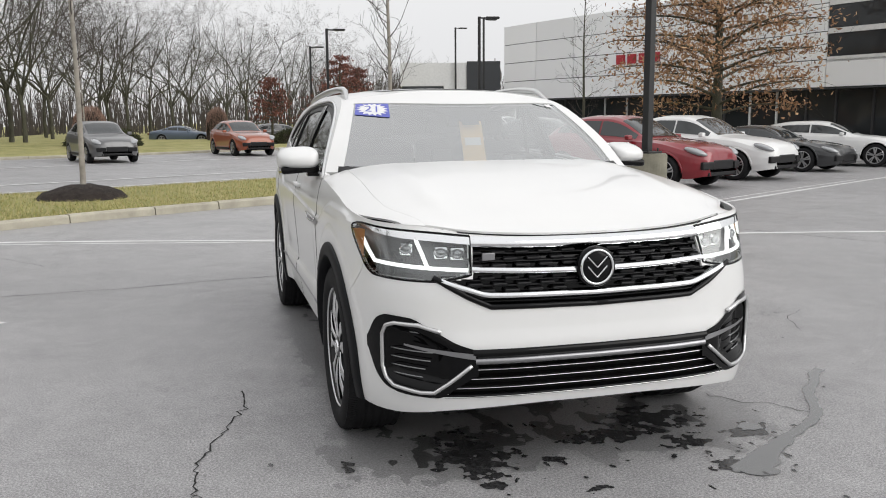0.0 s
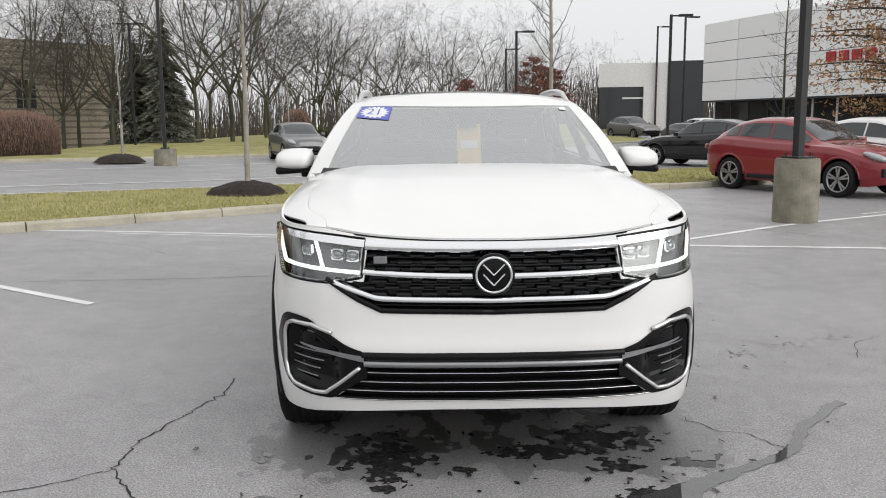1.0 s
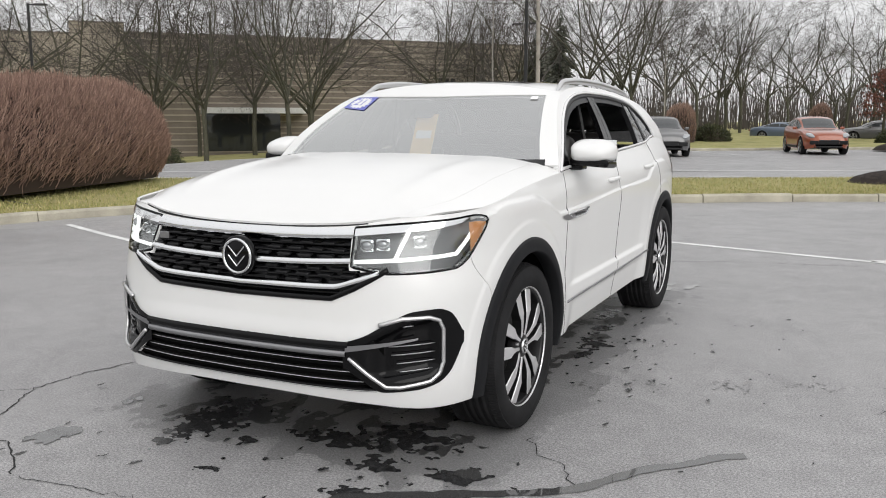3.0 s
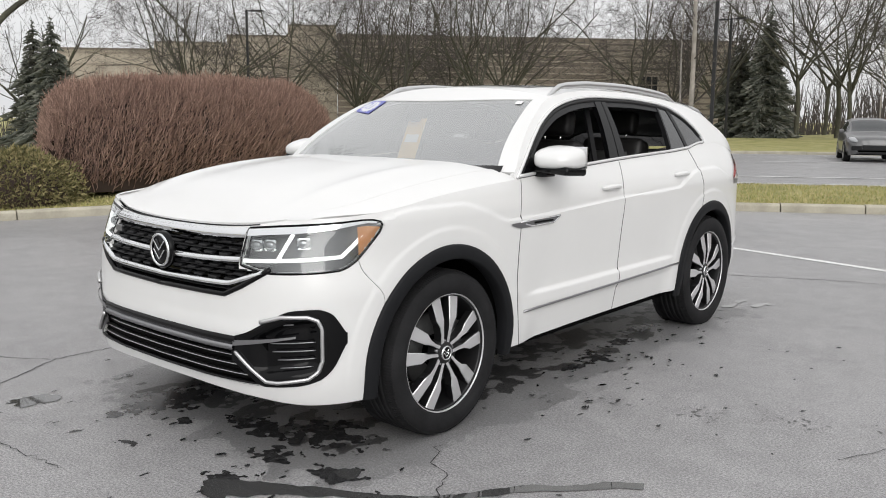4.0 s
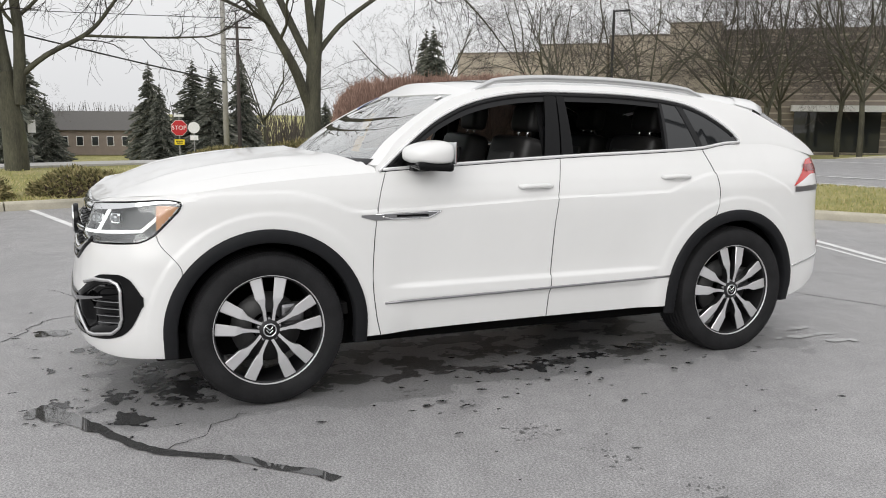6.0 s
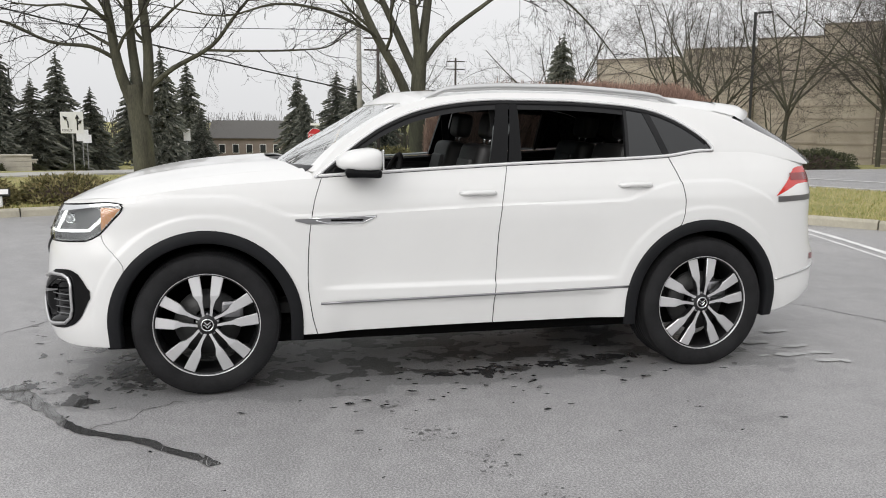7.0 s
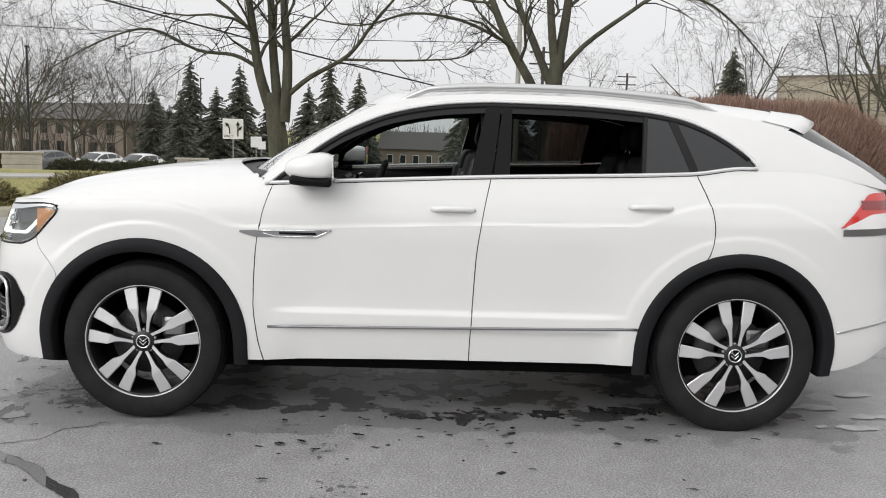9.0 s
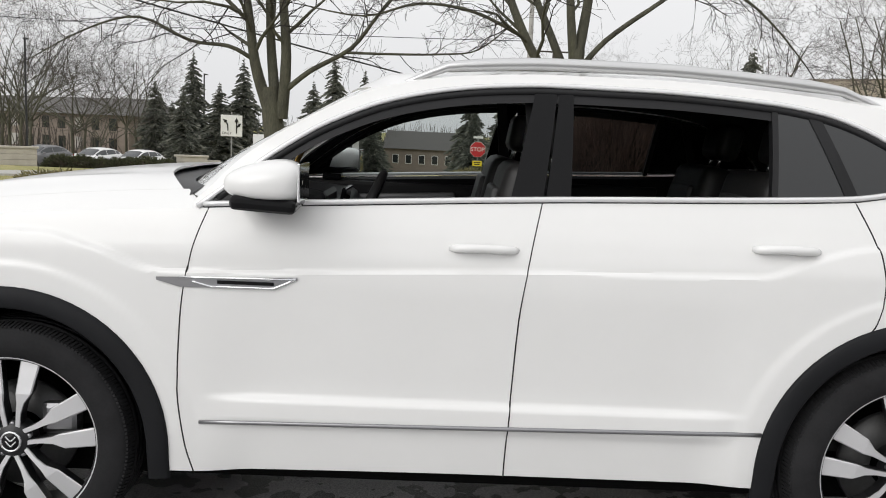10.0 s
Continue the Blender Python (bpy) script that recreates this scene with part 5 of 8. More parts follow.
def blades(name, place, count, u_rng, v_rng, h, seed, label):
    """Grass blades scattered over a lawn."""
    r = np.random.default_rng(seed)
    verts, faces = [], []
    for _ in range(count):
        p = place(r.uniform(*u_rng), r.uniform(*v_rng))
        q, s = r.uniform(0, 6.283), h * r.uniform(0.5, 1.3)
        w = 0.006 * r.uniform(0.8, 1.8)
        lean = Vector((math.cos(q * 3.1), math.sin(q * 3.1), 0)) * s * r.uniform(0.2, 0.9)
        a = Vector((math.cos(q), math.sin(q), 0)) * w
        k = len(verts)
        verts += [p - a, p + a, p + lean + Vector((0, 0, s))]
        faces.append((k, k + 1, k + 2))
    ob = part(name, mesh_of(name, verts, faces, False), M_BLADE, None, kind="stuff")
    return tagged(ob, label, "grass")


blades("grass", STRIP, 42000, (0.0, 0.72), (0.0, 1.0), 0.05, 3, "short dry winter grass on the narrow lawn")
blades("grass", WEST, 26000, (0.30, 1.0), (0.0, 0.42), 0.05, 4, "short dry winter grass on the raised lawn")

# painted lines
lines = thing("road_marking", None, "worn white painted parking and lane lines", "road marking", kind="structure")


def stripe(pts, width=0.10, lift=0.004):
    fine = resample(pts, 0.5) if len(pts) > 2 else [tuple(Vector(pts[0]).lerp(Vector(pts[1]), k / 8)) for k in range(9)]
    verts, faces = [], []
    for i, p in enumerate(fine):
        n = side_of(fine, i) * (width / 2 + 0.006 * noise.noise((p[0] * 3, p[1] * 3, 0)))
        z = land(*p) + lift
        verts += [Vector((*p, z)) - n, Vector((*p, z)) + n]
    faces = [(2 * i, 2 * i + 2, 2 * i + 3, 2 * i + 1) for i in range(len(fine) - 1)]
    part("line", mesh_of("line", verts, faces, False), M_PAINT_LINE, lines)


stripe([(-7.7, 4.64), (-6.1, 4.0), (-4.49, 3.44)])
stripe([(-7.61, 6.11), (-4.65, 4.01), (-3.08, 2.88)], 0.09)
stripe([(-9.0, -1.65), (-5.39, -0.63), (-3.75, -0.20)])
stripe([(-6.2, 8.2), (-4.6, 7.92), (-3.0, 7.55), (-1.0, 6.97), (0.54, 6.57), (3.1, 5.95), (5.2, 5.6), (7.2, 5.1), (12.0, 3.8)])
stripe([(-4.5, 7.70), (-3.1, 7.36), (-0.5, 6.68)], 0.05, 0.003)
stripe([(2.5, 6.1), (3.25, 6.57), (5.2, 8.0), (7.3, 9.2), (15.0, 13.56), (24.0, 18.4)])
stripe([(7.0, 9.35), (10.0, 11.1), (14.0, 13.3)], 0.05, 0.003)
near_off = lambda d: [tuple((Vector((*p, 0)) + side_of(road_near, i) * d).xy) for i, p in enumerate(road_near)]
stripe(near_off(3.0), 0.20, 0.012)
stripe(near_off(0.45)[1:6], 0.14, 0.010)
stripe([(-26.0, 18.0), (-19.9, 21.4), (-14.0, 24.8), (-8.4, 27.9), (-1.5, 31.9), (4.0, 35.0)], 0.20, 0.012)
for k in range(9):
    p = Vector((-8.2 + 3.05 * k, 35.6 + 2.05 * k))
    stripe([tuple(p), tuple(p + Vector((3.0, -3.9)))], 0.10)

# cracks, water and the car's painted shade on the asphalt
cracks = thing("asphalt_crack", None, "fine dark cracks wandering over the asphalt", "crack", kind="structure")


def crack(pts, width, seed):
    r = np.random.default_rng(seed)
    fine = []
    for a, b in zip(pts, pts[1:]):
        n = max(3, int(math.dist(a, b) / 0.035))
        fine += [(lerp(a[0], b[0], k / n) + r.normal(0, 0.009), lerp(a[1], b[1], k / n) + r.normal(0, 0.009)) for k in range(n)]
    verts, faces = [], []
    for i, p in enumerate(fine):
        w = side_of(fine, i) * width * r.uniform(0.3, 1.0)
        verts += [Vector((*p, land(*p) + 0.003)) - w, Vector((*p, land(*p) + 0.003)) + w]
    faces = [(2 * i, 2 * i + 2, 2 * i + 3, 2 * i + 1) for i in range(len(fine) - 1)]
    part("crack", mesh_of("crack", verts, faces, False), M_CRACK, cracks)


crack([(-0.75, -1.50), (-0.84, -1.41), (-1.07, -1.26), (-1.21, -1.25), (-1.38, -1.14), (-1.66, -0.66), (-1.65, -0.33), (-1.60, -0.18), (-1.47, 0.20), (-1.40, 0.39), (-1.40, 0.69)], 0.006, 1)
crack([(-1.65, -0.66), (-1.81, -0.78), (-2.6, -1.2)], 0.005, 2)
crack([(-4.5, 3.95), (-3.2, 4.02), (-2.28, 4.06), (-1.64, 4.2), (-0.91, 4.28), (-0.7, 4.5), (-0.45, 4.72), (0.13, 4.96), (0.8, 5.25), (1.3, 5.48), (2.4, 5.7)], 0.007, 3)
crack([(4.2, 8.0), (5.67, 5.73), (6.02, 5.01), (6.35, 4.35), (6.6, 4.0), (7.4, 3.0)], 0.007, 4)
crack([(0.0, -1.42), (-0.75, -1.50)], 0.003, 5)
crack([(1.05, -0.15), (1.15, -0.32), (1.30, -0.40), (1.42, -0.60)], 0.003, 6)
crack([(2.5, 0.9), (2.7, 1.3), (3.0, 1.5)], 0.003, 7)
crack([(-5.5, 9.6 - 2.2), (-3.8, 6.4), (-3.2, 5.6)], 0.004, 8)


def blot(name, spots, seed, mat, parent, lift, ragged=0.45):
    """A flat pool with a ragged edge: spots of (x, y, along, across, degrees), run together."""
    r = np.random.default_rng(seed)
    for x, y, a, b, q in spots:
        verts, faces = [Vector((x, y, lift))], []
        n, ph = 72, r.uniform(0, 50)
        for k in range(n):
            t = 2 * math.pi * k / n
            rad = 1 + ragged * noise.noise((2.2 * math.cos(t) + ph, 2.2 * math.sin(t), ph)) + 0.6 * ragged * noise.noise((6 * math.cos(t), 6 * math.sin(t) + ph, 1)) + 0.5 * ragged * noise.noise((17 * math.cos(t), 17 * math.sin(t) + ph, 2))
            u, v = a * rad * math.cos(t), b * rad * math.sin(t)
            c, s = math.cos(radians(q)), math.sin(radians(q))
            verts.append(Vector((x + u * c - v * s, y + u * s + v * c, lift)))
        faces = [(0, 1 + k, 1 + (k + 1) % n) for k in range(n)]
        part(name, mesh_of(name, verts, faces, False), mat, parent)
        lift += 0.0002


water = thing("puddle", None, "thin pools and a trickle of rainwater", "puddle", kind="structure")


def trickle(pts, widths, seed):
    fine = resample(pts, 0.03)
    verts, faces = [], []
    for i, p in enumerate(fine):
        u = i / (len(fine) - 1)
        w = np.interp(u, np.linspace(0, 1, len(widths)), widths)
        n = side_of(fine, i)
        l = w * (1 + 0.5 * noise.noise((p[0] * 9, p[1] * 9, seed)) + 0.3 * noise.noise((p[0] * 25, p[1] * 25, seed)))
        q = w * (1 + 0.5 * noise.noise((p[0] * 9, p[1] * 9, seed + 7)) + 0.3 * noise.noise((p[0] * 25, p[1] * 25, seed + 3)))
        verts += [Vector((*p, 0.004)) - n * l, Vector((*p, 0.004)) + n * q]
    faces = [(2 * i, 2 * i + 2, 2 * i + 3, 2 * i + 1) for i in range(len(fine) - 1)]
    part("trickle", mesh_of("trickle", verts, faces, False), M_WATER, water)


trickle([(1.98, 0.06), (1.90, 0.02), (1.78, -0.12), (1.64, -0.25), (1.50, -0.45), (1.40, -0.60), (1.26, -0.70), (1.09, -0.80), (0.92, -0.90), (0.78, -1.02), (0.60, -1.10)], [0.035, 0.025, 0.03, 0.025, 0.038, 0.024, 0.045, 0.07, 0.05], 1)
def stain(name, box_, field, cell, mat, parent, lift):
    """A flat stain wherever field(x, y) is above zero, its outline traced finely."""
    x0, x1, y0, y1 = box_
    nx, ny = int((x1 - x0) / cell), int((y1 - y0) / cell)
    val = [[field(x0 + i * cell, y0 + j * cell) for i in range(nx + 1)] for j in range(ny + 1)]
    verts, faces = [], []
    for j in range(ny):
        for i in range(nx):
            ring = ((i, j), (i + 1, j), (i + 1, j + 1), (i, j + 1))
            vs = [val[q][p] for p, q in ring]
            if max(vs) <= 0:
                continue
            start = len(verts)
            for k in range(4):
                (p, q), (p2, q2), va, vb = ring[k], ring[(k + 1) % 4], vs[k], vs[(k + 1) % 4]
                if va > 0:
                    verts.append((x0 + p * cell, y0 + q * cell, lift))
                if (va > 0) != (vb > 0):
                    u = va / (va - vb)
                    verts.append((x0 + (p + (p2 - p) * u) * cell, y0 + (q + (q2 - q) * u) * cell, lift))
            if len(verts) - start > 2:
                faces.append(tuple(range(start, len(verts))))
    bm = bmesh.new()
    bm.from_mesh(mesh_of(name, verts, faces, False))
    bmesh.ops.remove_doubles(bm, verts=bm.verts, dist=1e-5)
    part(name, bm, mat, parent)


def hills(spots, level, rough, scale, seed):
    """Soft mounds of (x, y, rx, ry) broken up by noise."""
    def field(x, y):
        g = max(math.exp(-((x - cx) / rx) ** 2 - ((y - cy) / ry) ** 2) for cx, cy, rx, ry in spots)
        n = noise.fractal(Vector((x * scale, y * scale, seed)), 0.75, 2.1, 5)
        return g + rough * n - level
    return field


stain("pool", (-1.5, 1.4, -1.5, -0.2), hills([(0.97, -0.66, 0.10, 0.07), (0.68, -1.12, 0.14, 0.06), (-1.0, -1.11, 0.10, 0.16), (-1.03, -0.58, 0.07, 0.11), (0.80, -0.98, 0.10, 0.05)], 0.62, 0.62, 6.0, 12.0), 0.010, M_WATER, water, 0.0042)
damp_shade = thing("damp_patch", None, "soaked asphalt beside the car and painted shade on the wet ground under it", "damp patch", kind="structure")
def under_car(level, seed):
    """The car's shade painted on the wet ground below it: soft-sided, frayed by noise."""
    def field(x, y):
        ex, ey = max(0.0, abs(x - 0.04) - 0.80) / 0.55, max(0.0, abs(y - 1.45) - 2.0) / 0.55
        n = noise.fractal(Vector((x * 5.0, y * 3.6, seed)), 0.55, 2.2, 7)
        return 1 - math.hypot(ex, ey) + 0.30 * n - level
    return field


# two dark sheets deepen the car's shade on the ground, wider one paler
stain("damp_area", (-1.7, 1.9, -1.8, 4.3), under_car(0.55, 12.0), 0.02, M_DAMP_SHADE[0], damp_shade, 0.0008)
stain("damp_area", (-1.5, 1.9, -1.5, 4.1), under_car(1.02, 46.0), 0.02, M_DAMP_SHADE[2], damp_shade, 0.0012)
stain("soaked_area", (-1.0, 1.3, -1.6, 0.1), hills([(-0.45, -0.62, 0.20, 0.34), (0.93, -0.70, 0.20, 0.12), (0.58, -0.72, 0.16, 0.12), (0.62, -1.02, 0.12, 0.10), (-0.13, -0.74, 0.10, 0.05), (-0.46, -0.93, 0.09, 0.05), (-0.05, -1.08, 0.08, 0.04), (0.25, -0.55, 0.30, 0.12), (0.55, -0.40, 0.3, 0.2)], 0.66, 0.62, 15.0, 3.0), 0.010, M_WET, damp_shade, 0.0024)
stain("soaked_area", (0.4, 1.3, 1.0, 3.0), hills([(0.84, 1.63, 0.12, 0.20), (0.76, 2.04, 0.09, 0.20), (0.69, 2.50, 0.10, 0.25), (0.85, 1.35, 0.06, 0.14)], 0.66, 0.62, 14.0, 9.0), 0.010, M_WET, damp_shade, 0.0024)
band = [(1.05, 0.72), (1.35, 0.95), (1.75, 1.08), (2.2, 1.28), (2.65, 1.45)]


def speckled(x, y):
    """A band of fine damp speckles that runs out from under the car."""
    g = max(math.exp(-((x - cx) / 0.30) ** 2 - ((y - cy) / 0.20) ** 2) for cx, cy in band)
    return 0.75 * g + 0.55 * noise.fractal(Vector((x * 26, y * 26, 14)), 0.15, 2.1, 4) - 0.98


stain("soaked_area", (0.7, 3.1, 0.2, 1.95), speckled, 0.009, M_DAMP_SHADE[1], damp_shade, 0.0024)
stain("soaked_area", (0.5, 2.4, -0.4, 3.2), lambda x, y: noise.fractal(Vector((x * 11, y * 6.0, 21)), 0.7, 2.2, 6) - 0.98, 0.010, M_WET, damp_shade, 0.0020)
r_ = np.random.default_rng(21)
spots = []
for _ in range(110):
    k = r_.integers(0, 3)
    cx, cy, sx_, sy_ = ((1.3, 1.2, 0.30, 0.8), (0.95, 1.9, 0.2, 0.6), (0.1, -0.85, 0.6, 0.3))[k]
    spots.append((r_.normal(cx, sx_), r_.normal(cy, sy_), r_.uniform(0.006, 0.03), r_.uniform(0.004, 0.014), r_.uniform(60, 120)))
blot("soaked_spot", spots, 12, M_WET, damp_shade, 0.0026, 0.6)
salt = thing("salt_stain", None, "pale dried salt marks on the asphalt", "stain", kind="structure")
stain("salt_mark", (0.0, 1.4, 3.3, 4.3), hills([(0.55, 3.62, 0.06, 0.20), (0.89, 3.71, 0.05, 0.26), (0.70, 3.85, 0.05, 0.12), (1.05, 3.85, 0.05, 0.14), (0.30, 3.95, 0.05, 0.16)], 0.62, 0.55, 7.0, 5.0), 0.010, M_SALT, salt, 0.0062)

# mulch rings under the saplings
for x, y, rad in ((-3.68, 12.8, 0.8), (3.0, 16.75, 0.9), (-12.1, 30.1, 0.9), (3.6, 41.2, 0.8)):
    bm = bmesh.new()
    bmesh.ops.create_circle(bm, cap_ends=False, segments=40, radius=rad)
    rings = [list(bm.verts)]
    for f in (0.75, 0.5, 0.25):
        rings.append([bm.verts.new(v.co * f) for v in rings[0]])
    c = bm.verts.new((0, 0, 0))
    for a, b in zip(rings, rings[1:]):
        for k in range(40):
            bm.faces.new((a[k], a[(k + 1) % 40], b[(k + 1) % 40], b[k]))
    for k in range(40):
        bm.faces.new((rings[-1][k], rings[-1][(k + 1) % 40], c))
    for v in bm.verts:
        d = v.co.length / rad
        v.co.z = 0.30 * (1 - d * d) ** 0.8 + 0.03 * noise.noise(v.co * 6) if d < 0.99 else -0.05
        v.co.x *= 1.15 + 0.1 * noise.noise(v.co * 2)
    ob = part("mulch_ring", bm, M_MULCH, None, smooth=True)
    ob.matrix_basis = pose(x, y, land(x, y) + 0.10)
    tagged(ob, "mound of dark mulch round a young tree", "mulch", "mulch mounds")

# street in the west, with its pavement
street = sheet("road", lambda a, b: Vector((lerp(-50, -64, a) - 0.10 * (lerp(-70, 80, b)), lerp(-70, 80, b), land(lerp(-50, -64, a) - 0.10 * lerp(-70, 80, b), 0) + 0.08)), 8, 40, flip=True)
tagged(part("road", street, M_CONCRETE, None), "pale concrete street beyond the lawn", "road", kind="structure")
walk_way = sheet("pavement", lambda a, b: Vector((lerp(-29.5, -32.0, a) + 0.12 * lerp(-60, 4, b), lerp(-60, 4, b), land(lerp(-29.5, -32.0, a) + 0.12 * lerp(-60, 4, b), 0) + 0.19)), 3, 40, flip=True)
tagged(part("pavement", walk_way, M_CONCRETE, None), "pale concrete path across the lawn", "pavement", kind="structure")

near_path = resample([(-11.5, -17.0), (-13.2, -12.5), (-15.0, -8.3), (-16.4, -5.2), (-17.8, -1.5), (-18.8, 1.5), (-19.6, 4.0)], 0.6)
p_verts = []
for i, p in enumerate(near_path):
    n = side_of(near_path, i) * 0.65
    z = land(*p) + 0.20
    p_verts += [Vector((*p, z)) - n, Vector((*p, z)) + n, Vector((*p, z - 0.12)) + n, Vector((*p, z - 0.12)) - n]
p_faces = [(4 * i + k, 4 * i + 4 + k, 4 * i + 4 + (k + 1) % 4, 4 * i + (k + 1) % 4) for i in range(len(near_path) - 1) for k in (0, 1, 3)]
tagged(part("pavement", mesh_of("pavement", p_verts, p_faces, False), M_CONCRETE, None), "narrow pale concrete path behind the kerb planting", "pavement", kind="structure")

# ---- trees and shrubs ----
bark = Shader("grey_bark", (0.12, 0.105, 0.09), 0.9)
bark.base(bark.mix(1.0, bark.ramp(bark.noise(3, 5, 0.7, (1, 1, 0.3)), (0.3, (0.046, 0.043, 0.033)), (0.6, (0.10, 0.098, 0.068)), (0.8, (0.125, 0.145, 0.060))), bark.ramp(bark.noise(40, 4, 0.7, (1, 1, 0.2)), (0.3, 0.6), (0.7, 1.1)), "MULTIPLY"))
bark.bump(bark.noise(30, 5, 0.7, (1, 1, 0.2)), 0.6, 0.02)
M_BARK = bark.m
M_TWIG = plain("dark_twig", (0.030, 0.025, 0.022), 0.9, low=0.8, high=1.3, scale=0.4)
# paler than the near twigs: distance haze mixed into the grey-brown; saplings share it
M_TWIG_FAR = plain("hazed_grey_brown_twig", (0.072, 0.062, 0.055), 0.9, low=0.8, high=1.25, scale=0.3)
M_BIRCH = plain("pale_sapling_bark", (0.36, 0.33, 0.29), 0.85, low=0.6, high=1.15, scale=5, fine=30, bump=0.3)
rb = Shader("red_brown_hedge_twig", (0.13, 0.075, 0.055), 0.9)
rb.base(rb.ramp(rb.per_island(), (0.0, (0.15, 0.095, 0.078)), (0.5, (0.27, 0.17, 0.135)), (1.0, (0.42, 0.285, 0.22))))
M_HEDGE_TWIG = rb.m
# dark colour that stands for the shade deep inside hedges and shrubs
M_HEDGE_CORE = plain("hedge_inner_shade", (0.05, 0.034, 0.027), 0.95)
nd = Shader("spruce_needles", (0.03, 0.042, 0.03), 0.85)
nd.base(nd.ramp(nd.per_island(), (0.0, (0.06, 0.068, 0.056)), (0.6, (0.125, 0.132, 0.108)), (1.0, (0.23, 0.23, 0.195))))
M_NEEDLE = nd.m
lf = Shader("dry_oak_leaf", (0.24, 0.14, 0.07), 0.8)
lf.base(lf.ramp(lf.per_island(), (0.0, (0.17, 0.085, 0.045)), (0.5, (0.34, 0.19, 0.10)), (1.0, (0.54, 0.35, 0.20))))
M_OAK_LEAF = lf.m
rl = Shader("red_dry_leaf", (0.18, 0.07, 0.05), 0.8)
rl.base(rl.ramp(rl.per_island(), (0.0, (0.08, 0.03, 0.025)), (1.0, (0.25, 0.10, 0.07))))
M_RED_LEAF = rl.m
jn = Shader("juniper_foliage", (0.1, 0.1, 0.04), 0.85)
jn.base(jn.ramp(jn.per_island(), (0.0, (0.075, 0.072, 0.028)), (0.5, (0.17, 0.155, 0.062)), (1.0, (0.32, 0.265, 0.13))))
M_JUNIPER = jn.m
bx = Shader("box_hedge_foliage", (0.05, 0.06, 0.025), 0.85)
bx.base(bx.ramp(bx.per_island(), (0.0, (0.02, 0.024, 0.012)), (1.0, (0.075, 0.08, 0.035))))
M_BOX = bx.m


class Twigs:
    """Grows branches into one list of thick wood and one of thin."""

    def __init__(self, seed, thin=0.0035):
        self.r, self.thin = np.random.default_rng(seed), thin
        self.wood, self.fine = ([], []), ([], [])

    def limb(self, pts, r0, r1, n=9):
        radii = [lerp(r0, r1, i / (len(pts) - 1)) for i in range(len(pts))]
        tube(*self.wood, pts, radii, n, False)

    def grow(self, p, d, length, rad, depth, up=0.15, spread=0.75, kids=(3, 6), shrink=0.62, wob=0.16):
        r = self.r
        n = 4 if depth > 1 else 3
        pts, radii = [Vector(p)], [rad]
        dirs = []
        d = Vector(d).normalized()
        for k in range(n):
            d = (d + Vector(r.normal(0, wob, 3)) + Vector((0, 0, up * 0.35))).normalized()
            pts.append(pts[-1] + d * (length / n))
            radii.append(max(self.thin, rad * (1 - 0.62 * (k + 1) / n)))
            dirs.append(d.copy())
        if rad > 0.028:
            tube(*self.wood, pts, radii, 8 if rad > 0.08 else 6, False)
        else:
            tube(*self.fine, pts, radii, 3, False)
        if depth <= 0:
            return
        for c in range(int(r.integers(kids[0], kids[1] + 1))):
            u = r.uniform(0.25, 1.0)
            k = min(n - 1, int(u * n))
            q = pts[k].lerp(pts[k + 1], u * n - k)
            side = Vector(r.normal(0, 1, 3))
            side -= dirs[k] * side.dot(dirs[k])
            side.normalize()
            nd_ = (dirs[k] * r.uniform(0.5, 1.0) + side * spread * r.uniform(0.6, 1.3)).normalized()
            self.grow(q, nd_, length * shrink * r.uniform(0.7, 1.15), max(0.004, lerp(radii[k], radii[k + 1], u * n - k) * 0.62), depth - 1, up, spread, kids, shrink, wob)

    def finish(self, name, m, label, category, group="", wood=None, twig=None):
        t = thing(name, m, label, category, group)
        part("trunk", mesh_of("trunk", *self.wood), wood or M_BARK, t)
        part("crown", mesh_of("crown", *self.fine), twig or M_TWIG, t)
        return t


def along(pts, u):
    k = min(len(pts) - 2, int(u * (len(pts) - 1)))
    f = u * (len(pts) - 1) - k
    a, b = Vector(pts[k]), Vector(pts[k + 1])
    return a.lerp(b, f), (b - a).normalized()


def dress(t, pts, r0, r1, n, length, depth=2, start=0.25, up=0.1, spread=0.9):
    """A drawn limb with side branches along it."""
    t.limb(pts, r0, r1)
    for k in range(n):
        u = lerp(start, 1.0, (k + t.r.uniform(0.2, 0.9)) / n)
        p, d = along(pts, min(0.999, u))
        side = Vector(t.r.normal(0, 1, 3))
        side -= d * side.dot(d)
        side.normalize()
        t.grow(p, d * 0.8 + side * spread, length * lerp(1.0, 0.65, u) * t.r.uniform(0.7, 1.2), max(0.012, lerp(r0, r1, u) * 0.42), depth, up, 0.8, (3, 6), 0.6, 0.2)
    p, d = along(pts, 0.999)
    t.grow(p, d, length, r1, depth, up, 0.6, (4, 6), 0.62, 0.16)


def bent(*pts):
    """Smooths a drawn limb: more points on a curve through the given ones."""
    out = []
    q = [Vector(p) for p in pts]
    for i in range(len(q) - 1):
        a, b, c, d = q[max(0, i - 1)], q[i], q[i + 1], q[min(len(q) - 1, i + 2)]
        for k in range(4):
            t = k / 4
            out.append(0.5 * ((2 * b) + (c - a) * t + (2 * a - 5 * b + 4 * c - d) * t * t + (3 * b - a - 3 * c + d) * t ** 3))
    out.append(q[-1])
    return out


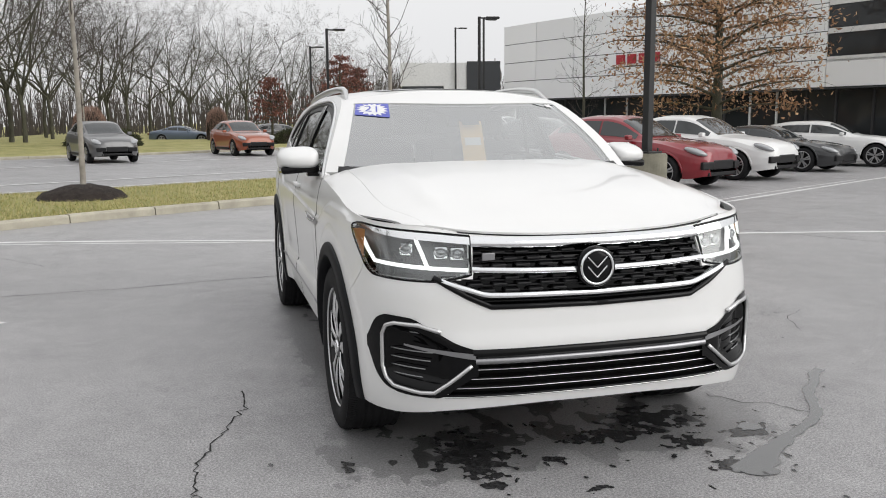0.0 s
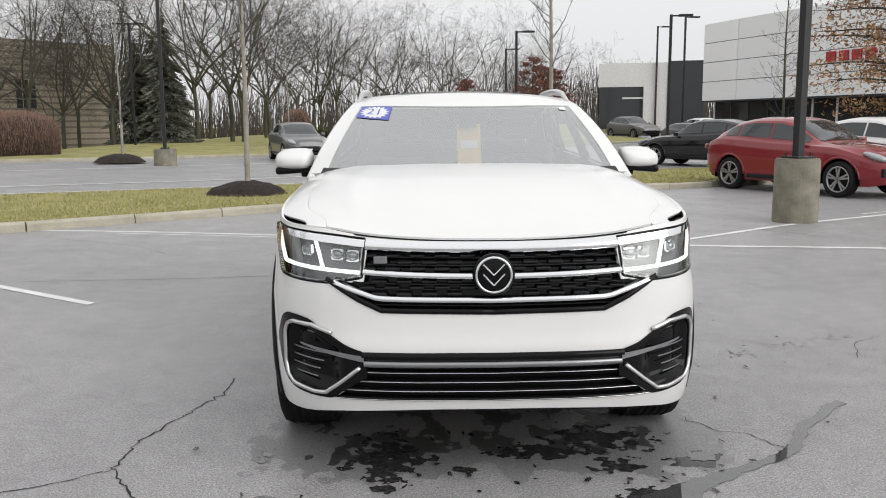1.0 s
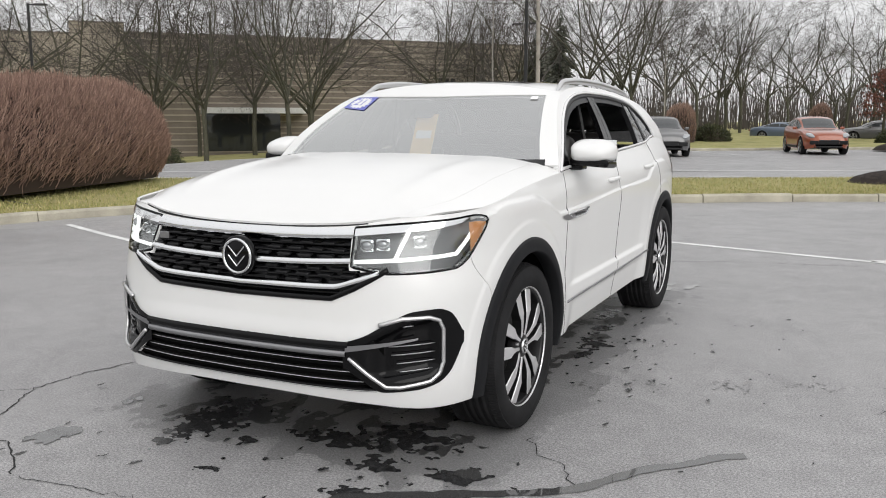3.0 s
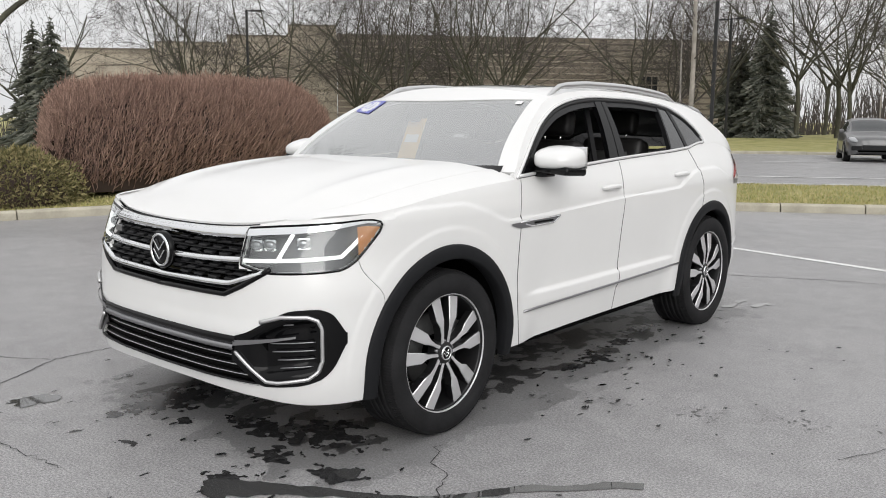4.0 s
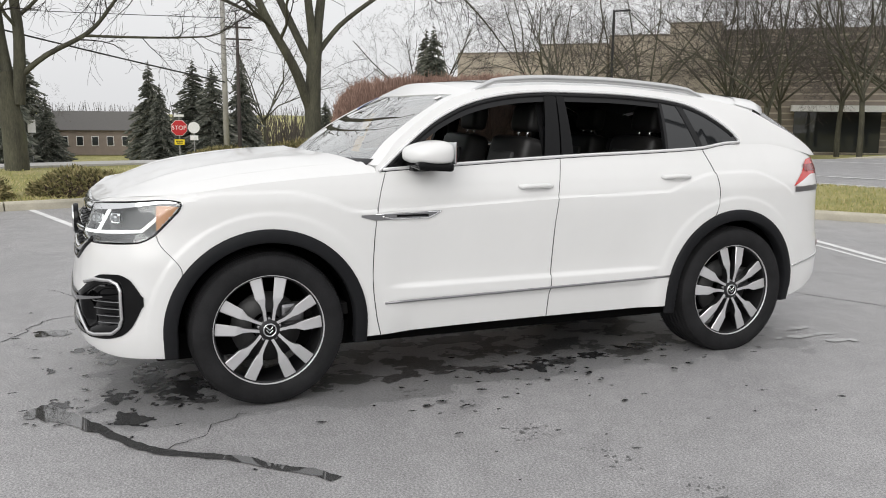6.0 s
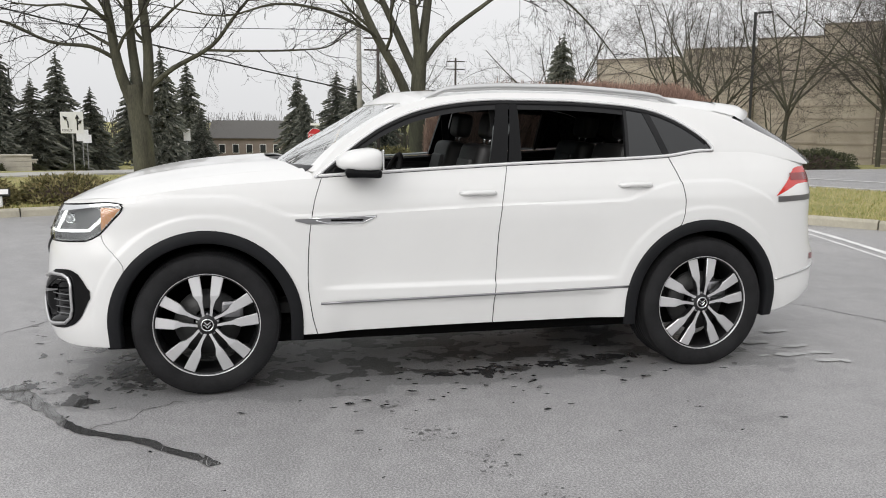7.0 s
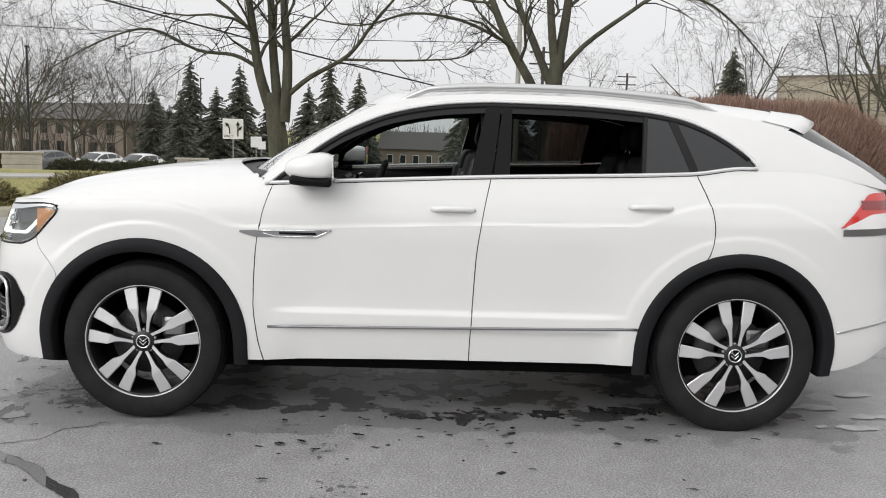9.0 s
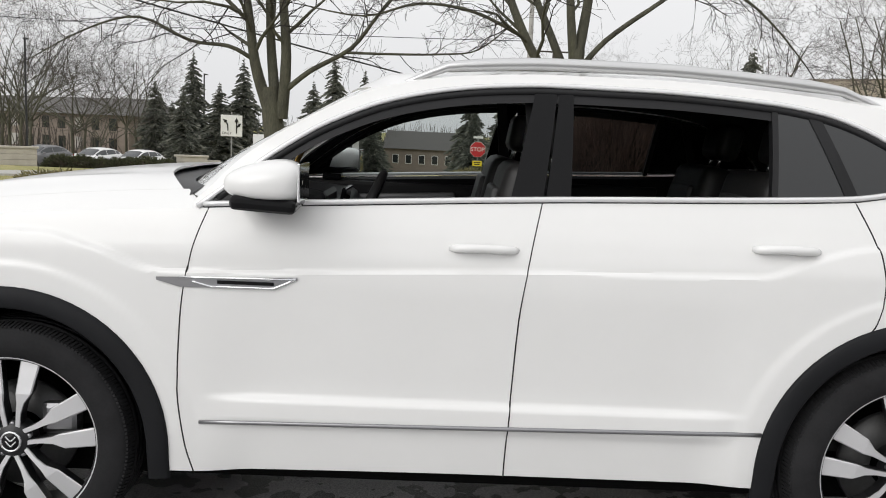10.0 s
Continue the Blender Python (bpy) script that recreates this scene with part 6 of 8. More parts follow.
# the two large trees on the raised lawn, their crowns spread along the lot
t = Twigs(41)
t.limb(bent((0, 0, -1.2), (0.02, 0.0, 0.5), (0, 0.02, 1.4), (0.03, 0.05, 2.2), (0.05, 0.10, 2.9)), 0.215, 0.165, 12)
dress(t, bent((0, -0.05, 1.1), (0.2, -0.5, 2.1), (0.3, -1.15, 3.2), (0.4, -1.75, 4.6), (0.5, -2.3, 6.4), (0.6, -2.9, 8.5)), 0.133, 0.038, 12, 2.2)
dress(t, bent((0.03, 0.0, 2.1), (-0.3, -0.5, 3.3), (-0.6, -1.0, 4.6), (-0.9, -1.5, 7.0), (-1.0, -1.8, 9.5)), 0.109, 0.030, 10, 2.0)
dress(t, bent((0.05, 0.05, 2.5), (0.2, -0.15, 4.0), (0.1, -0.3, 6.5), (0.2, -0.2, 9.5)), 0.117, 0.030, 10, 2.0)
dress(t, bent((0.05, 0.10, 2.7), (0.0, 0.30, 4.2), (0.2, 0.35, 6.5), (0.1, 0.9, 9.8)), 0.133, 0.030, 11, 2.2)
dress(t, bent((0.05, 0.12, 2.4), (0.0, 0.7, 3.1), (0.1, 1.6, 3.8), (0.0, 2.5, 4.35), (0.1, 3.5, 4.2), (0.0, 4.4, 3.6), (0.1, 5.2, 2.7)), 0.069, 0.014, 16, 1.5, 2, 0.35, -0.05)
dress(t, bent((0.0, 2.4, 4.3), (0.3, 3.6, 5.0), (0.4, 4.9, 5.2)), 0.031, 0.009, 8, 1.3, 2, 0.2, 0.0)
dress(t, bent((0.1, -1.1, 3.1), (0.0, -2.2, 3.6), (0.2, -3.4, 3.7), (0.1, -4.6, 3.4), (0.0, -6.0, 3.6)), 0.044, 0.013, 12, 1.4, 2, 0.25, -0.05)
t.finish("bare_tree", pose(-15.40, 4.31, 0.50), "large bare tree with mossy trunk and spreading limbs", "tree", "large bare trees")
t = Twigs(57)
t.limb(bent((0, 0.05, -1.2), (0, 0.02, 0.5), (0, -0.06, 1.2), (0, -0.12, 1.9)), 0.27, 0.21, 12)
dress(t, bent((0, -0.15, 1.4), (0.1, -0.45, 2.4), (0.2, -0.6, 3.6), (0.2, -0.85, 5.2), (0.3, -1.3, 8.5)), 0.148, 0.038, 12, 2.2)
dress(t, bent((0, 0.0, 1.6), (-0.2, -0.15, 2.8), (-0.2, -0.25, 4.4), (-0.4, -0.6, 6.0), (-0.4, -0.9, 9.0)), 0.133, 0.030, 11, 2.2)
dress(t, bent((0.05, 0.15, 1.2), (0.1, 0.25, 2.6), (0.1, 0.15, 4.2), (0.3, 0.25, 6.5), (0.2, 0.6, 9.5)), 0.148, 0.030, 12, 2.2)
dress(t, bent((0.1, -0.5, 2.5), (0.3, -1.0, 2.75), (0.2, -1.9, 2.85), (0.3, -3.0, 3.3), (0.2, -4.2, 3.0), (0.3, -5.4, 2.3)), 0.053, 0.013, 18, 1.5, 2, 0.25, -0.05)
dress(t, bent((0.0, -0.5, 3.2), (0.1, -1.5, 4.1), (0.1, -2.8, 4.6), (0.2, -4.2, 4.5), (0.1, -5.4, 4.1)), 0.050, 0.013, 16, 1.6, 2, 0.2, -0.02)
dress(t, bent((0.1, 0.2, 1.8), (0.1, 0.8, 2.3), (0.0, 1.7, 2.85), (0.1, 2.3, 3.6), (0.0, 3.1, 4.6), (0.1, 3.8, 5.6)), 0.069, 0.016, 14, 1.5, 2, 0.3, 0.0)
dress(t, bent((0.0, 1.6, 2.75), (0.1, 2.6, 2.75), (0.1, 3.8, 2.8), (0.0, 4.6, 2.95), (0.1, 5.4, 3.6)), 0.034, 0.010, 12, 1.3, 2, 0.25, -0.04)
dress(t, bent((0.2, -0.7, 4.2), (-0.4, -1.8, 5.4), (-0.5, -3.2, 6.0), (-0.6, -5.0, 6.3)), 0.046, 0.013, 12, 1.8, 2, 0.2, 0.0)
t.finish("bare_tree", pose(-16.06, -2.32, 0.42), "large bare tree with several mossy stems", "tree", "large bare trees")


def sapling(seed, h, r, label, m, wood):
    t = Twigs(seed)
    pts = bent((0, 0, -0.3), (0.02, 0.01, h * 0.3), (-0.02, 0.03, h * 0.65), (0.03, 0, h))
    t.limb(pts, r, 0.012, 8)
    for k in range(34):
        u = lerp(0.24, 0.98, k / 34)
        p, d = along(pts, u)
        q = t.r.uniform(0, 6.283)
        t.grow(p, (math.cos(q) * 0.9, math.sin(q) * 0.9, 0.75), lerp(1.5, 0.5, u) * t.r.uniform(0.6, 1.2), lerp(0.019, 0.008, u), 2, 0.3, 0.7, (2, 4), 0.6, 0.15)
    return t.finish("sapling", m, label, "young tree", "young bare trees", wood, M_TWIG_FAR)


sapling(3, 7.0, 0.06, "slim young bare tree with pale bark in a mulch ring", pose(-3.68, 12.8, 0.42), M_BIRCH)
sapling(8, 7.6, 0.065, "young bare tree with forked crown in a mulch ring", pose(3.0, 16.75, 0.42), M_BIRCH)
sapling(9, 6.0, 0.06, "slim young bare tree on the far lawn", pose(-12.0, 30.1, 0.4), M_BIRCH)
sapling(10, 7.5, 0.08, "young bare tree before the showroom", pose(15.5, 32.2, 0.0), M_BARK)
sapling(12, 5.5, 0.05, "thin young bare tree beside the drive", pose(-6.9, 40.4, 0.2), M_BIRCH)


# woods: a few grown trees, set about many times
def wood_tree(seed, h, spread=0.6, fork=0.32, kids=(3, 4)):
    t = Twigs(seed, 0.0050)
    top = h * fork
    t.limb(bent((0, 0, -0.5), (0.05, 0.02, top * 0.5), (0.1 * t.r.normal(), 0.1 * t.r.normal(), top)), 0.0135 * h, 0.0095 * h, 8)
    for k in range(7):
        q = 6.283 * k / 7 + t.r.uniform(-0.4, 0.4)
        tilt = t.r.uniform(0.25, 1.05) * spread / 0.6
        z = top * t.r.uniform(0.75, 1.0)
        t.grow((0, 0, z), (math.cos(q) * tilt, math.sin(q) * tilt, 1), (h - z) * t.r.uniform(0.75, 1.0), 0.0058 * h, 4, 0.06, 0.80, kids, 0.58, 0.17)
    return t


variants = []
for k, (seed, h, sp) in enumerate(((101, 12.5, 0.5), (102, 13.0, 0.7), (103, 11.5, 0.6), (104, 9.0, 0.95))):
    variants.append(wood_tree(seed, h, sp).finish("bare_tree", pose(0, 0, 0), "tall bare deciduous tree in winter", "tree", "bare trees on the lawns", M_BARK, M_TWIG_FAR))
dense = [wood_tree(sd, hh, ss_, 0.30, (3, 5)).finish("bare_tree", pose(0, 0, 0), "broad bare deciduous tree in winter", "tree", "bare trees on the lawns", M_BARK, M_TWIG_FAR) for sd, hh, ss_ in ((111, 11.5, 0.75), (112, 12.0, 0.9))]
PLACES = [(-12.2, 55.2, 0.95), (-12.4, 67.2, 0.86), (-10.5, 70.6, 0.95), (-9.6, 80.7, 0.95), (-7.4, 73.8, 0.86), (-6.0, 81.0, 0.95), (-3.8, 76.0, 0.82), (-2.3, 84.1, 0.95), (-0.4, 88.0, 0.90), (0.9, 76.1, 0.77), (2.9, 81.0, 0.86), (5.2, 87.8, 0.86), (7.0, 80.6, 0.77), (10.8, 90.2, 0.73), (13.0, 84.8, 0.65)]
PLACES2 = [(-47.7, 45.8, 1.1), (-39.6, 42.5, 1.05), (-35.4, 43.4, 1.1), (-31.0, 44.0, 1.1), (-23.2, 61.7, 1.05), (-15.0, 53.8, 1.1), (-13.2, 56.3, 1.1), (-14.0, 74.6, 1.05), (-10.3, 80.4, 1.0), (-23.7, 48.6, 1.0), (-25.1, 56.8, 1.0), (-27.4, 65.5, 1.0), (-42.0, 27.7, 0.95), (-35.4, 28.4, 0.95), (-36.3, 35.1, 1.0), (-29.5, 31.9, 0.95), (-26.2, 34.9, 0.95), (-29.2, 41.4, 1.0)]
PLACES3 = [(-34.10, 21.78, 0.85), (-46.13, 31.02, 0.9), (-45.94, 19.51, 0.85), (-68.06, -34.11, 0.85), (-64.17, -30.61, 0.9), (-69.64, -29.47, 1.0), (-76.27, -26.41, 0.8), (-71.68, 13.89, 0.95), (-62.62, -24.34, 0.6), (-71.92, -36.62, 1.0), (-77.95, -37.97, 1.05), (-82.85, -33.85, 0.95), (-86.05, -41.78, 1.0), (-80.73, -28.90, 0.9), (-20.1, 52.5, 0.95), (-24.2, 63.8, 1.0)]
tr = np.random.default_rng(77)
for i, (x, y, s) in enumerate(PLACES + PLACES2 + PLACES3):
    v = variants[i % 3] if i < len(PLACES) or x < -60 else dense[i % 2]
    c = copy_thing(v, pose(x, y, land(x, y) + 0.2, 0, 0, tr.uniform(0, 360)) @ Matrix.Scale(s * tr.uniform(0.92, 1.08), 4))
    c.scale = (s, s, s * tr.uniform(0.95, 1.1))
for i, (x, y, s) in enumerate([(-34.5, 27.0, 0.62), (-19.5, 41.8, 0.55), (6.3, 66.3, 0.6), (10.4, 70.5, 0.6), (14.7, 74.7, 0.6), (18.5, 80.8, 0.7), (-92.0, -6.0, 0.6)]):
    c = copy_thing(variants[3], pose(x, y, land(x, y) + 0.2, 0, 0, 47 * i))
    c.scale = (s, s, s)
variants[0].matrix_basis = pose(-44.0, 52.0, land(-44, 52) + 0.2)
variants[1].matrix_basis = pose(-17.9, 69.7, 0.2)
variants[2].matrix_basis = pose(-33.0, 62.0, land(-33, 62) + 0.2)
variants[3].matrix_basis = pose(16.0, 92.8, 1.2)
dense[0].matrix_basis = pose(-38.5, 38.0, land(-38.5, 38.0) + 0.2)
dense[1].matrix_basis = pose(-33.0, 46.5, land(-33, 46.5) + 0.2)

# far woods: a haze of stems on the horizon
fr = np.random.default_rng(31)
fv, ff = [], []
for k in range(9000):
    q = radians(fr.uniform(-118, 42))
    d = fr.uniform(100, 135)
    x, y = d * math.sin(q), -2 + d * math.cos(q)
    z = land(x, y) - 0.5
    west_ = math.sin(q) < -0.85
    h = fr.uniform(2.5, 8.5) * (0.75 if west_ else 1.0)
    p = Vector((x, y, z))
    l = Vector(fr.normal(0, 0.9, 3))
    tube(fv, ff, [p, p + Vector((l.x * 0.4, l.y * 0.4, h * 0.55)), p + Vector((l.x, l.y, h))], [0.07, 0.05, 0.02], 3, False)
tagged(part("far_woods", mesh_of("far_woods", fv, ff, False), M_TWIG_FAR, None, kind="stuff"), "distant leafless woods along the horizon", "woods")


def spruce(seed, h, w):
    r = np.random.default_rng(seed)
    t = thing("spruce", None, "dark green spruce with drooping boughs", "conifer", "spruces")
    part("trunk", tube_mesh("trunk", [(0, 0, -0.4), (0, 0, h * 0.5), (0, 0, h)], [0.018 * h, 0.012 * h, 0.01], 7), M_BARK, t)
    v, f = [], []
    layers = 30
    for i in range(layers):
        u = (i + 0.5) / layers
        z = lerp(0.06 * h, 0.985 * h, u)
        reach = (w * (1 - u) ** 0.85 + 0.06) * r.uniform(0.78, 1.12)
        for k in range(15):
            q = r.uniform(0, 6.283)
            L = reach * r.uniform(0.65, 1.1)
            out, side = Vector((math.cos(q), math.sin(q), 0)), Vector((-math.sin(q), math.cos(q), 0))
            root = Vector((0, 0, z + r.uniform(-0.02, 0.02) * h))
            for j in range(7):
                s = (j + 0.4) / 7
                p = root + out * L * s + Vector((0, 0, L * (0.12 * s - 0.42 * s * s)))
                for sg in (-1, 1):
                    tip = p + out * L * 0.22 + side * sg * L * 0.34 * (1.1 - s) * r.uniform(0.7, 1.3) + Vector((0, 0, -L * r.uniform(0.02, 0.14)))
                    a = len(v)
                    b = 0.05 * L + 0.03
                    v += [p - out * b, p + out * b, p + Vector((0, 0, -b * 1.6)), tip]
                    f += [(a, a + 1, a + 3), (a + 1, a + 2, a + 3), (a + 2, a, a + 3)]
    part("foliage", mesh_of("foliage", v, f, False), M_NEEDLE, t)
    return t


sp = [spruce(201, 10.5, 3.0), spruce(202, 9.5, 3.1)]
SPRUCES = [(-77.32, -24.48, 0.8), (-82.44, -24.96, 0.7), (-73.32, -20.28, 0.9), (-71.95, -17.61, 1.0), (-74.32, -16.05, 1.0), (-70.68, -22.85, 0.75), (-66.49, -19.15, 0.8), (-77.77, -13.97, 0.8), (-53.85, -5.45, 0.72), (-59.10, -3.32, 0.62), (-64.11, 4.50, 0.62), (-80.01, 4.79, 0.85), (-69.74, 7.64, 1.0), (-64.61, 8.52, 0.85), (-66.15, 11.05, 0.75), (-55.79, 15.32, 0.6), (-45.74, 19.22, 0.82), (-38.18, 16.69, 0.7), (-19.2, 54.7, 0.85), (-19.2, 58.9, 0.9), (-16.8, 53.3, 0.75), (-59.65, 20.16, 0.55), (-56.68, 23.84, 0.6)]
for i, (x, y, s) in enumerate(SPRUCES):
    c = copy_thing(sp[i % 2], pose(x, y, land(x, y), 0, 0, 71 * i))
    c.scale = (s, s, s * (1.0 + 0.15 * ((i * 7) % 3 - 1)))
sp[0].matrix_basis = pose(-83.17, -5.84, land(-83.17, -5.84))
sp[1].matrix_basis = pose(-88.31, -11.71, land(-88.31, -11.71))


# oak still holding its dry leaves, with level boughs
def leafy(seed, h, reach, n_limb, n_leaf, size, m, label, leaf, low=0.28, name="oak_tree", group=""):
    t = Twigs(seed)
    r = t.r
    trunk = bent((0, 0, -0.3), (0.03, 0, h * 0.35), (-0.03, 0.03, h * 0.7), (0, 0, h))
    t.limb(trunk, 0.024 * h, 0.02, 8)
    leaves, faces = [], []
    for k in range(n_limb):
        u = lerp(low, 0.97, k / n_limb)
        p, _ = along(trunk, u)
        q = k * 2.4 + r.uniform(-0.3, 0.3)
        L = reach * (1 - max(0, u - 0.35) / 0.75) ** 0.8 * r.uniform(0.75, 1.1)
        end = p + Vector((math.cos(q) * L, math.sin(q) * L, L * r.uniform(0.02, 0.25)))
        midp = p.lerp(end, 0.5) + Vector((0, 0, 0.06 * L))
        limb = bent(p, midp, end)
        t.limb(limb, 0.006 * h, 0.012, 6)
        for j in range(5):
            a, d = along(limb, r.uniform(0.2, 0.95))
            s = Vector((-math.sin(q), math.cos(q), 0)) * (1 if j % 2 else -1)
            t.grow(a, d + s * 1.0, L * 0.35, 0.014, 1, 0.0, 0.6, (2, 4), 0.6, 0.15)
        for j in range(n_leaf):
            v = r.uniform(0.12, 1.05) ** 0.8
            a, d = along(limb, min(0.999, v))
            a = a + Vector((r.normal(0, 0.10 * L + 0.1), r.normal(0, 0.10 * L + 0.1), r.normal(0, 0.05 * L + 0.04)))
            e1, e2 = Vector(r.normal(0, 1, 3)).normalized(), Vector(r.normal(0, 1, 3)).normalized()
            e1, e2 = e1 * size * r.uniform(0.7, 1.3), e2 * size * 0.45
            b = len(leaves)
            leaves += [a - e1, a + e2, a + e1, a - e2 + Vector((0, 0, -size * 0.3))]
            faces += [(b, b + 1, b + 2), (b, b + 2, b + 3)]
    ob = t.finish(name, m, label, "tree", group)
    part("foliage", mesh_of("foliage", leaves, faces, False), leaf, ob, "dry clinging leaves")
    return ob


leafy(301, 9.2, 3.7, 62, 250, 0.085, pose(15.6, 21.8, 0.0), "oak with tiers of dry brown leaves", M_OAK_LEAF, 0.20)
for i, (x, y, s) in enumerate(((3.3, 56.2, 0.5), (7.3, 51.0, 0.62), (9.6, 57.7, 0.55), (10.1, 65.1, 0.6))):
    leafy(310 + i, 9.0 * s, 3.6 * s, 20, 90, 0.11, pose(x, y, land(x, y) + 0.1), "small tree with dry reddish leaves", M_RED_LEAF, 0.3, "small_tree", "red-leaved small trees")


# twiggy clipped hedges
def twig_hedge(name, pts, width, height, count, seed, label, group=""):
    """A clipped mass of bare twigs: short shoots that end on a rounded, slightly lumpy hull."""
    r = np.random.default_rng(seed)
    length = sum((b - a).length for a, b in zip(pts, pts[1:]))

    def hull(u, q, f=1.0):
        p, d = along(pts, min(0.999, max(0.0, u)))
        n = Vector((-d.y, d.x, 0))
        e = min(1.0, min(u, 1 - u) * length / (0.58 * width))
        e = max(0.012, 1 - (1 - e) ** 2.2) ** 0.5
        c, s_ = math.cos(q), math.sin(q)
        lump = 1 + 0.07 * noise.noise(Vector((u * length * 0.9, q * 1.6, seed))) + 0.04 * noise.noise(Vector((u * length * 3, q * 4, seed)))
        c, s_ = math.copysign(abs(c) ** 0.80, c), s_ ** 0.72
        narrow = 0.72 + 0.28 * min(1.0, 2.2 * s_)
        out = (n * c + Vector((0, 0, s_)) + d * (1 - e) * (-1 if u < 0.5 else 1)).normalized()
        return p + n * (c * width * 0.5 * e * f * lump * narrow) + Vector((0, 0, s_ * height * (0.55 + 0.45 * e) * f * lump)), out
    v, f = [], []
    for _ in range(count):
        u = r.uniform(0, 1)
        if r.uniform() < 0.16:
            u = abs(r.normal(0, 0.035)) if r.uniform() < 0.5 else 1 - abs(r.normal(0, 0.035))
        tip, out = hull(u, math.pi * r.uniform(0.02, 0.98))
        d = (out + Vector((0, 0, 0.75)) + Vector(r.normal(0, 0.28, 3))).normalized()
        L = r.uniform(0.12, 0.34)
        tip = tip + d * (r.exponential(0.035) - 0.10 * r.uniform(0, 1) ** 2)
        root = tip - d * L
        mid = root.lerp(tip, 0.5) + Vector(r.normal(0, 0.02, 3))
        tube(v, f, [root, mid, tip], [0.0075, 0.0055, 0.0028], 3, False)
    t = thing(name, None, label, "hedge", group)
    part("crown", mesh_of("crown", v, f, False), M_HEDGE_TWIG, t)
    # added solid hull, coloured dark as the shade between the twigs
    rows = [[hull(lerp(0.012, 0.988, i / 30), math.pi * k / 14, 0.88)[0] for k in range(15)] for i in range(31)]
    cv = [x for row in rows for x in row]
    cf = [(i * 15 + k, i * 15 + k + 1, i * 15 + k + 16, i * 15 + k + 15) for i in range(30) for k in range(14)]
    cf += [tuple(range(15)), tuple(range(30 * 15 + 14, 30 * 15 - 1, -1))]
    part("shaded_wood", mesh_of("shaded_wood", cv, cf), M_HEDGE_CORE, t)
    return t


twig_hedge("twig_hedge", [Vector((-10.85, 3.65, 0.2)), Vector((-11.2, 6.0, 0.25)), Vector((-11.7, 8.2, 0.25)), Vector((-12.7, 10.9, 0.2))], 2.7, 2.0, 38000, 61, "long rounded hedge of bare red-brown twigs")
twig_hedge("twig_hedge", [Vector((-22.6, 33.0, 0.05)), Vector((-20.2, 34.9, 0.05)), Vector((-17.2, 36.9, 0.05))], 3.0, 2.2, 12000, 62, "rounded hedge of bare brown twigs across the drive", "brown hedges")
twig_hedge("twig_hedge", [Vector((-8.2, 47.3, 0.1)), Vector((-6.8, 48.4, 0.1))], 3.0, 2.6, 4000, 63, "round mound of bare brown twigs", "brown hedges")
twig_hedge("twig_hedge", [Vector((-1.0, 57.0, 0.1)), Vector((0.3, 57.6, 0.1))], 3.0, 2.7, 4000, 64, "round mound of bare brown twigs", "brown hedges")


def shrub(name, m, size, count, seed, mat, label, group="", leaf=0.05, flat=0.8):
    """A low evergreen: a mass of small leaf tufts on a lumpy dome."""
    r = np.random.default_rng(seed)
    v, f = [], []
    for _ in range(count):
        q, w = r.uniform(0, 6.283), math.acos(r.uniform(0.0, 1.0))
        dirn = Vector((math.cos(q) * math.sin(w), math.sin(q) * math.sin(w), math.cos(w)))
        lump = 1 + 0.16 * noise.noise(dirn * 2.3 + Vector((seed, 0, 0))) + 0.10 * noise.noise(dirn * 6 + Vector((0, seed, 0)))
        rad = lump * r.uniform(0.80, 1.02)
        sup = max(abs(dirn.x), abs(dirn.y), abs(dirn.z)) ** (flat - 1.0) if flat < 1 else 1.0
        p = Vector((dirn.x * size[0], dirn.y * size[1], dirn.z * size[2])) * rad * min(1.15, sup)
        a = len(v)
        s = leaf * r.uniform(0.6, 1.5)
        e = [Vector(r.normal(0, 1, 3)).normalized() * s * 0.45 for _ in range(3)]
        tip = (dirn + Vector(r.normal(0, 0.5, 3))).normalized() * s * 1.6
        v += [p + e[0], p + e[1], p + e[2], p + tip]
        f += [(a, a + 1, a + 3), (a + 1, a + 2, a + 3), (a + 2, a, a + 3)]
    t = thing(name, m, label, "shrub", group)
    part("foliage", mesh_of("foliage", v, f, False), mat, t)
    # added dark dome that paints the shade behind the leaf tufts
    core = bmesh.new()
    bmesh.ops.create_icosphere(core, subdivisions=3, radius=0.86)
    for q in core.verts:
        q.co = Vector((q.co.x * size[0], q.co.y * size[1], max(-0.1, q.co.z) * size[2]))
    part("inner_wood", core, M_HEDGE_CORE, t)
    return t


shrub("evergreen_hedge", pose(-10.3, 2.75, 0.1, 0, 0, 12), (0.95, 0.95, 0.85), 9000, 71, M_JUNIPER, "clipped low olive-green hedge at the kerb", "", 0.035, 0.7)
for i, (x, y, a, b, h) in enumerate(((-10.0, -0.9, 0.9, 0.5, 0.42), (-9.7, -2.8, 0.9, 0.55, 0.45), (-9.2, -4.3, 0.9, 0.55, 0.5), (-8.5, -6.1, 1.0, 0.6, 0.5), (-7.4, -8.2, 1.0, 0.6, 0.5))):
    shrub("juniper_shrub", pose(x, y, 0.12, 0, 0, 70 + 10 * i), (a, b, h), 4200, 72 + i, M_JUNIPER, "straggly low juniper behind the kerb", "low junipers", 0.04, 1.0)
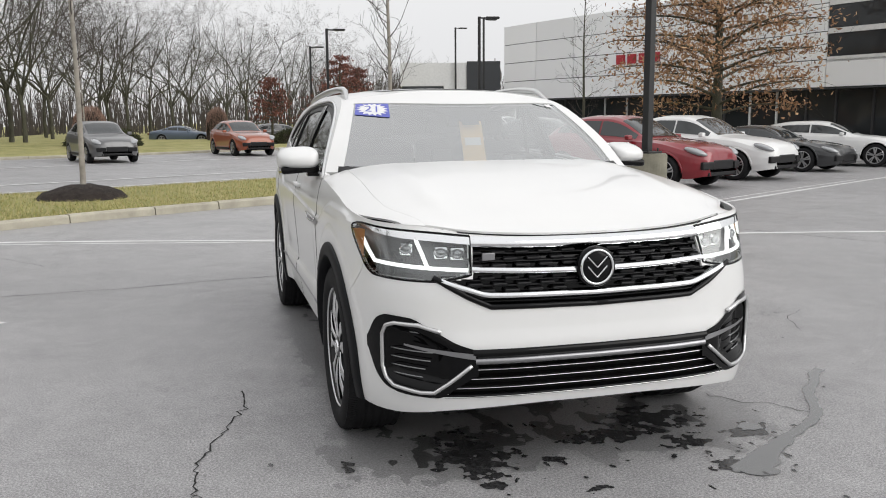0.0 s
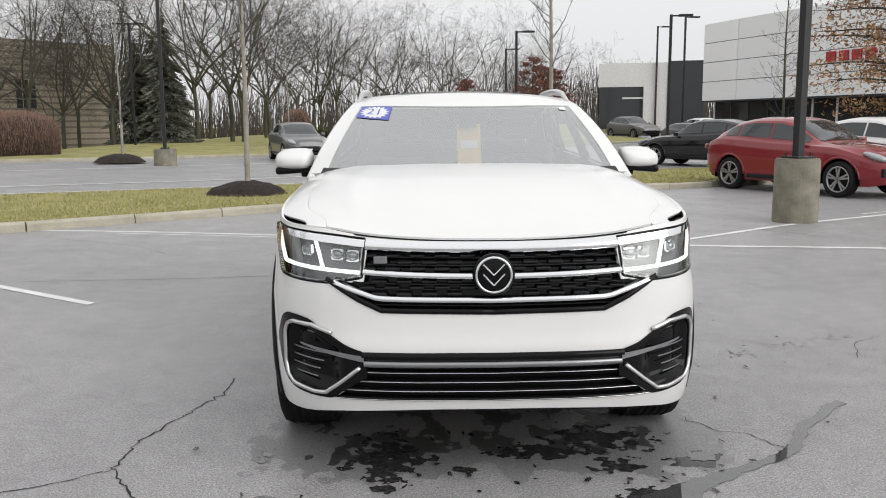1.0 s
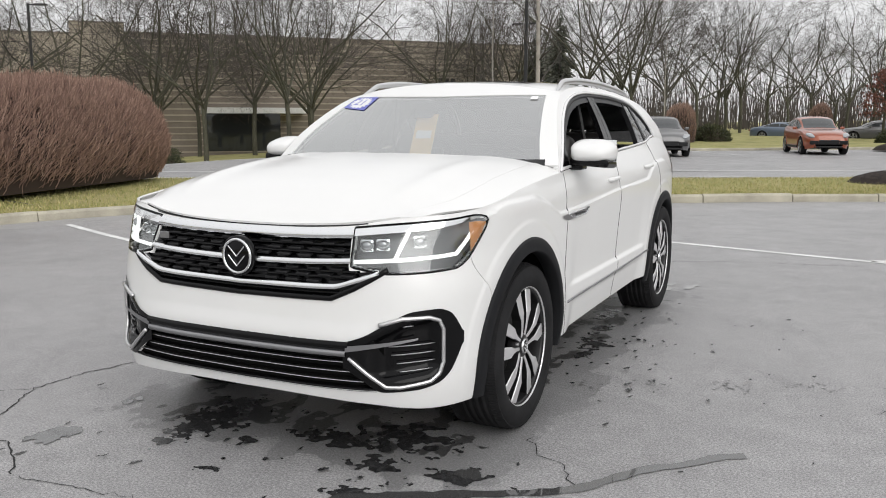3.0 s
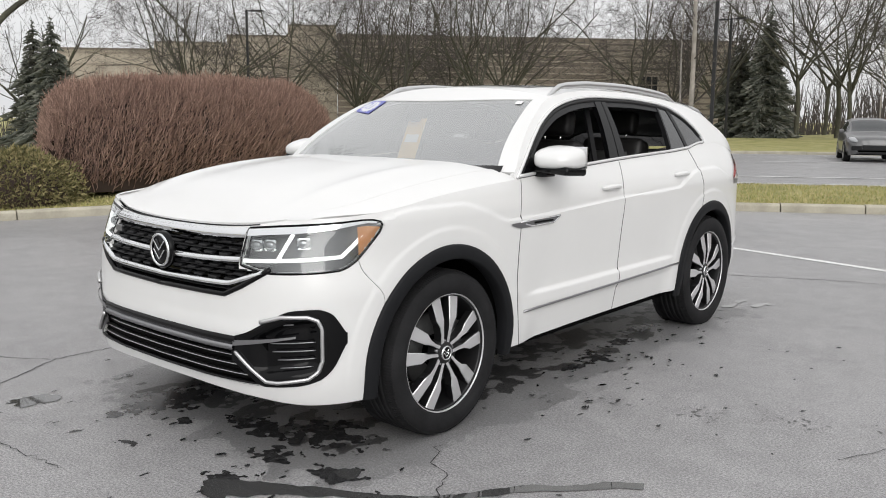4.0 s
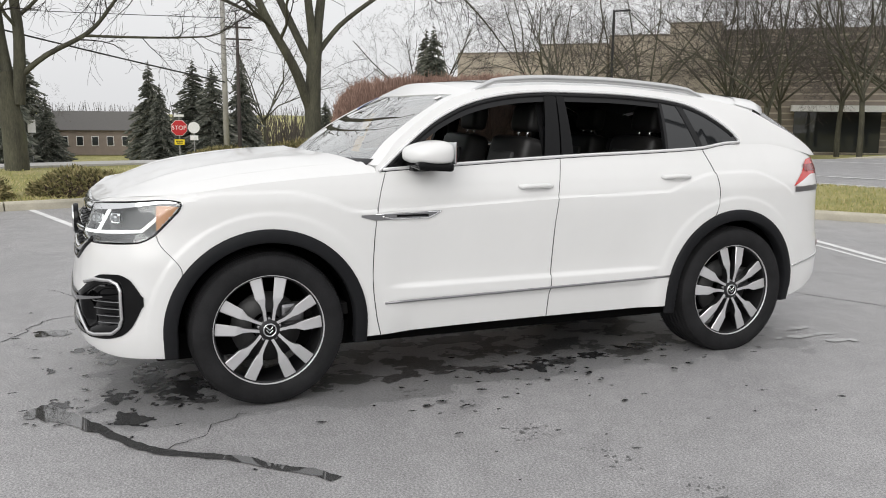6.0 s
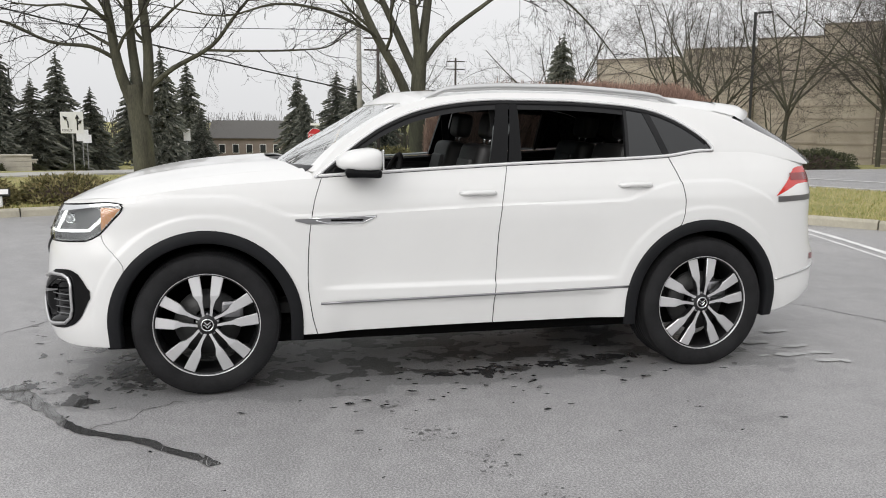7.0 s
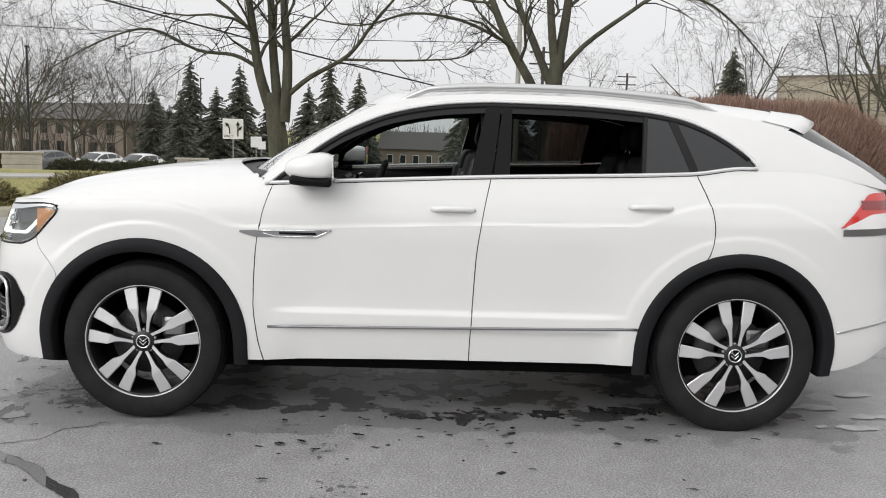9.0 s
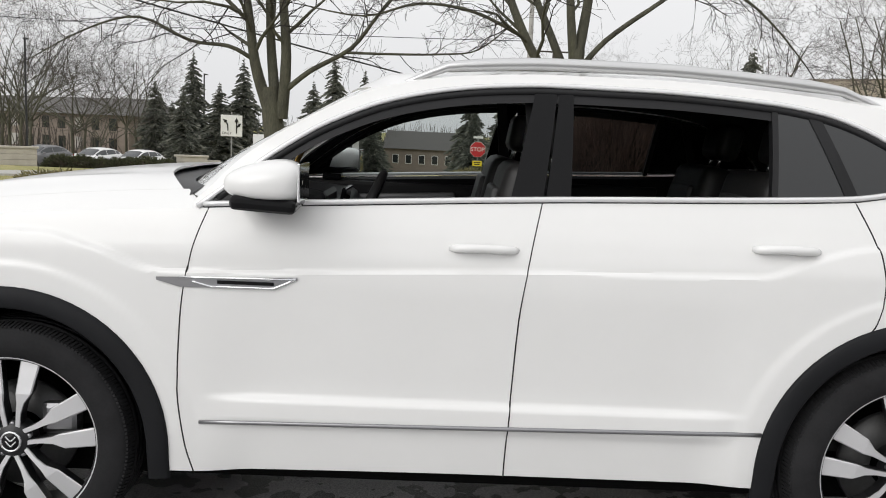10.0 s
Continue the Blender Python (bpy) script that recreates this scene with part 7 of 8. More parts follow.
for i, (x, y, a, b, h) in enumerate(((-17.44, 2.56, 1.6, 1.1, 0.45), (-16.79, 5.11, 1.5, 1.0, 0.5), (-14.10, 5.30, 1.5, 0.9, 0.5), (-18.18, 6.47, 1.6, 1.0, 0.5))):
    shrub("juniper_shrub", pose(x, y, 0.14, 0, 0, 30 * i), (a, b, h), 3600, 82 + i, M_JUNIPER, "spreading low juniper under the trees", "low junipers", 0.055, 1.0)
round_bush = shrub("box_shrub", pose(-42.66, -22.33, land(-41.99, 1.16) + 0.1), (0.95, 0.95, 0.95), 2600, 95, M_BOX, "clipped round evergreen shrub in a bed", "round shrubs", 0.08, 1.0)
for i, (x, y, s) in enumerate(((-43.99, -19.40, 0.9), (-44.36, -18.39, 0.9), (-44.74, -17.38, 0.8), (-45.02, -16.67, 0.85), (-45.31, -15.96, 0.9), (-45.49, -15.16, 1.0), (-45.76, -14.15, 0.9), (-41.62, -24.86, 1.0), (-47.81, -12.20, 0.7), (-49.26, -10.17, 0.7), (-7.9, 49.4, 1.1), (-6.1, 50.2, 1.1), (4.0, 51.2, 1.0), (5.8, 52.8, 1.1), (8.1, 54.5, 1.1))):
    c = copy_thing(round_bush, pose(x, y, land(x, y) + 0.1, 0, 0, 33 * i))
    c.scale = (s * 1.15, s * 1.15, s)
for i, (x, y, rz) in enumerate(((-25.2, 19.6, 60), (-23.9, 21.8, 60))):
    shrub("evergreen_hedge", pose(x, y, land(x, y) + 0.1, 0, 0, rz), (1.7, 0.8, 0.95), 5000, 120 + i, M_BOX, "clipped dark green hedge beside the drive", "clipped hedges", 0.06, 0.7)

# ---- buildings ----
_pm = Shader("pale_grey_metal_panel_varied", (0.8, 0.8, 0.81), 0.32, 0, 0.6)
_pm.base(_pm.ramp(_pm.per_object(), (0.0, (0.84, 0.845, 0.85)), (1.0, (0.89, 0.895, 0.90))))
M_PANEL = _pm.m
M_WHITE_WALL = plain("white_render", (0.74, 0.74, 0.73), 0.7, low=0.95, high=1.03, scale=0.2, fine=8)
M_DARK_PANEL = plain("charcoal_panel", (0.045, 0.048, 0.052), 0.5, low=0.9, high=1.1, scale=0.4)
M_SHOP_GLASS = Shader("showroom_glass", (0.025, 0.028, 0.03), 0.04, 0, 0.3).m
M_MULLION = plain("dark_mullion", (0.03, 0.03, 0.032), 0.45)
M_SIGN_RED = plain("red_sign_face", (0.45, 0.03, 0.045), 0.4)
brick = Shader("tan_brick", (0.28, 0.22, 0.165), 0.9)
brick.base(brick.mix(1.0, brick.ramp(brick.noise(0.6, 5), (0.3, (0.36, 0.315, 0.255)), (0.7, (0.48, 0.425, 0.345))), brick.ramp(brick.noise(14, 4, 0.7, (1, 1, 3)), (0.3, 0.8), (0.7, 1.05)), "MULTIPLY"))
M_BRICK = brick.m
M_BRICK_DARK = plain("dark_brick_band", (0.235, 0.20, 0.165), 0.9, low=0.85, high=1.15, scale=0.6, fine=12)
M_BRICK_SOFT = plain("tan_brick_course", (0.335, 0.29, 0.235), 0.9, low=0.88, high=1.1, scale=0.6, fine=12)
M_ROOF = plain("grey_shingle", (0.12, 0.115, 0.11), 0.9)
M_RED_BRICK = plain("red_house_brick", (0.23, 0.19, 0.165), 0.9, low=0.85, high=1.1, scale=1, fine=15)
M_STONE = plain("pale_ashlar", (0.45, 0.42, 0.37), 0.9, low=0.8, high=1.1, scale=2, fine=20, bump=0.3)


def wall_box(name, p, q, z0, z1, depth, mat, parent, inset=0.0):
    """A slab from p to q in plan, depth metres back on its left."""
    a, b = Vector((*p, 0)), Vector((*q, 0))
    d = (b - a).normalized()
    n = Vector((-d.y, d.x, 0))
    bm = bmesh.new()
    vs = [bm.verts.new(v + Vector((0, 0, z))) for z in (z0, z1) for v in (a + n * inset, b + n * inset, b + n * depth, a + n * depth)]
    for f in ((0, 1, 5, 4), (1, 2, 6, 5), (2, 3, 7, 6), (3, 0, 4, 7), (4, 5, 6, 7), (3, 2, 1, 0)):
        bm.faces.new([vs[k] for k in f])
    bmesh.ops.recalc_face_normals(bm, faces=bm.faces)
    return part(name, bm, mat, parent)


# the showroom: a curved band of metal panels over a glazed ground floor
show = thing("showroom", None, "modern showroom with a curved pale metal band over dark glass", "building")
front = resample([(16.3, 45.1), (16.9, 43.0), (18.0, 39.8), (19.3, 36.3), (20.5, 32.9), (21.3, 29.4), (22.0, 25.4), (23.0, 22.3), (24.7, 17.6), (26.8, 13.1)], 3.05)
rows_z = [2.72, 3.80, 4.88, 5.96, 7.05]
slot = max(range(len(front)), key=lambda i: -abs(front[i][1] - 24.6))
for i in range(len(front) - 1):
    p, q = Vector((*front[i], 0)), Vector((*front[i + 1], 0))
    d = (q - p).normalized()
    wall_box("backing_wall", tuple((p).xy), tuple((q).xy), 2.70, 7.0, 0.5, M_DARK_PANEL, show, 0.06)
    for j in range(4):
        g = 0.018
        if i == slot and j > 0:
            wall_box("window", tuple((p + d * g).xy), tuple((q - d * g).xy), rows_z[j] + 0.12, rows_z[j + 1] - 0.12, 0.10, M_SHOP_GLASS, show, 0.03)
            wall_box("spandrel", tuple((p + d * g).xy), tuple((q - d * g).xy), rows_z[j] - 0.10, rows_z[j] + 0.10, 0.10, M_WHITE_WALL, show, 0.0)
        else:
            wall_box("panel", tuple((p + d * g).xy), tuple((q - d * g).xy), rows_z[j] + g, rows_z[j + 1] - g, 0.08, M_PANEL, show)
    n = Vector((-d.y, d.x, 0))
    for k in range(2):
        a, b = p.lerp(q, k / 2), p.lerp(q, (k + 1) / 2)
        pane = wall_box("shop_window", tuple((a + n * 0.9 + d * 0.05).xy), tuple((b + n * 0.9 - d * 0.05).xy), 0.12, 2.70, 0.03, M_SHOP_GLASS, show)
        part("mullion", box_bm((0.07, 0.12, 2.7), Matrix.Translation(a + n * 0.9 + Vector((0, 0, 1.36)))), M_WHITE_WALL if (i + k) % 3 == 0 else M_MULLION, show)
    wall_box("plinth", tuple((p + n * 0.8).xy), tuple((q + n * 0.8).xy), -0.1, 0.14, 0.4, M_CONCRETE, show)
    wall_box("soffit", tuple(p.xy), tuple(q.xy), 2.66, 2.70, 1.2, M_DARK_PANEL, show, 0.02)
bm = bmesh.new()
vs = [bm.verts.new((*p, 7.02)) for p in front] + [bm.verts.new(v) for v in ((60, 12, 7.02), (60, 47.5, 7.02))]
bm.faces.new(vs)
part("roof", bm, M_DARK_PANEL, show)
sx = 3
for k in range(4):
    p, q = Vector((*front[sx], 0)), Vector((*front[sx + 1], 0))
    d = (q - p).normalized()
    n = Vector((d.y, -d.x, 0))
    c = p + d * (0.35 + 0.75 * k) + n * 0.06
    part("sign_letter", box_bm((0.55, 0.08, 0.48), Matrix.Translation((c.x, c.y, 4.55)) @ Matrix.Rotation(math.atan2(d.y, d.x), 4, "Z"), 0.02), M_SIGN_RED, show, "plain red sign block")

annexe = thing("annexe", None, "white flat-roofed annexe with a glazed entrance", "building")
wall_box("wall", (14.4, 64.5), (19.6, 63.1), 4.35, 6.2, 7.0, M_WHITE_WALL, annexe)
wall_box("wall", (17.8, 63.5), (19.6, 63.1), 0.9, 4.36, 7.0, M_WHITE_WALL, annexe, 0.004)
wall_box("wall", (19.6, 63.0), (22.2, 62.2), 0.9, 6.3, 8.0, M_DARK_PANEL, annexe)
for k in range(5):
    a, b = Vector((14.5, 64.4)).lerp(Vector((17.8, 63.6)), k / 5), Vector((14.5, 64.4)).lerp(Vector((17.8, 63.6)), (k + 1) / 5)
    wall_box("window", tuple(a), tuple(b), 1.0, 4.34, 0.05, M_SHOP_GLASS, annexe, 0.4)
    part("mullion", box_bm((0.08, 0.10, 3.3), pose(a.x, a.y + 0.42, 2.65)), M_MULLION, annexe)
wall_box("canopy_beam", (14.5, 64.4), (17.8, 63.5), 3.4, 3.52, 0.1, M_WHITE_WALL, annexe, 0.36)

# the long brick building behind the trees
works = thing("brick_building", None, "long tan brick building with dark horizontal bands", "building")


def banded(p, q, z0, z1, depth, step, wall_mat=None, band_mat=None, band=0.15):
    wall_box("wall", p, q, z0, z1, depth, wall_mat or M_BRICK, works)
    z = z0 + step
    while z < z1 - 0.1:
        wall_box("brick_band", p, q, z, z + band, 0.06, band_mat or M_BRICK_DARK, works, -0.05)
        z += step
    wall_box("coping", p, q, z1, z1 + 0.14, depth + 0.06, M_BRICK_DARK, works, -0.08)


B0, B1 = Vector((-65.9, 30.2)), Vector((-27.8, 71.5))
on = lambda u, d=0.0: tuple(B0.lerp(B1, u) + Vector(((B1 - B0).normalized().y, -(B1 - B0).normalized().x)) * d)
banded(on(0.0), on(0.14), -3, 6.8, 10, 0.95, None, M_BRICK_SOFT)
banded(on(0.141, 1.5), on(0.24, 1.5), -3, 7.3, 10, 0.95, None, M_BRICK_SOFT)
banded(on(0.241, 0.6), on(0.33, 0.6), -3, 8.0, 10, 0.95, None, M_BRICK_SOFT)
banded(on(0.331, 2.5), on(0.40, 2.5), -3, 8.7, 10, 0.95, None, M_BRICK_SOFT)
banded(on(0.401, 3.0), on(0.80, 3.0), -3, 8.0, 14, 0.48, M_BRICK_DARK, M_BRICK, 0.11)
banded(on(0.8003, 3.0), on(1.0, 3.0), -3, 8.0, 14, 0.48)
for k in range(3):
    for j in range(3):
        wall_box("window", on(0.853 + 0.0095 * k, 3.0), on(0.8605 + 0.0095 * k, 3.0), 2.9 + 0.75 * j, 3.55 + 0.75 * j, 0.05, M_SHOP_GLASS, works, -0.09)
wall_box("entrance", on(0.50, 3.0), on(0.606, 3.0), -1.0, 2.0, 0.05, M_SHOP_GLASS, works, -0.09)
wall_box("canopy", on(0.495, 3.0), on(0.64, 3.0), 2.0, 2.45, 0.2, M_WHITE_WALL, works, -1.6)
# a gabled brick house across the street, and flats far behind it
house_b = thing("brick_house", pose(-94.02, 0.43, land(-93.97, 2.43), 0, 0, 80), "gabled brick house across the street", "house")
house_b.scale = (0.6, 0.6, 0.6)
bm = bmesh.new()
box(bm, (14, 8, 4.4), pose(0, 0, 2.2))
part("wall", bm, M_RED_BRICK, house_b)
v = [(-7.6, -4.6, 4.3), (7.6, -4.6, 4.3), (7.6, 4.6, 4.3), (-7.6, 4.6, 4.3), (-7.6, 0, 7.6), (7.6, 0, 7.6)]
part("roof", mesh_of("roof", v, [(0, 1, 5, 4), (2, 3, 4, 5), (1, 2, 5), (3, 0, 4), (3, 2, 1, 0)], False), M_ROOF, house_b)
for k in range(-2, 3):
    w = part("window", box_bm((1.0, 0.12, 1.5), pose(2.5 * k, -4.02, 2.4)), M_SHOP_GLASS, house_b)
    part("frame", box_bm((1.2, 0.08, 1.7), pose(2.5 * k, -4.0, 2.4)), M_WHITE_WALL, w)
flats = thing("apartment_block", pose(-109.24, -49.21, land(-107.97, 2.77), 0, 0, 62), "low brown apartment block far beyond the street", "building")
part("wall", box_bm((40, 10, 5.0), pose(0, 0, 2.5)), M_RED_BRICK, flats)
v = [(-21, -6, 4.9), (21, -6, 4.9), (21, 6, 4.9), (-21, 6, 4.9), (-18, 0, 7), (18, 0, 7)]
part("roof", mesh_of("roof", v, [(0, 1, 5, 4), (2, 3, 4, 5), (1, 2, 5), (3, 0, 4), (3, 2, 1, 0)], False), M_ROOF, flats)
for k in range(-6, 7):
    for z in (1.5, 3.8):
        part("window", box_bm((1.2, 0.1, 1.4), pose(2.9 * k, -5.02, z)), M_CONCRETE if k % 4 == 0 else M_SHOP_GLASS, flats)

# ---- posts, signs, lamps ----
M_POLE = plain("black_lamp_post", (0.018, 0.018, 0.019), 0.45)
M_WEATHERED = plain("mossy_concrete_base", (0.26, 0.245, 0.19), 0.9, low=0.55, high=1.2, scale=4, fine=40, bump=0.4)
M_GREY_POLE = plain("weathered_utility_pole", (0.34, 0.33, 0.31), 0.9, low=0.8, high=1.1, scale=2, fine=30)
M_DARK_WOOD = plain("dark_utility_pole", (0.06, 0.05, 0.045), 0.9)
M_STEEL_POST = plain("galvanised_post", (0.30, 0.30, 0.30), 0.5, 0.4)
M_SIGN_WHITE = plain("white_sign_sheet", (0.75, 0.75, 0.74), 0.5)
M_SIGN_BLACK = plain("black_sign_print", (0.015, 0.015, 0.015), 0.5)
M_STOP_RED = plain("stop_sign_red", (0.50, 0.025, 0.03), 0.45)
M_YELLOW_SIGN = plain("yellow_sign_sheet", (0.80, 0.62, 0.02), 0.5)


def lamp_post(x, y, h, block=0.0, turn=0.0, heads=1, label="black parking-lot lamp post", radius=0.33):
    z = land(x, y)
    t = thing("lamp_post", pose(x, y, z, 0, 0, turn), label, "lamp post", "lamp posts")
    if block:
        bm = bmesh.new()
        bmesh.ops.create_cone(bm, cap_ends=True, segments=40, radius1=radius, radius2=radius * 0.985, depth=block + 0.1, matrix=pose(0, 0, block / 2 - 0.05))
        bmesh.ops.bevel(bm, geom=[e for e in bm.edges if all(v.co.z > block - 0.02 for v in e.verts)], offset=0.02, segments=2, affect="EDGES")
        part("concrete_base", bm, M_WEATHERED, t, "stained round concrete base")
        part("base_plate", box_bm((0.34, 0.34, 0.035), pose(0, 0, block + 0.017), 0.006), M_POLE, t)
        for a in (-0.12, 0.12):
            for b in (-0.12, 0.12):
                part("anchor_bolt", cone_bm(0.014, 0.014, 0.07, pose(a, b, block + 0.05), 8), M_POLE, t)
    part("pole", box_bm((0.125, 0.125, h - block), pose(0, 0, block + (h - block) / 2), 0.012), M_POLE, t)
    for k in range(heads):
        q = 180 * k
        part("arm", box_bm((0.35, 0.06, 0.06), pose(0, 0, 0, 0, 0, q) @ pose(0.2, 0, h - 0.06)), M_POLE, t)
        part("lamp_head", box_bm((0.62, 0.32, 0.09), pose(0, 0, 0, 0, 0, q) @ pose(0.62, 0, h - 0.05), 0.02), M_POLE, t)
    return t


lamp_post(5.45, 8.40, 9.0, 0.96, 20, 2, "black lamp post on a stained round concrete base")
lamp_post(-9.7, 28.0, 8.0, 0.62, 10, 2, "black lamp post on a low concrete base", 0.42)
lamp_post(11.07, 34.06, 6.25, 0.0, -10)
lamp_post(17.7, 53.1, 8.2, 0.0, 0)
lamp_post(18.7, 63.2, 8.2, 0.0, 0)
lamp_post(-36.0, 26.6, 8.6, 0.0, 40)
lamp_post(6.0, 55.6, 6.6, 0.0, 0)
lamp_post(-17.2, 47.8, 7.5, 0.0, 0, 2)
lamp_post(4.9, 40.1, 6.2, 0.55, 0, 1, "black lamp post on a low concrete base", 0.42)
lamp_post(-52.33, -25.19, 8.5, 0.0, 200)
lamp_post(-85.08, -22.49, 9.5, 0.0, 180)
post = thing("charging_post", pose(3.9, 36.2, 0), "tall black charging post by the drive", "charging post")
part("cabinet", box_bm((0.55, 0.35, 1.75), pose(0, 0, 0.9), 0.04), M_SATIN_BLACK, post)
part("screen", box_bm((0.34, 0.02, 0.3), pose(0, -0.18, 1.45), 0.005), M_GLOSS_BLACK, post)
part("plinth", box_bm((0.7, 0.5, 0.12), pose(0, 0, 0.06), 0.01), M_CONCRETE, post)

flood = thing("floodlight", pose(-9.6, 0.25, 0.14), "small ground floodlight on a white stub post", "floodlight")
part("stub_post", box_bm((0.07, 0.07, 0.18), pose(0, 0, 0.09), 0.008), M_WHITE_WALL, flood)
part("lamp_body", box_bm((0.10, 0.30, 0.12), pose(0, 0, 0.22, 0, -20), 0.012), M_POLE, flood)
part("lens", box_bm((0.012, 0.25, 0.08), pose(0.05, 0, 0.24, 0, -20)), M_WHITE_LENS, flood)
flood2 = copy_thing(flood, pose(-8.75, -3.6, 0.14, 0, 0, 10))


def utility_pole(x, y, h, mat, arms, lean, label):
    z = land(x, y)
    t = thing("utility_pole", pose(x, y, z, lean[0], lean[1]), label, "utility pole", "utility poles")
    part("pole", tube_mesh("pole", [(0, 0, -0.3), (0, 0, h * 0.5), (0, 0, h)], [0.16, 0.14, 0.11], 10), mat, t)
    for k in range(arms):
        part("crossarm", box_bm((0.10, 2.2, 0.12), pose(0, 0, h - 0.4 - 0.9 * k)), M_DARK_WOOD, t)
    return t


utility_pole(-42.66, 6.28, 11.5, M_GREY_POLE, 1, (0.0, -1.5), "pale weathered utility pole beside the street")
utility_pole(-61.99, 1.15 + 9, 11.0, M_DARK_WOOD, 2, (0, 0), "dark utility pole with crossarms")
utility_pole(-94.49, 24.20, 12.0, M_DARK_WOOD, 2, (0, 0), "dark utility pole with crossarms")


def cable(p, q, sag, r, n=24):
    p, q = Vector(p), Vector(q)
    pts = [p.lerp(q, k / n) - Vector((0, 0, sag * 4 * (k / n) * (1 - k / n))) for k in range(n + 1)]
    ob = part("overhead_cable", tube_mesh("overhead_cable", pts, r, 5), M_POLE, None)
    tagged(ob, "black overhead cable slung between poles", "cable", "overhead cables")


cable((-42.66, 6.28, 3.1), (-31.35, -14.00, 6.95), 0.12, 0.04)
cable((-31.35, -14.00, 6.95), (-24.65, -26.27, 9.4), 0.1, 0.04)
cable((-42.66, 6.28, 6.5), (-53.11, -44.58, 8.5), 0.5, 0.02)
cable((-42.66, 6.28, 5.2), (-61.77, 10.15, 6.5), 0.3, 0.02)
cable((-61.77, 10.15, 6.8), (-94.49, 24.20, 8.0), 0.4, 0.02)

# signs
def text_mesh(body, size):
    cu = bpy.data.curves.new("lettering", "FONT")
    cu.body, cu.size, cu.align_x, cu.align_y, cu.extrude = body, size, "CENTER", "CENTER", 0.003
    ob = new("lettering", cu)
    me = bpy.data.meshes.new_from_object(ob.evaluated_get(bpy.context.evaluated_depsgraph_get()))
    bpy.data.objects.remove(ob)
    me.transform(pose(0, 0, 0, 90, 0, 0))
    return me


def facing(x, y, z, tx=5.5, ty=0.5):
    """A pose whose -y looks at a place of the lot."""
    return pose(x, y, z, 0, 0, math.degrees(math.atan2(ty - y, tx - x)) + 90)


stop = thing("stop_sign", facing(-41.03, 3.64, land(-41.03, 3.64)), "red octagonal stop sign over a yellow plate", "road sign")
part("post", box_bm((0.06, 0.05, 2.9), pose(0, 0.05, 1.45)), M_STEEL_POST, stop)
bm = bmesh.new()
bmesh.ops.create_cone(bm, cap_ends=True, segments=8, radius1=0.41, radius2=0.41, depth=0.02, matrix=pose(0, 0, 2.15, 90, 0, 0) @ pose(0, 0, 0, 0, 0, 22.5))
plate = part("plate", bm, M_STOP_RED, stop)
bm = bmesh.new()
bmesh.ops.create_cone(bm, cap_ends=True, segments=8, radius1=0.43, radius2=0.43, depth=0.012, matrix=pose(0, 0.012, 2.15, 90, 0, 0) @ pose(0, 0, 0, 0, 0, 22.5))
part("border", bm, M_SIGN_WHITE, plate)
part("lettering", text_mesh("STOP", 0.30), M_SIGN_WHITE, plate).matrix_basis = pose(0, -0.014, 2.15)
yp = part("plate", box_bm((0.5, 0.02, 0.28), pose(0, 0, 1.42), 0.01), M_YELLOW_SIGN, stop, "yellow supplementary plate")
part("print_bar", box_bm((0.36, 0.006, 0.05), pose(0, -0.012, 1.47)), M_SIGN_BLACK, yp)
part("print_bar", box_bm((0.30, 0.006, 0.05), pose(0, -0.012, 1.37)), M_SIGN_BLACK, yp)
part("plate", box_bm((0.5, 0.02, 0.12), pose(0, 0, 2.78), 0.005), M_SIGN_WHITE, stop, "street-name blade")
sign2 = thing("road_sign", facing(-51.88, 5.60, land(-51.88, 5.60)), "round white sign on a steel post", "road sign")
part("post", box_bm((0.06, 0.05, 2.8), pose(0, 0.05, 1.4)), M_STEEL_POST, sign2)
part("plate", cone_bm(0.36, 0.36, 0.02, pose(0, 0, 2.6, 90, 0, 0), 28), M_SIGN_WHITE, sign2)
part("plate", box_bm((0.5, 0.02, 0.3), pose(0, 0, 1.95)), M_SIGN_WHITE, sign2)

lane = thing("lane_sign", facing(-28.16, -6.18, land(-28.16, -6.18)), "white lane-control sign with two black arrows", "road sign")
part("post", box_bm((0.05, 0.05, 3.0), pose(0, 0.04, 1.5)), M_STEEL_POST, lane)
plate = part("plate", box_bm((0.78, 0.02, 0.78), pose(0, 0, 2.5), 0.01), M_SIGN_WHITE, lane)
part("lettering", text_mesh("ONLY", 0.13), M_SIGN_BLACK, plate).matrix_basis = pose(-0.17, -0.013, 2.22)
v, f = [], []
tube(v, f, [(-0.13, -0.014, 2.32), (-0.14, -0.014, 2.52), (-0.18, -0.014, 2.62), (-0.24, -0.014, 2.68)], 0.022, 6)
tube(v, f, [(-0.20, -0.014, 2.64), (-0.31, -0.014, 2.74)], [0.075, 0.004], 6)
part("turn_arrow", mesh_of("turn_arrow", v, f), M_SIGN_BLACK, plate)
v, f = [], []
tube(v, f, [(0.18, -0.014, 2.22), (0.18, -0.014, 2.66)], 0.022, 6)
tube(v, f, [(0.18, -0.014, 2.64), (0.18, -0.014, 2.80)], [0.075, 0.004], 6)
tube(v, f, [(0.18, -0.014, 2.42), (0.26, -0.014, 2.52)], 0.02, 6)
tube(v, f, [(0.24, -0.014, 2.50), (0.34, -0.014, 2.60)], [0.065, 0.004], 6)
part("straight_arrow", mesh_of("straight_arrow", v, f), M_SIGN_BLACK, plate)
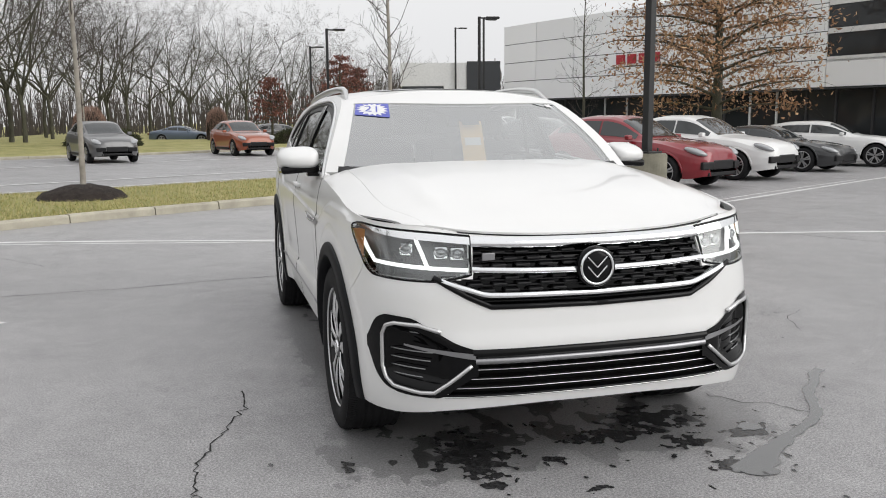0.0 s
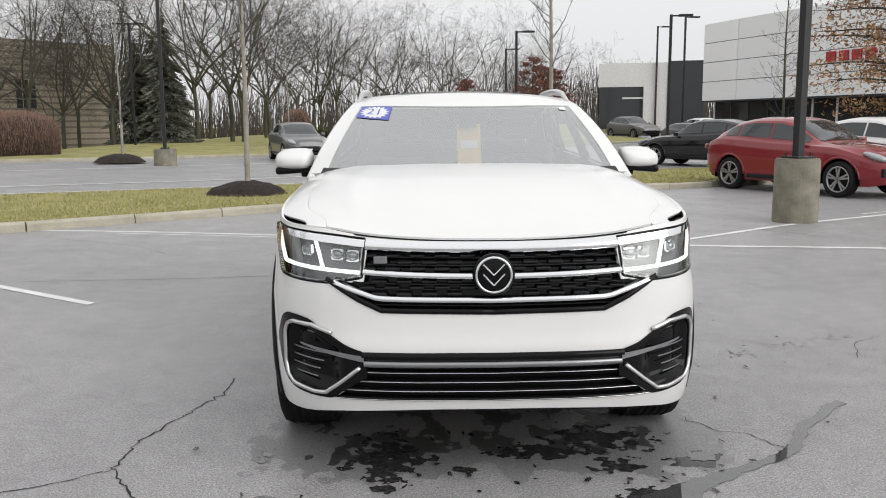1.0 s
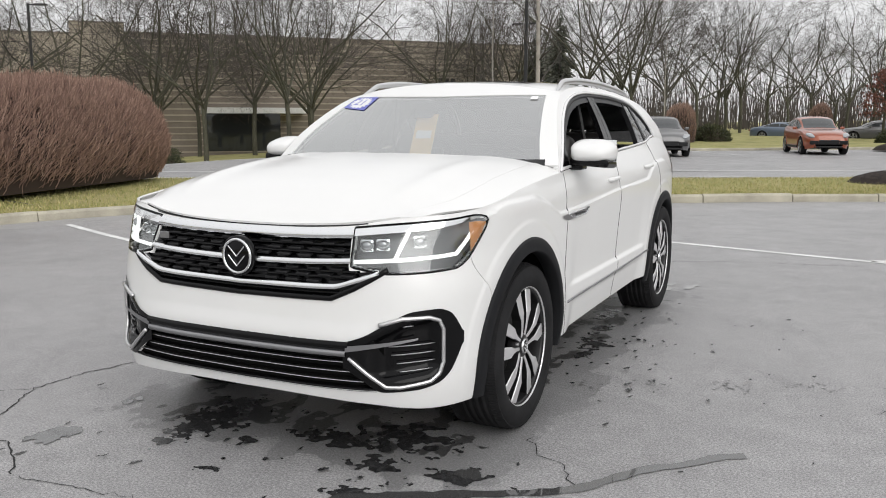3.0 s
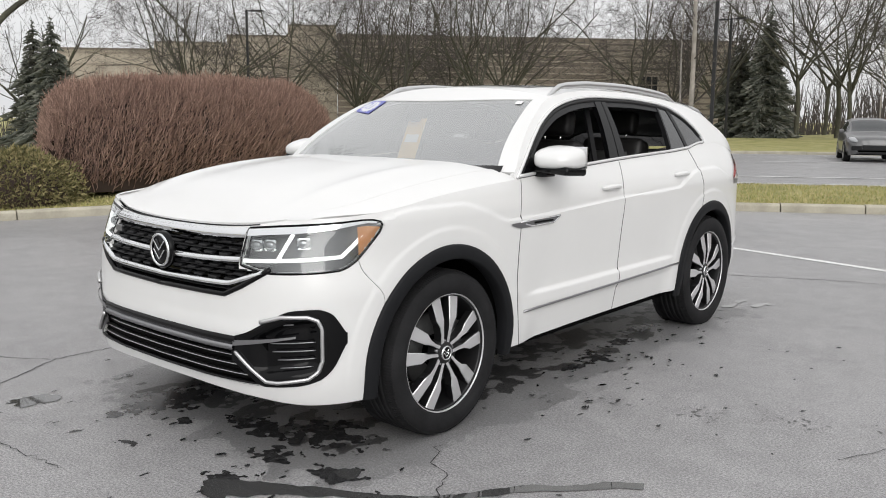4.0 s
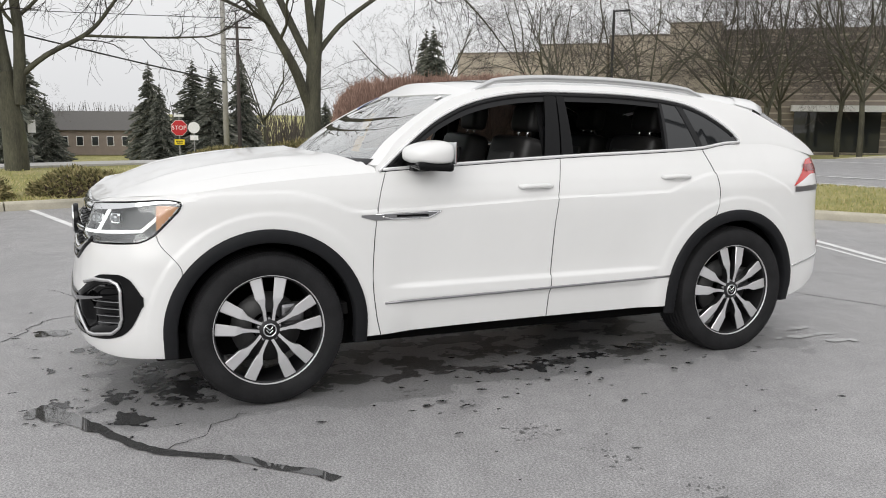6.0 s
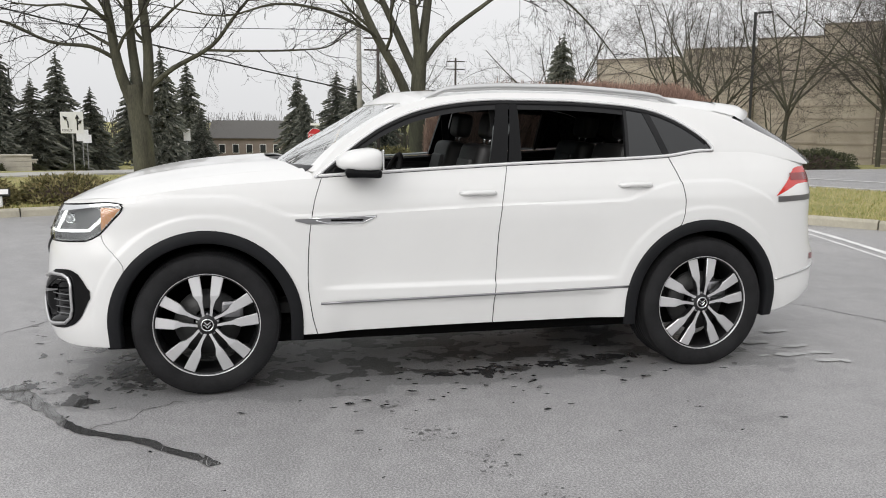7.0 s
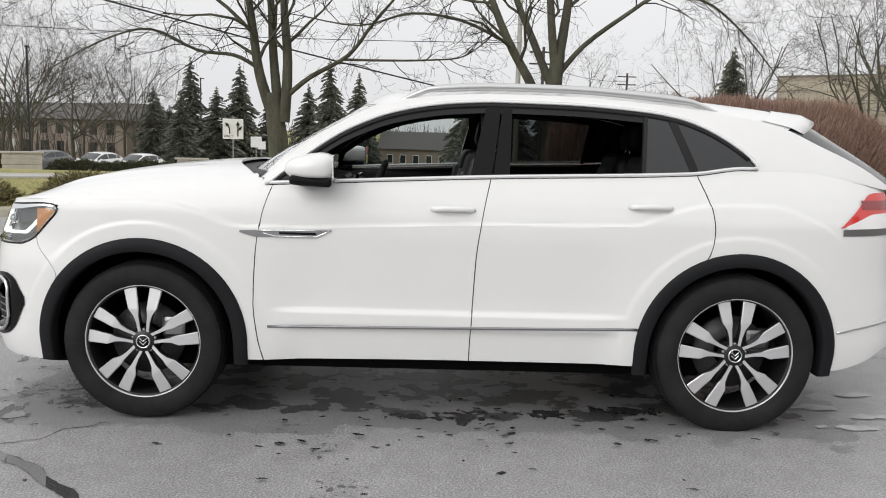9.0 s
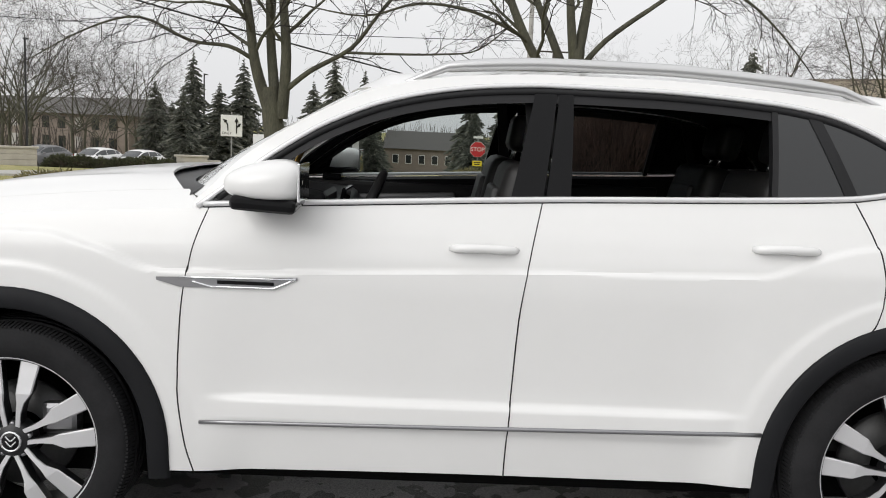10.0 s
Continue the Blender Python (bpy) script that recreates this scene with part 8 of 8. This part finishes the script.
for x, y, w, h in ((-55.18, -10.72, 0.75, 0.75), (-61.10, -11.48, 0.6, 0.6), (-54.01, -3.95, 0.45, 0.8)):
    s = thing("road_sign", facing(x, y, land(x, y)), "white sign board seen from across the street", "road sign", "white roadside signs")
    part("post", box_bm((0.05, 0.05, 3.2), pose(0, 0.04, 1.6)), M_STEEL_POST, s)
    part("plate", box_bm((w, 0.02, h), pose(0, 0, 2.75)), M_SIGN_WHITE, s)
for x, y, s in ((-41.32, -20.56, 1.0), (-46.83, -12.93, 0.9), (-66.44, -17.25, 1.0)):
    t = thing("stone_wall", facing(x, y, land(x, y)), "low pale stone entrance wall", "wall", "entrance walls")
    for j in range(4):
        part("stone_course", box_bm(((2.0 - 0.05 * (j % 2)) * s, 0.5, 0.29), pose(0.02 * (j % 2), 0, 0.15 + 0.3 * j), 0.02), M_STONE, t)
    part("coping", box_bm((2.2 * s, 0.62, 0.10), pose(0, 0, 1.25), 0.01), M_STONE, t)

# ---- the other cars ----
M_RED_CAR = paint("deep_red_car_paint", (0.22, 0.010, 0.018), 0.1, 0.3, 0.3, 1.0)
M_ORANGE_CAR = paint("copper_orange_car_paint", (0.270, 0.066, 0.028), 0.1, 0.3, 0.3, 1.0)
M_BLACK_CAR = paint("black_car_paint", (0.006, 0.006, 0.007), 0.0, 0.2, 0.1, 1.0)
M_GREY_CAR = paint("dark_grey_car_paint", (0.030, 0.031, 0.033), 0.1, 0.3, 0.3, 1.0)
M_SILVER_CAR = paint("silver_grey_car_paint", (0.13, 0.13, 0.132), 0.4)
M_BLUE_CAR = paint("slate_blue_car_paint", (0.11, 0.14, 0.19), 0.35)
M_CAR_GLASS = Shader("dark_car_window", (0.03, 0.034, 0.036), 0.03, 0, 0.5).m
M_CAR_LAMP = Shader("grey_lamp_glass", (0.30, 0.31, 0.32), 0.12, 0.2, 1.0).m
M_ALLOY = Shader("plain_alloy", (0.40, 0.40, 0.41), 0.3, 0.9).m

SUV_STYLE = dict(top=((-0.92, 0.50), (-0.90, 0.72), (-0.82, 0.86), (-0.55, 0.955), (0.0, 1.03), (0.52, 1.085), (0.95, 1.34), (1.30, 1.525), (1.7, 1.60), (2.2, 1.605), (2.7, 1.545), (3.15, 1.40), (3.5, 1.14), (3.68, 1.05), (3.76, 0.80), (3.78, 0.45)), belt=((-0.9, 0.70), (0.3, 1.00), (1.5, 1.04), (3.2, 1.13), (3.78, 1.0)), wb=2.81, r=0.365, w=0.955, glass=(0.72, 3.12), screen=(0.60, 1.28), rear=(2.98, 3.46), low=0.24)
COUPE_STYLE = dict(top=((-0.95, 0.45), (-0.92, 0.60), (-0.8, 0.70), (-0.4, 0.80), (0.1, 0.86), (0.55, 0.90), (1.0, 1.14), (1.35, 1.27), (1.8, 1.31), (2.3, 1.27), (2.9, 1.08), (3.4, 0.97), (3.75, 0.92), (3.85, 0.70), (3.87, 0.40)), belt=((-0.95, 0.55), (0.3, 0.84), (1.5, 0.88), (3.0, 0.93), (3.87, 0.8)), wb=2.85, r=0.345, w=0.95, glass=(0.78, 2.85), screen=(0.66, 1.32), rear=(2.35, 3.0), low=0.17)
WAGON_STYLE = dict(top=((-0.93, 0.48), (-0.90, 0.66), (-0.78, 0.76), (-0.4, 0.87), (0.1, 0.94), (0.6, 0.99), (1.05, 1.22), (1.4, 1.36), (1.9, 1.42), (2.6, 1.40), (3.2, 1.31), (3.7, 1.12), (3.95, 0.98), (4.05, 0.75), (4.07, 0.42)), belt=((-0.93, 0.60), (0.3, 0.90), (1.5, 0.94), (3.2, 1.0), (4.07, 0.85)), wb=2.95, r=0.355, w=0.965, glass=(0.80, 3.35), screen=(0.70, 1.38), rear=(3.3, 3.8), low=0.18)


def parked_car(name, m, body_mat, style, label, group="", lamps=True, detail=1.0, roof_mat=None):
    st = style
    car = thing(name, m, label, "car", group)
    top, belt = smooth_curve(*st["top"]), smooth_curve(*st["belt"])
    y0, y1, W = st["top"][0][0], st["top"][-1][0], st["w"]
    ramp_w = smooth_curve((y0, 0.60), (y0 + 0.12, 0.78), (y0 + 0.35, 0.90), (y0 + 0.75, 0.97), (0.9, 1.0), (2.4, 1.0), (y1 - 0.7, 0.965), (y1 - 0.3, 0.89), (y1 - 0.08, 0.76), (y1, 0.62))

    def section(y, k, off=0.0):
        """Point k (0 sill .. 1 roof's middle) of the half section at y."""
        w, zt = W * ramp_w(y), top(y)
        zb = min(belt(y), zt - 0.03)
        lo = st["low"] + 0.06 * sstep(y0 + 0.4, y0, y) + 0.14 * sstep(y1 - 0.6, y1, y)
        cab = sstep(0.06, 0.30, zt - belt(y))
        pts = [(w - 0.07, lo), (w - 0.012, lo + 0.16), (w, lerp(lo, zb, 0.62)), (w - 0.012, lerp(lo, zb, 0.86)), (w - 0.05, zb), (lerp(w - 0.10, w - 0.10, cab), zb + lerp(0.015, 0.05, cab)), (lerp(w - 0.22, w - 0.27, cab), lerp(zt - 0.006, zt - 0.075, cab)), (lerp(w - 0.40, w - 0.40, cab), zt - lerp(0.0, 0.018, cab)), (w * 0.28, zt + 0.012), (0.0, zt + 0.015)]
        f = k * (len(pts) - 1)
        i = min(len(pts) - 2, int(f))
        a, b = Vector(pts[i]), Vector(pts[i + 1])
        p = a.lerp(b, f - i)
        n = Vector((b.y - a.y, a.x - b.x))
        n = n.normalized() if n.length > 1e-6 else Vector((1, 0))
        p += n * off
        return Vector((p.x, y, p.y))

    ny, nk = int(96 * detail), 45
    arch = st["r"] + 0.055
    ys = [lerp(y0, y1, i / ny) for i in range(ny + 1)]

    def keep(a, b):
        p = section(lerp(y0, y1, a), b)
        return not (b < 0.45 and any(math.hypot(p.y - yc, p.z - st["r"]) < arch for yc in (0, st["wb"])))
    half = loose_free(sheet("body", lambda a, b: section(lerp(y0, y1, a), b), ny, nk, keep, flip=True))
    body = part("body", joined("body", half, mirrored(half, "body")), body_mat, car)
    und = part("underbody", box_bm((W * 1.55, (y1 - y0) * 0.9, 0.3), pose(0, (y0 + y1) / 2, st["low"] + 0.17), 0.05), M_VOID, car)
    # windows lie in the bands between belt and roof
    ga, gb = st["glass"]

    def side_glass(a, b):
        y = lerp(ga, gb, a)
        return section(y, lerp(5.12, 5.88, b) / 9, 0.006)
    cutoff = lambda a, b: (top(lerp(ga, gb, a)) - belt(lerp(ga, gb, a))) > 0.17
    for sgn in (1, -1):
        for a0, a1 in ((0.03, 0.44), (0.46, 0.80), (0.82, 0.98)):
            g = sheet("side_window", lambda a, b: side_glass(lerp(a0, a1, a), b), 14, 4, lambda a, b: cutoff(lerp(a0, a1, a), b), flip=True)
            g = loose_free(g)
            if len(g.polygons):
                part("side_window", g if sgn > 0 else mirrored(g, "side_window"), M_CAR_GLASS, car)
    for nm, (sa, sb) in (("windscreen", st["screen"]), ("rear_window", st["rear"])):
        g = sheet(nm, lambda a, b: section(lerp(sa, sb, a), lerp(6.35, 9.0, b) / 9, 0.006), 10, 10, flip=True)
        part(nm, joined(nm, g, mirrored(g, nm)), M_CAR_GLASS, car)
    # wheels
    for yc in (0.0, st["wb"]):
        for sgn in (1, -1):
            r = st["r"]
            x = W - 0.02
            wh = part("wheel", lathe("wheel", [(r * 0.66, -0.20), (r * 0.9, -0.23), (r * 0.985, -0.20), (r, -0.12), (r * 0.985, -0.02), (r * 0.9, 0.008), (r * 0.72, 0.005), (r * 0.70, -0.01), (r * 0.66, -0.08), (0.05, -0.09), (0.0, -0.09)], 28), M_RUBBER, car)
            wh.matrix_basis = pose(sgn * x, yc, r, 0, 0, 0 if sgn > 0 else 180)
            part("rim", lathe("rim", [(r * 0.70, -0.02), (r * 0.715, 0.006), (r * 0.66, 0.006), (r * 0.645, -0.04)], 28), M_ALLOY, wh)
            bm = bmesh.new()
            for k in range(5):
                for e in (-0.16, 0.16):
                    q = 2 * math.pi * k / 5 + e
                    box(bm, (0.02, 0.035, r * 0.62), Matrix.Rotation(q, 4, "X") @ pose(-0.005, 0, r * 0.35))
            part("spokes", bm, M_ALLOY, wh)
            ring = []
            for i in range(25):
                q = math.pi * i / 24
                yy, zz = yc - (arch + 0.012) * math.cos(q), max(st["low"] + 0.05, r + (arch + 0.012) * math.sin(q))
                ring.append(Vector((sgn * (W * ramp_w(yy) - 0.012 - 0.05 * sstep(st["low"] + 0.16, st["low"], zz)), yy, zz)))
            part("arch_lip", tube_mesh("arch_lip", ring, 0.026, 6), body_mat, car)
            lv = []
            for i in range(17):
                q = math.pi * (i / 16) * 1.16 - 0.25
                for xx in (W * ramp_w(yc) - 0.015, W - 0.32):
                    lv.append((sgn * xx, yc - (arch + 0.012) * math.cos(q), r + (arch + 0.012) * math.sin(q)))
            part("wheel_liner", mesh_of("wheel_liner", lv, [(2 * i, 2 * i + 1, 2 * i + 3, 2 * i + 2) for i in range(16)] + [tuple(range(1, 34, 2))], False), M_VOID, car)
    # nose and tail
    zh = top(y0 + 0.2)
    for sgn in (1, -1):
        yl = y0 + 0.30
        p = section(yl, 4.35 / 9)
        bm = bmesh.new()
        bmesh.ops.create_uvsphere(bm, u_segments=16, v_segments=10, radius=1.0)
        bmesh.ops.scale(bm, vec=(0.17, 0.26, 0.075), verts=bm.verts)
        bmesh.ops.transform(bm, matrix=pose(sgn * (W * ramp_w(yl) - 0.16), yl - 0.02, top(yl) - 0.12, 18, 0, -sgn * 22), verts=bm.verts)
        part("headlamp", bm, M_CAR_LAMP, car, smooth=True)
        part("tail_lamp", box_bm((0.34, 0.16, 0.10), pose(sgn * (W * ramp_w(y1 - 0.10) - 0.17), y1 - 0.09, belt(y1 - 0.2) - 0.10, 0, 0, sgn * 30), 0.03), M_DARK_RED, car)
        mir = part("door_mirror", box_bm((0.17, 0.12, 0.12), pose(sgn * (W + 0.03), st["screen"][0] + 0.28, belt(0.9) + 0.09), 0.04, 3), body_mat, car)
        zi = lerp(st["low"], zh, 0.42)
        part("side_intake", box_bm((0.36, 0.10, 0.17), pose(sgn * W * 0.60, y0 + 0.055, zi, 0, 0, sgn * 14), 0.03), M_SATIN_BLACK, car)
        part("sill", box_bm((0.05, st["wb"] - 1.0, 0.09), pose(sgn * (W - 0.02), st["wb"] / 2, st["low"] + 0.09), 0.02), M_SATIN_BLACK, car)
    part("grille", box_bm((0.80, 0.10, 0.20), pose(0, y0 + 0.045, lerp(st["low"], zh, 0.44)), 0.03), M_SATIN_BLACK, car)
    part("lower_grille", box_bm((1.15, 0.10, 0.08), pose(0, y0 + 0.06, st["low"] + 0.10), 0.02), M_SATIN_BLACK, car)
    return car


def at_wheels(x, y, heading, z=0.0):
    """Front axle's middle at x, y; heading: degrees that the nose turns from -y, towards +x."""
    return pose(x, y, land(x, y) + z, 0, 0, heading)


parked_car("parked_suv", at_wheels(8.92, 12.8, 26.5), M_RED_CAR, SUV_STYLE, "glossy deep red SUV parked in a bay", "row of parked cars", detail=1.4)
parked_car("parked_suv", at_wheels(11.95, 14.6, 26), M_WHITE, SUV_STYLE, "white SUV parked in a bay", "row of parked cars", detail=1.2)
parked_car("parked_sports_car", at_wheels(15.7, 16.85, 28), M_GREY_CAR, COUPE_STYLE, "dark grey sports car parked in a bay", "row of parked cars")
parked_car("parked_wagon", at_wheels(19.3, 18.3, 40), M_WHITE, WAGON_STYLE, "white low estate car parked in a bay", "row of parked cars")
parked_car("parked_suv", at_wheels(8.9, 26.5, 221), M_BLACK_CAR, SUV_STYLE, "black SUV parked facing away", "", detail=1.2)
parked_car("parked_suv", at_wheels(-4.9, 31.3, 20), M_SILVER_CAR, SUV_STYLE, "dark silver SUV at the far kerb", "cars along the far kerb", detail=1.2)
parked_car("parked_suv", at_wheels(0.75, 36.3, 17), M_ORANGE_CAR, SUV_STYLE, "copper-orange SUV at the far kerb", "cars along the far kerb", detail=1.2)
parked_car("parked_coupe", at_wheels(-1.2, 60.5, 75), M_BLUE_CAR, COUPE_STYLE, "slate-blue coupe across the second drive", "cars in the far lot")
parked_car("parked_coupe", at_wheels(1.4, 58.4, -75), M_SILVER_CAR, WAGON_STYLE, "silver-grey hatchback across the second drive", "cars in the far lot")
for i, (x, y, h, mt, stl) in enumerate(((19.7, 50.9, 20, M_WHITE, SUV_STYLE), (15.6, 54.7, 20, M_SILVER_CAR, SUV_STYLE), (17.8, 47.8, 20, M_GREY_CAR, WAGON_STYLE))):
    parked_car("parked_car", at_wheels(x, y, h), mt, stl, "car parked before the showroom", "cars before the showroom", detail=0.7)
parked_car("parked_car", at_wheels(-70.36, 6.86, 95), M_BLACK_CAR, WAGON_STYLE, "black car on the far street", "", detail=0.8)
for i, (x, y, mt, stl) in enumerate(((-51.43, -25.12, M_SILVER_CAR, SUV_STYLE), (-52.55, -21.99, M_WHITE, SUV_STYLE), (-53.49, -19.46, M_WHITE, SUV_STYLE), (-56.73, -28.99, M_GREY_CAR, WAGON_STYLE))):
    parked_car("parked_car", at_wheels(x, y, 70), mt, stl, "car parked behind the round shrubs", "cars behind the shrubs", detail=0.8)
